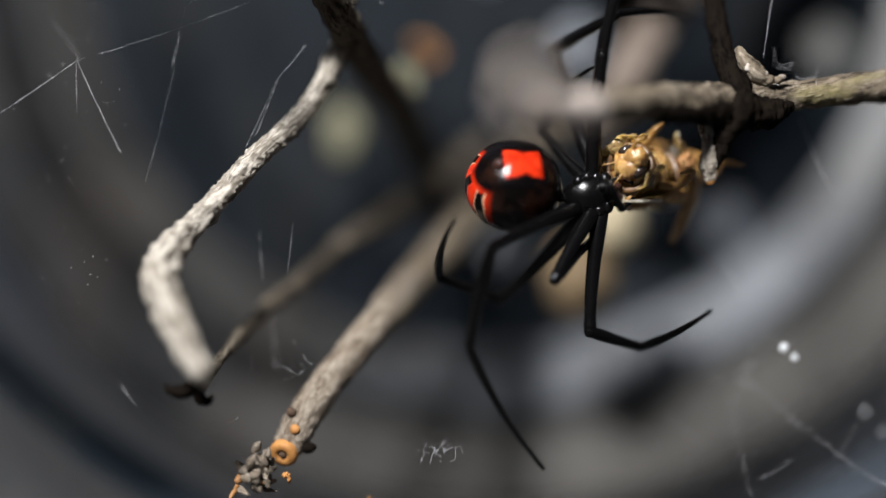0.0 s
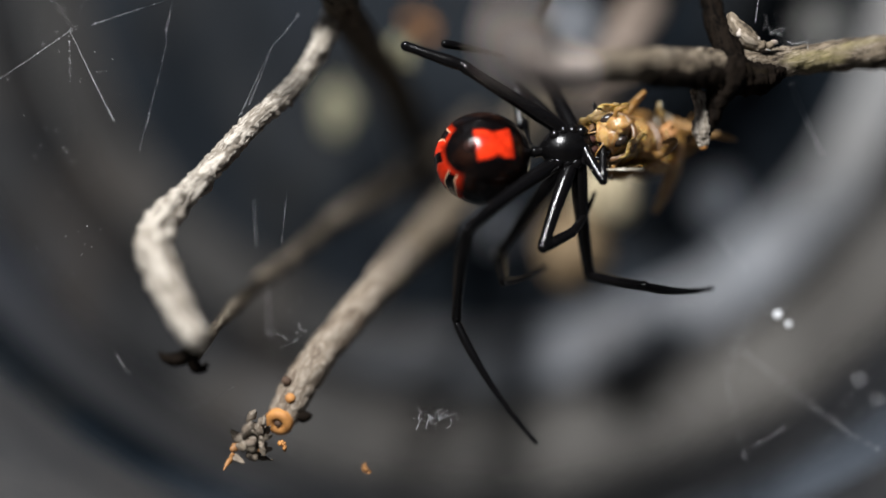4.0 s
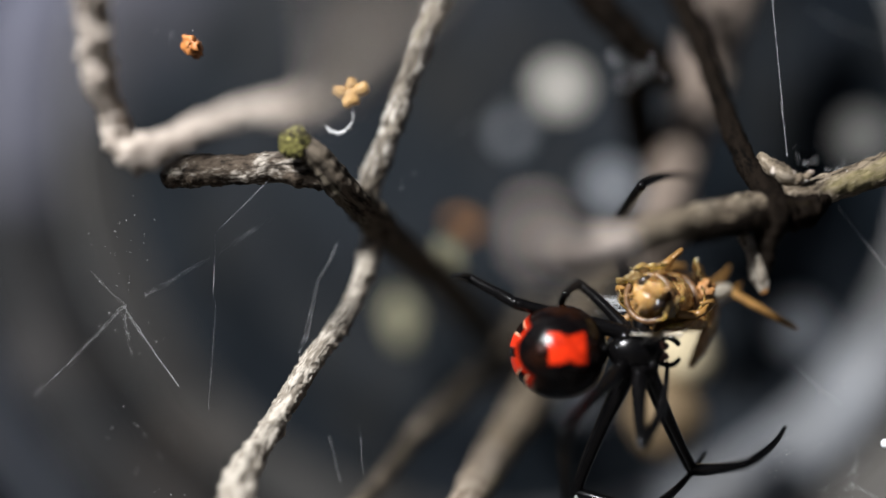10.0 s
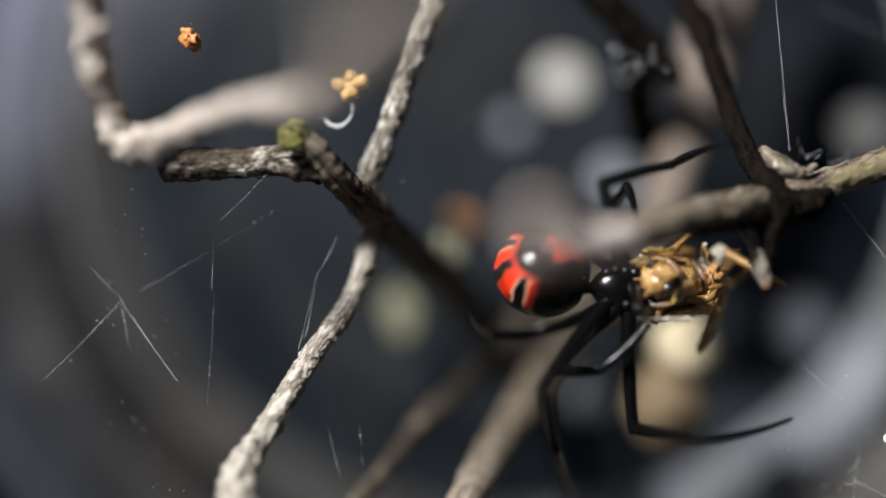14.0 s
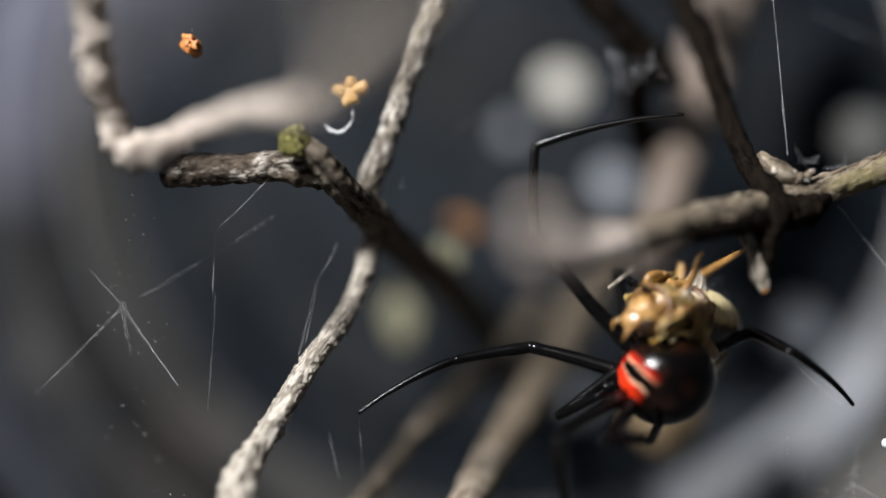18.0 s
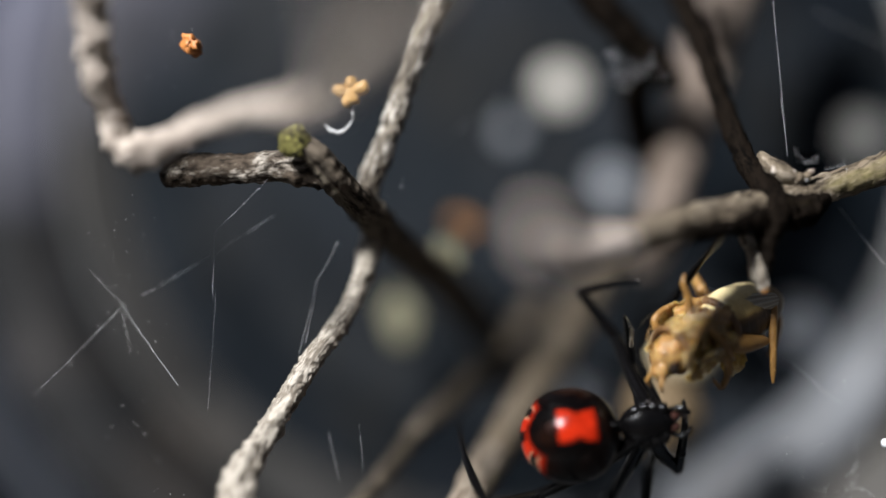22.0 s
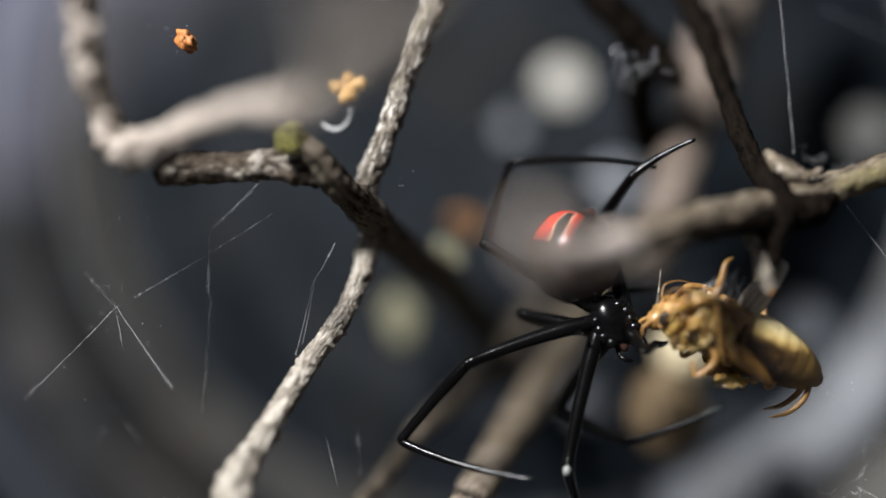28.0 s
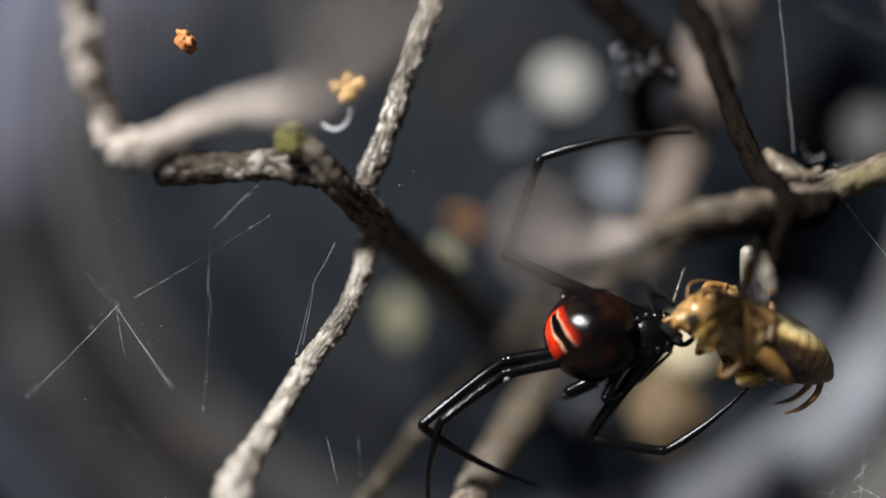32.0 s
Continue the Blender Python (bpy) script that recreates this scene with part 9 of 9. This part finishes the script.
    walk(legs[7][1], [
        (0, leg_pose(5.00, 0.00, 0.00, 9, 138, 3)),
        (0.33, leg_pose(5.00, 0.00, 0.00, 4, 162, 1)),
        (0.5, leg_pose(5.00, 0.00, 0.00, 2, 176, -3)),
        (0.67, leg_pose(5.00, 0.00, 0.00, -1, 164, 0)),
        (1, leg_pose(5.00, 0.00, 0.00, 1, 143, 0)),
        (1.5, leg_pose(5.00, 0.00, 0.00, -0, 148, 0)),
        (2, leg_pose(5.00, 0.00, 0.00, -2, 156, 0)),
        (3, leg_pose(5.00, 0.00, 0.00, -2, 158, 0)),
        (4.5, leg_pose(5.00, 0.00, 0.00, 0, 153, 0)),
        (6, leg_pose(5.00, 0.00, 0.00, 3, 151, 1)),
        (7, leg_pose(5.00, 0.00, 0.00, 1, 143, 0)),
        (7.5, leg_pose(5.00, 0.00, 0.00, -26, 151, -7)),
        (7.75, leg_pose(5.00, 0.00, 0.00, 67, 28, 139)),
        (8, leg_pose(5.00, 0.00, 0.00, -3, -1, 134)),
        (8.16, leg_pose(5.00, 0.00, 0.00, 39, 19, 129)),
        (8.33, leg_pose(5.00, 0.00, 0.00, 87, 37, 141)),
        (8.5, leg_pose(5.00, 0.00, 0.00, -54, 135, -24)),
        (8.67, leg_pose(5.00, 0.00, 0.00, -25, 135, -11)),
        (9, leg_pose(5.00, 0.00, 0.00, -1, 148, 0)),
        (10, leg_pose(5.00, 0.00, 0.00, -4, 161, -1)),
        (11, leg_pose(5.00, 0.00, 0.00, 1, 134, 1)),
        (12, leg_pose(5.00, 0.00, 0.00, -3, 137, -1)),
        (13, leg_pose(5.00, 0.00, 0.00, -7, 131, -3)),
        (14, leg_pose(5.00, 0.00, 0.00, -0, 138, 0)),
        (14.5, leg_pose(5.00, 0.00, 0.00, -1, 143, 0)),
        (16.5, leg_pose(5.00, 0.00, 0.00, 4, 113, 3)),
        (16.67, leg_pose(5.00, 0.00, 0.00, -16, 55, -30)),
        (16.75, leg_pose(5.00, 0.00, 0.00, -7, 33, -22)),
        (16.83, leg_pose(5.00, 0.00, 0.00, -0, 4, -9)),
        (17, leg_pose(5.00, 0.00, 0.00, 6, -45, -14)),
        (17.33, leg_pose(5.00, 0.00, 0.00, 24, -56, -44)),
        (17.5, leg_pose(5.00, 0.00, 0.00, 3, -70, -4)),
        (17.67, leg_pose(5.00, 0.00, 0.00, -18, -25, 70)),
        (18, leg_pose(5.00, 0.00, 0.00, -2, -4, 60)),
        (18.25, leg_pose(5.00, 0.00, 0.00, -6, -46, 15)),
        (18.5, leg_pose(5.00, 0.00, 0.00, 63, -63, -91)),
        (18.75, leg_pose(5.00, 0.00, 0.00, 28, -26, -96)),
        (19, leg_pose(5.00, 0.00, 0.00, -6, 3, -120)),
        (19.25, leg_pose(5.00, 0.00, 0.00, 18, -30, -62)),
        (19.5, leg_pose(5.00, 0.00, 0.00, -19, -62, 31)),
        (20, leg_pose(5.00, 0.00, 0.00, 1, 7, 11)),
        (20.33, leg_pose(5.00, 0.00, 0.00, 0, 52, 0)),
        (20.5, leg_pose(5.00, 0.00, 0.00, 13, 77, 16)),
        (20.67, leg_pose(5.00, 0.00, 0.00, -18, 104, -14)),
        (21, leg_pose(5.00, 0.00, 0.00, -1, 154, 0)),
        (21.33, leg_pose(5.00, 0.00, 0.00, -0, 169, 0)),
        (21.5, leg_pose(5.00, 0.00, 0.00, -1, 178, -1)),
        (21.67, leg_pose(5.00, 0.00, 0.00, 1, 172, 0)),
        (22, leg_pose(5.00, 0.00, 0.00, 4, 156, 1)),
        (23, leg_pose(5.00, 0.00, 0.00, -2, 116, -1)),
        (23.33, leg_pose(5.00, 0.00, 0.00, -1, 135, 0)),
        (23.5, leg_pose(5.00, 0.00, 0.00, -0, 151, 0)),
        (23.67, leg_pose(5.00, 0.00, 0.00, -0, 165, 0)),
        (24, leg_pose(5.00, 0.00, 0.00, -0, 165, 0)),
        (25, leg_pose(5.00, 0.00, 0.00, 0, 171, 0)),
        (27.5, leg_pose(5.00, 0.00, 0.00, -2, 139, -1)),
        (28, leg_pose(5.00, 0.00, 0.00, -2, 143, -1)),
        (29, leg_pose(5.00, 0.00, 0.00, -0, 154, 0)),
        (30, leg_pose(5.00, 0.00, 0.00, 1, 151, 0)),
        (31, leg_pose(5.00, 0.00, 0.00, -1, 150, 0)),
        (32, leg_pose(5.00, 0.00, 0.00, -1, 155, 0)),
    ])
    walk(legs[7][2], [
        (0, leg_pose(2.02, -0.17, -2.67, 0, -179, -19)),
        (0.33, leg_pose(1.95, 0.52, -1.16, 2, -170, -23)),
        (0.5, leg_pose(1.91, 0.69, -0.55, -0, -169, -23)),
        (0.67, leg_pose(1.87, -0.59, -0.90, 1, 155, 4)),
        (1, leg_pose(1.80, -0.02, -2.40, -1, 160, -4)),
        (1.5, leg_pose(1.58, 0.22, -2.01, 0, 159, 1)),
        (2, leg_pose(1.36, 0.02, -1.66, 1, 164, 7)),
        (3, leg_pose(1.29, 0.02, -1.51, 1, 164, 9)),
        (4.5, leg_pose(1.32, 0.06, -1.65, -0, 163, -1)),
        (6, leg_pose(1.50, -0.04, -1.94, -1, 165, -10)),
        (7, leg_pose(1.81, -0.02, -2.41, -0, 160, -2)),
        (7.25, leg_pose(1.91, 0.18, -2.13, 9, 154, 39)),
        (7.5, leg_pose(2.02, 0.38, -1.85, 22, 155, 81)),
        (8, leg_pose(2.24, 2.90, 0.09, -123, 20, -36)),
        (8.33, leg_pose(2.07, 1.72, -0.81, -157, 16, -71)),
        (8.5, leg_pose(1.93, 0.72, -1.07, 16, 161, 80)),
        (8.67, leg_pose(1.81, -0.10, -1.38, 11, 155, 48)),
        (9, leg_pose(1.63, 0.03, -2.16, 1, 158, 4)),
        (10, leg_pose(1.22, 0.04, -1.30, 2, 168, 21)),
        (11, leg_pose(2.21, -0.03, -2.87, -2, 127, -3)),
        (12, leg_pose(2.06, 0.06, -2.71, 3, 134, 8)),
        (13, leg_pose(2.36, 0.13, -3.01, 6, 133, 14)),
        (14, leg_pose(2.01, 0.00, -2.66, 0, 139, 1)),
        (14.5, leg_pose(1.78, 0.02, -2.38, 1, 146, 4)),
        (16.5, leg_pose(3.43, -0.07, -3.68, -2, 130, -4)),
        (16.67, leg_pose(4.87, -0.33, -1.45, -25, 115, -38)),
        (16.75, leg_pose(5.44, -0.20, -0.54, -50, 103, -60)),
        (16.83, leg_pose(6.31, 0.12, 0.70, 30, 81, 26)),
        (17, leg_pose(7.75, -0.71, 2.82, 18, 71, 13)),
        (17.33, leg_pose(7.52, -1.06, 2.68, 53, 71, 39)),
        (17.5, leg_pose(7.38, 0.37, 2.75, 10, 84, 9)),
        (17.67, leg_pose(7.33, 2.82, 0.91, 40, 135, 83)),
        (18, leg_pose(7.02, 3.44, 0.28, 37, 134, 76)),
        (18.25, leg_pose(5.88, 1.10, 1.66, 67, 98, 74)),
        (18.5, leg_pose(4.73, -1.24, 3.03, 59, 62, 38)),
        (19, leg_pose(2.98, -3.44, -0.22, 107, 29, 38)),
        (19.25, leg_pose(4.46, -1.92, 0.58, 54, 46, 24)),
        (19.5, leg_pose(5.94, -0.39, 1.37, -10, 45, -4)),
        (20, leg_pose(8.90, 0.74, -0.47, -5, 44, -2)),
        (20.33, leg_pose(6.96, 0.31, -0.24, -0, 69, 0)),
        (20.5, leg_pose(5.16, -0.09, -0.60, 22, 98, 25)),
        (20.67, leg_pose(3.37, -0.42, -1.07, 6, 125, 12)),
        (21, leg_pose(1.42, 0.01, -1.78, 0, 164, 3)),
        (21.33, leg_pose(1.39, 0.97, -0.99, 0, 178, 3)),
        (21.5, leg_pose(1.39, 1.13, -0.40, 1, -176, 3)),
        (21.67, leg_pose(1.38, -0.88, -0.86, -1, 172, -9)),
        (22, leg_pose(1.36, -0.05, -1.66, -2, 164, -17)),
        (23, leg_pose(3.24, 0.03, -3.59, 1, 140, 2)),
        (23.33, leg_pose(2.71, 0.28, -2.65, 0, 150, 1)),
        (23.5, leg_pose(2.21, 0.39, -1.81, 0, 160, 1)),
        (23.67, leg_pose(1.71, 0.31, -1.15, 0, 169, 2)),
        (24, leg_pose(1.13, 0.00, -1.03, 0, 173, 2)),
        (25, leg_pose(1.05, -0.01, -0.65, -0, 178, -3)),
        (27.5, leg_pose(2.00, 0.03, -2.64, 2, 137, 4)),
        (28, leg_pose(1.83, 0.03, -2.44, 2, 141, 4)),
        (29, leg_pose(1.40, 0.00, -1.73, 0, 162, 1)),
        (30, leg_pose(1.51, -0.01, -1.96, -0, 154, -2)),
        (31, leg_pose(1.54, 0.01, -2.00, 1, 152, 3)),
        (32, leg_pose(1.38, 0.00, -1.69, 1, 158, 3)),
    ])
    walk(cricket, [
        (0, pose(0.02072, -0.00100, 0.00746, 123.6, -6.6, -117.0)),
        (1, pose(0.02087, -0.00100, 0.00603, 123.4, -6.5, -116.9)),
        (2, pose(0.01995, -0.00100, 0.00780, 123.4, -6.6, -116.8)),
        (3, pose(0.02001, -0.00100, 0.00769, 123.3, -6.5, -116.9)),
        (6, pose(0.01861, -0.00100, 0.00644, 123.5, -5.8, -117.1)),
        (7, pose(0.01906, -0.00100, 0.00666, 123.5, -4.6, -116.6)),
        (7.33, pose(0.01870, -0.00200, 0.00712, 70.2, 9.4, -127.6)),
        (7.67, pose(0.01833, -0.00300, 0.00758, 14.6, 8.6, -145.5)),
        (8, pose(0.01797, -0.00400, 0.00804, -38.4, -6.3, -155.2)),
        (9, pose(0.01588, -0.00400, 0.00616, -44.6, -12.2, -152.1)),
        (9.33, pose(0.01635, -0.00300, 0.00674, 5.4, 4.2, -143.7)),
        (9.67, pose(0.01682, -0.00200, 0.00733, 58.0, 7.9, -125.6)),
        (10, pose(0.01729, -0.00100, 0.00791, 109.1, -4.1, -111.6)),
        (11, pose(0.01789, -0.00100, 0.00790, 109.1, -4.1, -111.7)),
        (12, pose(0.01701, -0.00100, 0.00763, 109.1, -4.1, -111.7)),
        (13, pose(0.01784, -0.00100, 0.00806, 109.2, -4.3, -111.7)),
        (14, pose(0.01815, -0.00100, 0.00868, 109.2, -4.3, -111.4)),
        (14.5, pose(0.01818, -0.00100, 0.00875, 109.2, -4.3, -111.4)),
        (15.17, pose(0.01746, -0.00200, 0.00799, 56.6, 5.8, -129.3)),
        (15.83, pose(0.01674, -0.00300, 0.00723, 3.6, -2.5, -148.0)),
        (16.5, pose(0.01602, -0.00400, 0.00647, -47.6, -22.3, -153.2)),
        (17, pose(0.01986, -0.00400, 0.00443, -40.9, 1.2, -131.3)),
        (18, pose(0.01784, -0.00400, 0.00587, -50.1, -7.9, -129.8)),
        (19, pose(0.01757, -0.00400, 0.00593, -49.8, -8.6, -131.8)),
        (20, pose(0.02009, -0.00400, 0.00371, -30.5, 16.5, -147.9)),
        (21, pose(0.01925, -0.00400, 0.00361, -33.2, 13.6, -153.0)),
        (22, pose(0.02017, -0.00400, 0.00398, -30.5, 16.5, -147.9)),
        (23, pose(0.02079, -0.00400, 0.00356, -26.8, -15.9, -155.3)),
        (24, pose(0.02156, -0.00400, 0.00534, -32.0, -32.7, -154.1)),
        (25, pose(0.02108, -0.00400, 0.00517, -31.8, -35.2, -155.4)),
        (27.5, pose(0.02178, -0.00250, 0.00361, -24.8, -30.5, -165.7)),
        (28, pose(0.02147, -0.00250, 0.00369, -24.8, -30.5, -165.8)),
        (29, pose(0.02184, -0.00250, 0.00414, -24.8, -30.5, -165.7)),
        (30, pose(0.02287, -0.00250, 0.00391, -25.2, -32.5, -165.2)),
        (31, pose(0.02339, -0.00250, 0.00334, -30.7, -27.5, -153.6)),
        (32, pose(0.02338, -0.00250, 0.00332, -30.7, -27.6, -153.6)),
    ])
    walk(hind_thigh, [
        (0, pose(-0.00090, -0.00136, -0.00051, -27.2, 159.2, -33.8)),
        (1, pose(-0.00090, -0.00136, -0.00051, 105.0, 61.5, 82.5)),
        (2, pose(-0.00090, -0.00136, -0.00051, 105.4, 71.7, 87.2)),
        (3, pose(-0.00090, -0.00136, -0.00051, -30.2, 149.0, -40.0)),
        (6, pose(-0.00090, -0.00136, -0.00051, -7.3, 155.0, -16.3)),
        (7, pose(-0.00090, -0.00136, -0.00051, 4.3, 171.4, -6.2)),
        (7.5, pose(-0.00075, -0.00068, 0.00054, -64.7, 160.3, -26.2)),
        (8, pose(-0.00060, 0.00000, 0.00160, 47.3, 5.5, 136.1)),
        (9, pose(-0.00060, 0.00000, 0.00160, -144.6, -123.3, -0.3)),
        (9.5, pose(-0.00075, -0.00068, 0.00054, 111.8, -8.4, 143.2)),
        (10, pose(-0.00090, -0.00136, -0.00051, -4.1, 141.7, -3.6)),
        (11, pose(-0.00090, -0.00136, -0.00051, -16.7, 130.2, -17.1)),
        (12, pose(-0.00090, -0.00136, -0.00051, -26.1, 132.1, -27.0)),
        (13, pose(-0.00090, -0.00136, -0.00051, -26.3, 141.2, -25.8)),
        (14, pose(-0.00090, -0.00136, -0.00051, -35.7, 137.8, -37.0)),
        (14.5, pose(-0.00090, -0.00136, -0.00051, -35.8, 137.7, -37.1)),
        (15.17, pose(-0.00080, -0.00090, 0.00019, 56.8, 109.3, 25.9)),
        (15.83, pose(-0.00070, -0.00045, 0.00090, -46.3, 36.8, -107.5)),
        (16.5, pose(-0.00060, 0.00000, 0.00160, -12.5, -3.8, -117.9)),
        (17, pose(-0.00060, 0.00000, 0.00160, -14.3, 10.6, -146.7)),
        (18, pose(-0.00060, 0.00000, 0.00160, -21.6, -4.8, -140.1)),
        (19, pose(-0.00060, 0.00000, 0.00160, -18.0, -13.7, -138.1)),
        (19.5, pose(-0.00060, 0.00000, 0.00160, 15.4, -14.0, -171.6)),
        (20, pose(-0.00060, 0.00000, 0.00160, 43.5, 2.6, 160.2)),
        (21, pose(-0.00060, -0.00000, 0.00160, 43.7, -5.5, 138.0)),
        (22, pose(-0.00060, 0.00000, 0.00160, 44.0, 5.2, 160.1)),
        (22.5, pose(-0.00060, 0.00000, 0.00160, 38.7, -49.3, -166.5)),
        (23, pose(-0.00060, 0.00000, 0.00160, -63.8, -59.2, -44.4)),
        (24, pose(-0.00060, -0.00000, 0.00160, -40.2, -54.3, -75.8)),
        (25, pose(-0.00060, -0.00000, 0.00160, -69.8, -78.8, -45.0)),
        (27.5, pose(-0.00060, 0.00000, 0.00160, -125.6, -102.2, 11.3)),
        (28, pose(-0.00060, 0.00000, 0.00160, -121.1, -104.8, 5.6)),
        (29, pose(-0.00060, 0.00000, 0.00160, 31.8, -82.9, -143.5)),
        (30, pose(-0.00060, 0.00000, 0.00160, -70.6, -59.2, -27.5)),
        (31, pose(-0.00060, 0.00000, 0.00160, -71.4, -55.1, -36.5)),
        (32, pose(-0.00060, -0.00000, 0.00160, -71.4, -55.1, -36.5)),
    ])
    walk(hind_shin, [
        (0, pose(0.00660, 0.00000, 0.00000, 48.1, -32.4, -116.0)),
        (0.5, pose(0.00660, 0.00000, -0.00000, 12.0, 12.8, -104.1)),
        (1, pose(0.00660, 0.00000, -0.00000, -37.2, 55.0, -129.5)),
        (2, pose(0.00660, 0.00000, -0.00000, -30.7, 48.4, -135.4)),
        (2.5, pose(0.00660, 0.00000, -0.00000, 7.9, 10.8, -109.5)),
        (3, pose(0.00660, 0.00000, 0.00000, 32.8, -32.5, -109.5)),
        (6, pose(0.00660, 0.00000, 0.00000, 39.1, -5.7, -87.6)),
        (7, pose(0.00660, -0.00000, 0.00000, 33.6, 8.0, -147.8)),
        (7.5, pose(0.00660, -0.00000, 0.00000, 5.8, 30.6, -111.2)),
        (8, pose(0.00660, 0.00000, 0.00000, -5.5, 64.3, -73.7)),
        (9, pose(0.00660, 0.00000, 0.00000, -7.7, 69.6, -15.9)),
        (9.5, pose(0.00660, -0.00000, 0.00000, 1.7, 24.9, -39.2)),
        (10, pose(0.00660, -0.00000, 0.00000, 26.6, -13.0, -67.3)),
        (11, pose(0.00660, -0.00000, 0.00000, 18.0, -29.8, -86.0)),
        (12, pose(0.00660, -0.00000, 0.00000, 14.8, -5.2, -75.0)),
        (13, pose(0.00660, 0.00000, 0.00000, 29.0, -34.1, -98.3)),
        (14, pose(0.00660, -0.00000, 0.00000, 17.8, -19.6, -102.1)),
        (14.5, pose(0.00660, -0.00000, 0.00000, 17.7, -19.5, -102.0)),
        (16.5, pose(0.00660, 0.00000, -0.00000, 63.2, -44.3, -113.6)),
        (17, pose(0.00660, 0.00000, -0.00000, 121.0, -38.8, -159.9)),
        (18, pose(0.00660, -0.00000, 0.00000, 81.9, -44.0, -139.1)),
        (19, pose(0.00660, -0.00000, 0.00000, 79.2, -55.9, -128.4)),
        (19.5, pose(0.00660, -0.00000, 0.00000, 39.8, -20.4, -106.5)),
        (20, pose(0.00660, -0.00000, 0.00000, 14.8, 18.5, -110.3)),
        (21, pose(0.00660, -0.00000, 0.00000, -9.4, 10.5, -100.9)),
        (22, pose(0.00660, -0.00000, 0.00000, 16.9, 16.8, -104.9)),
        (23, pose(0.00660, 0.00000, 0.00000, -16.0, 46.7, -153.4)),
        (23.5, pose(0.00660, 0.00000, -0.00000, -9.5, 6.7, -156.8)),
        (24, pose(0.00660, 0.00000, -0.00000, 0.7, -32.6, -165.7)),
        (24.5, pose(0.00660, 0.00000, -0.00000, -9.2, 7.5, -159.3)),
        (25, pose(0.00660, 0.00000, -0.00000, -17.8, 48.0, -159.4)),
        (26.25, pose(0.00660, 0.00000, -0.00000, 15.8, 52.8, 175.8)),
        (27.5, pose(0.00660, -0.00000, -0.00000, 51.0, 65.7, 155.6)),
        (28, pose(0.00660, 0.00000, -0.00000, 52.2, 66.2, 153.2)),
        (29, pose(0.00660, 0.00000, 0.00000, 21.2, 64.2, 173.5)),
        (29.5, pose(0.00660, 0.00000, -0.00000, -3.6, 59.1, -170.5)),
        (30, pose(0.00660, 0.00000, -0.00000, -27.8, 57.7, -153.3)),
        (31, pose(0.00660, 0.00000, 0.00000, -31.8, 59.8, -149.4)),
        (32, pose(0.00660, 0.00000, 0.00000, -31.8, 59.8, -149.4)),
    ])


motions()
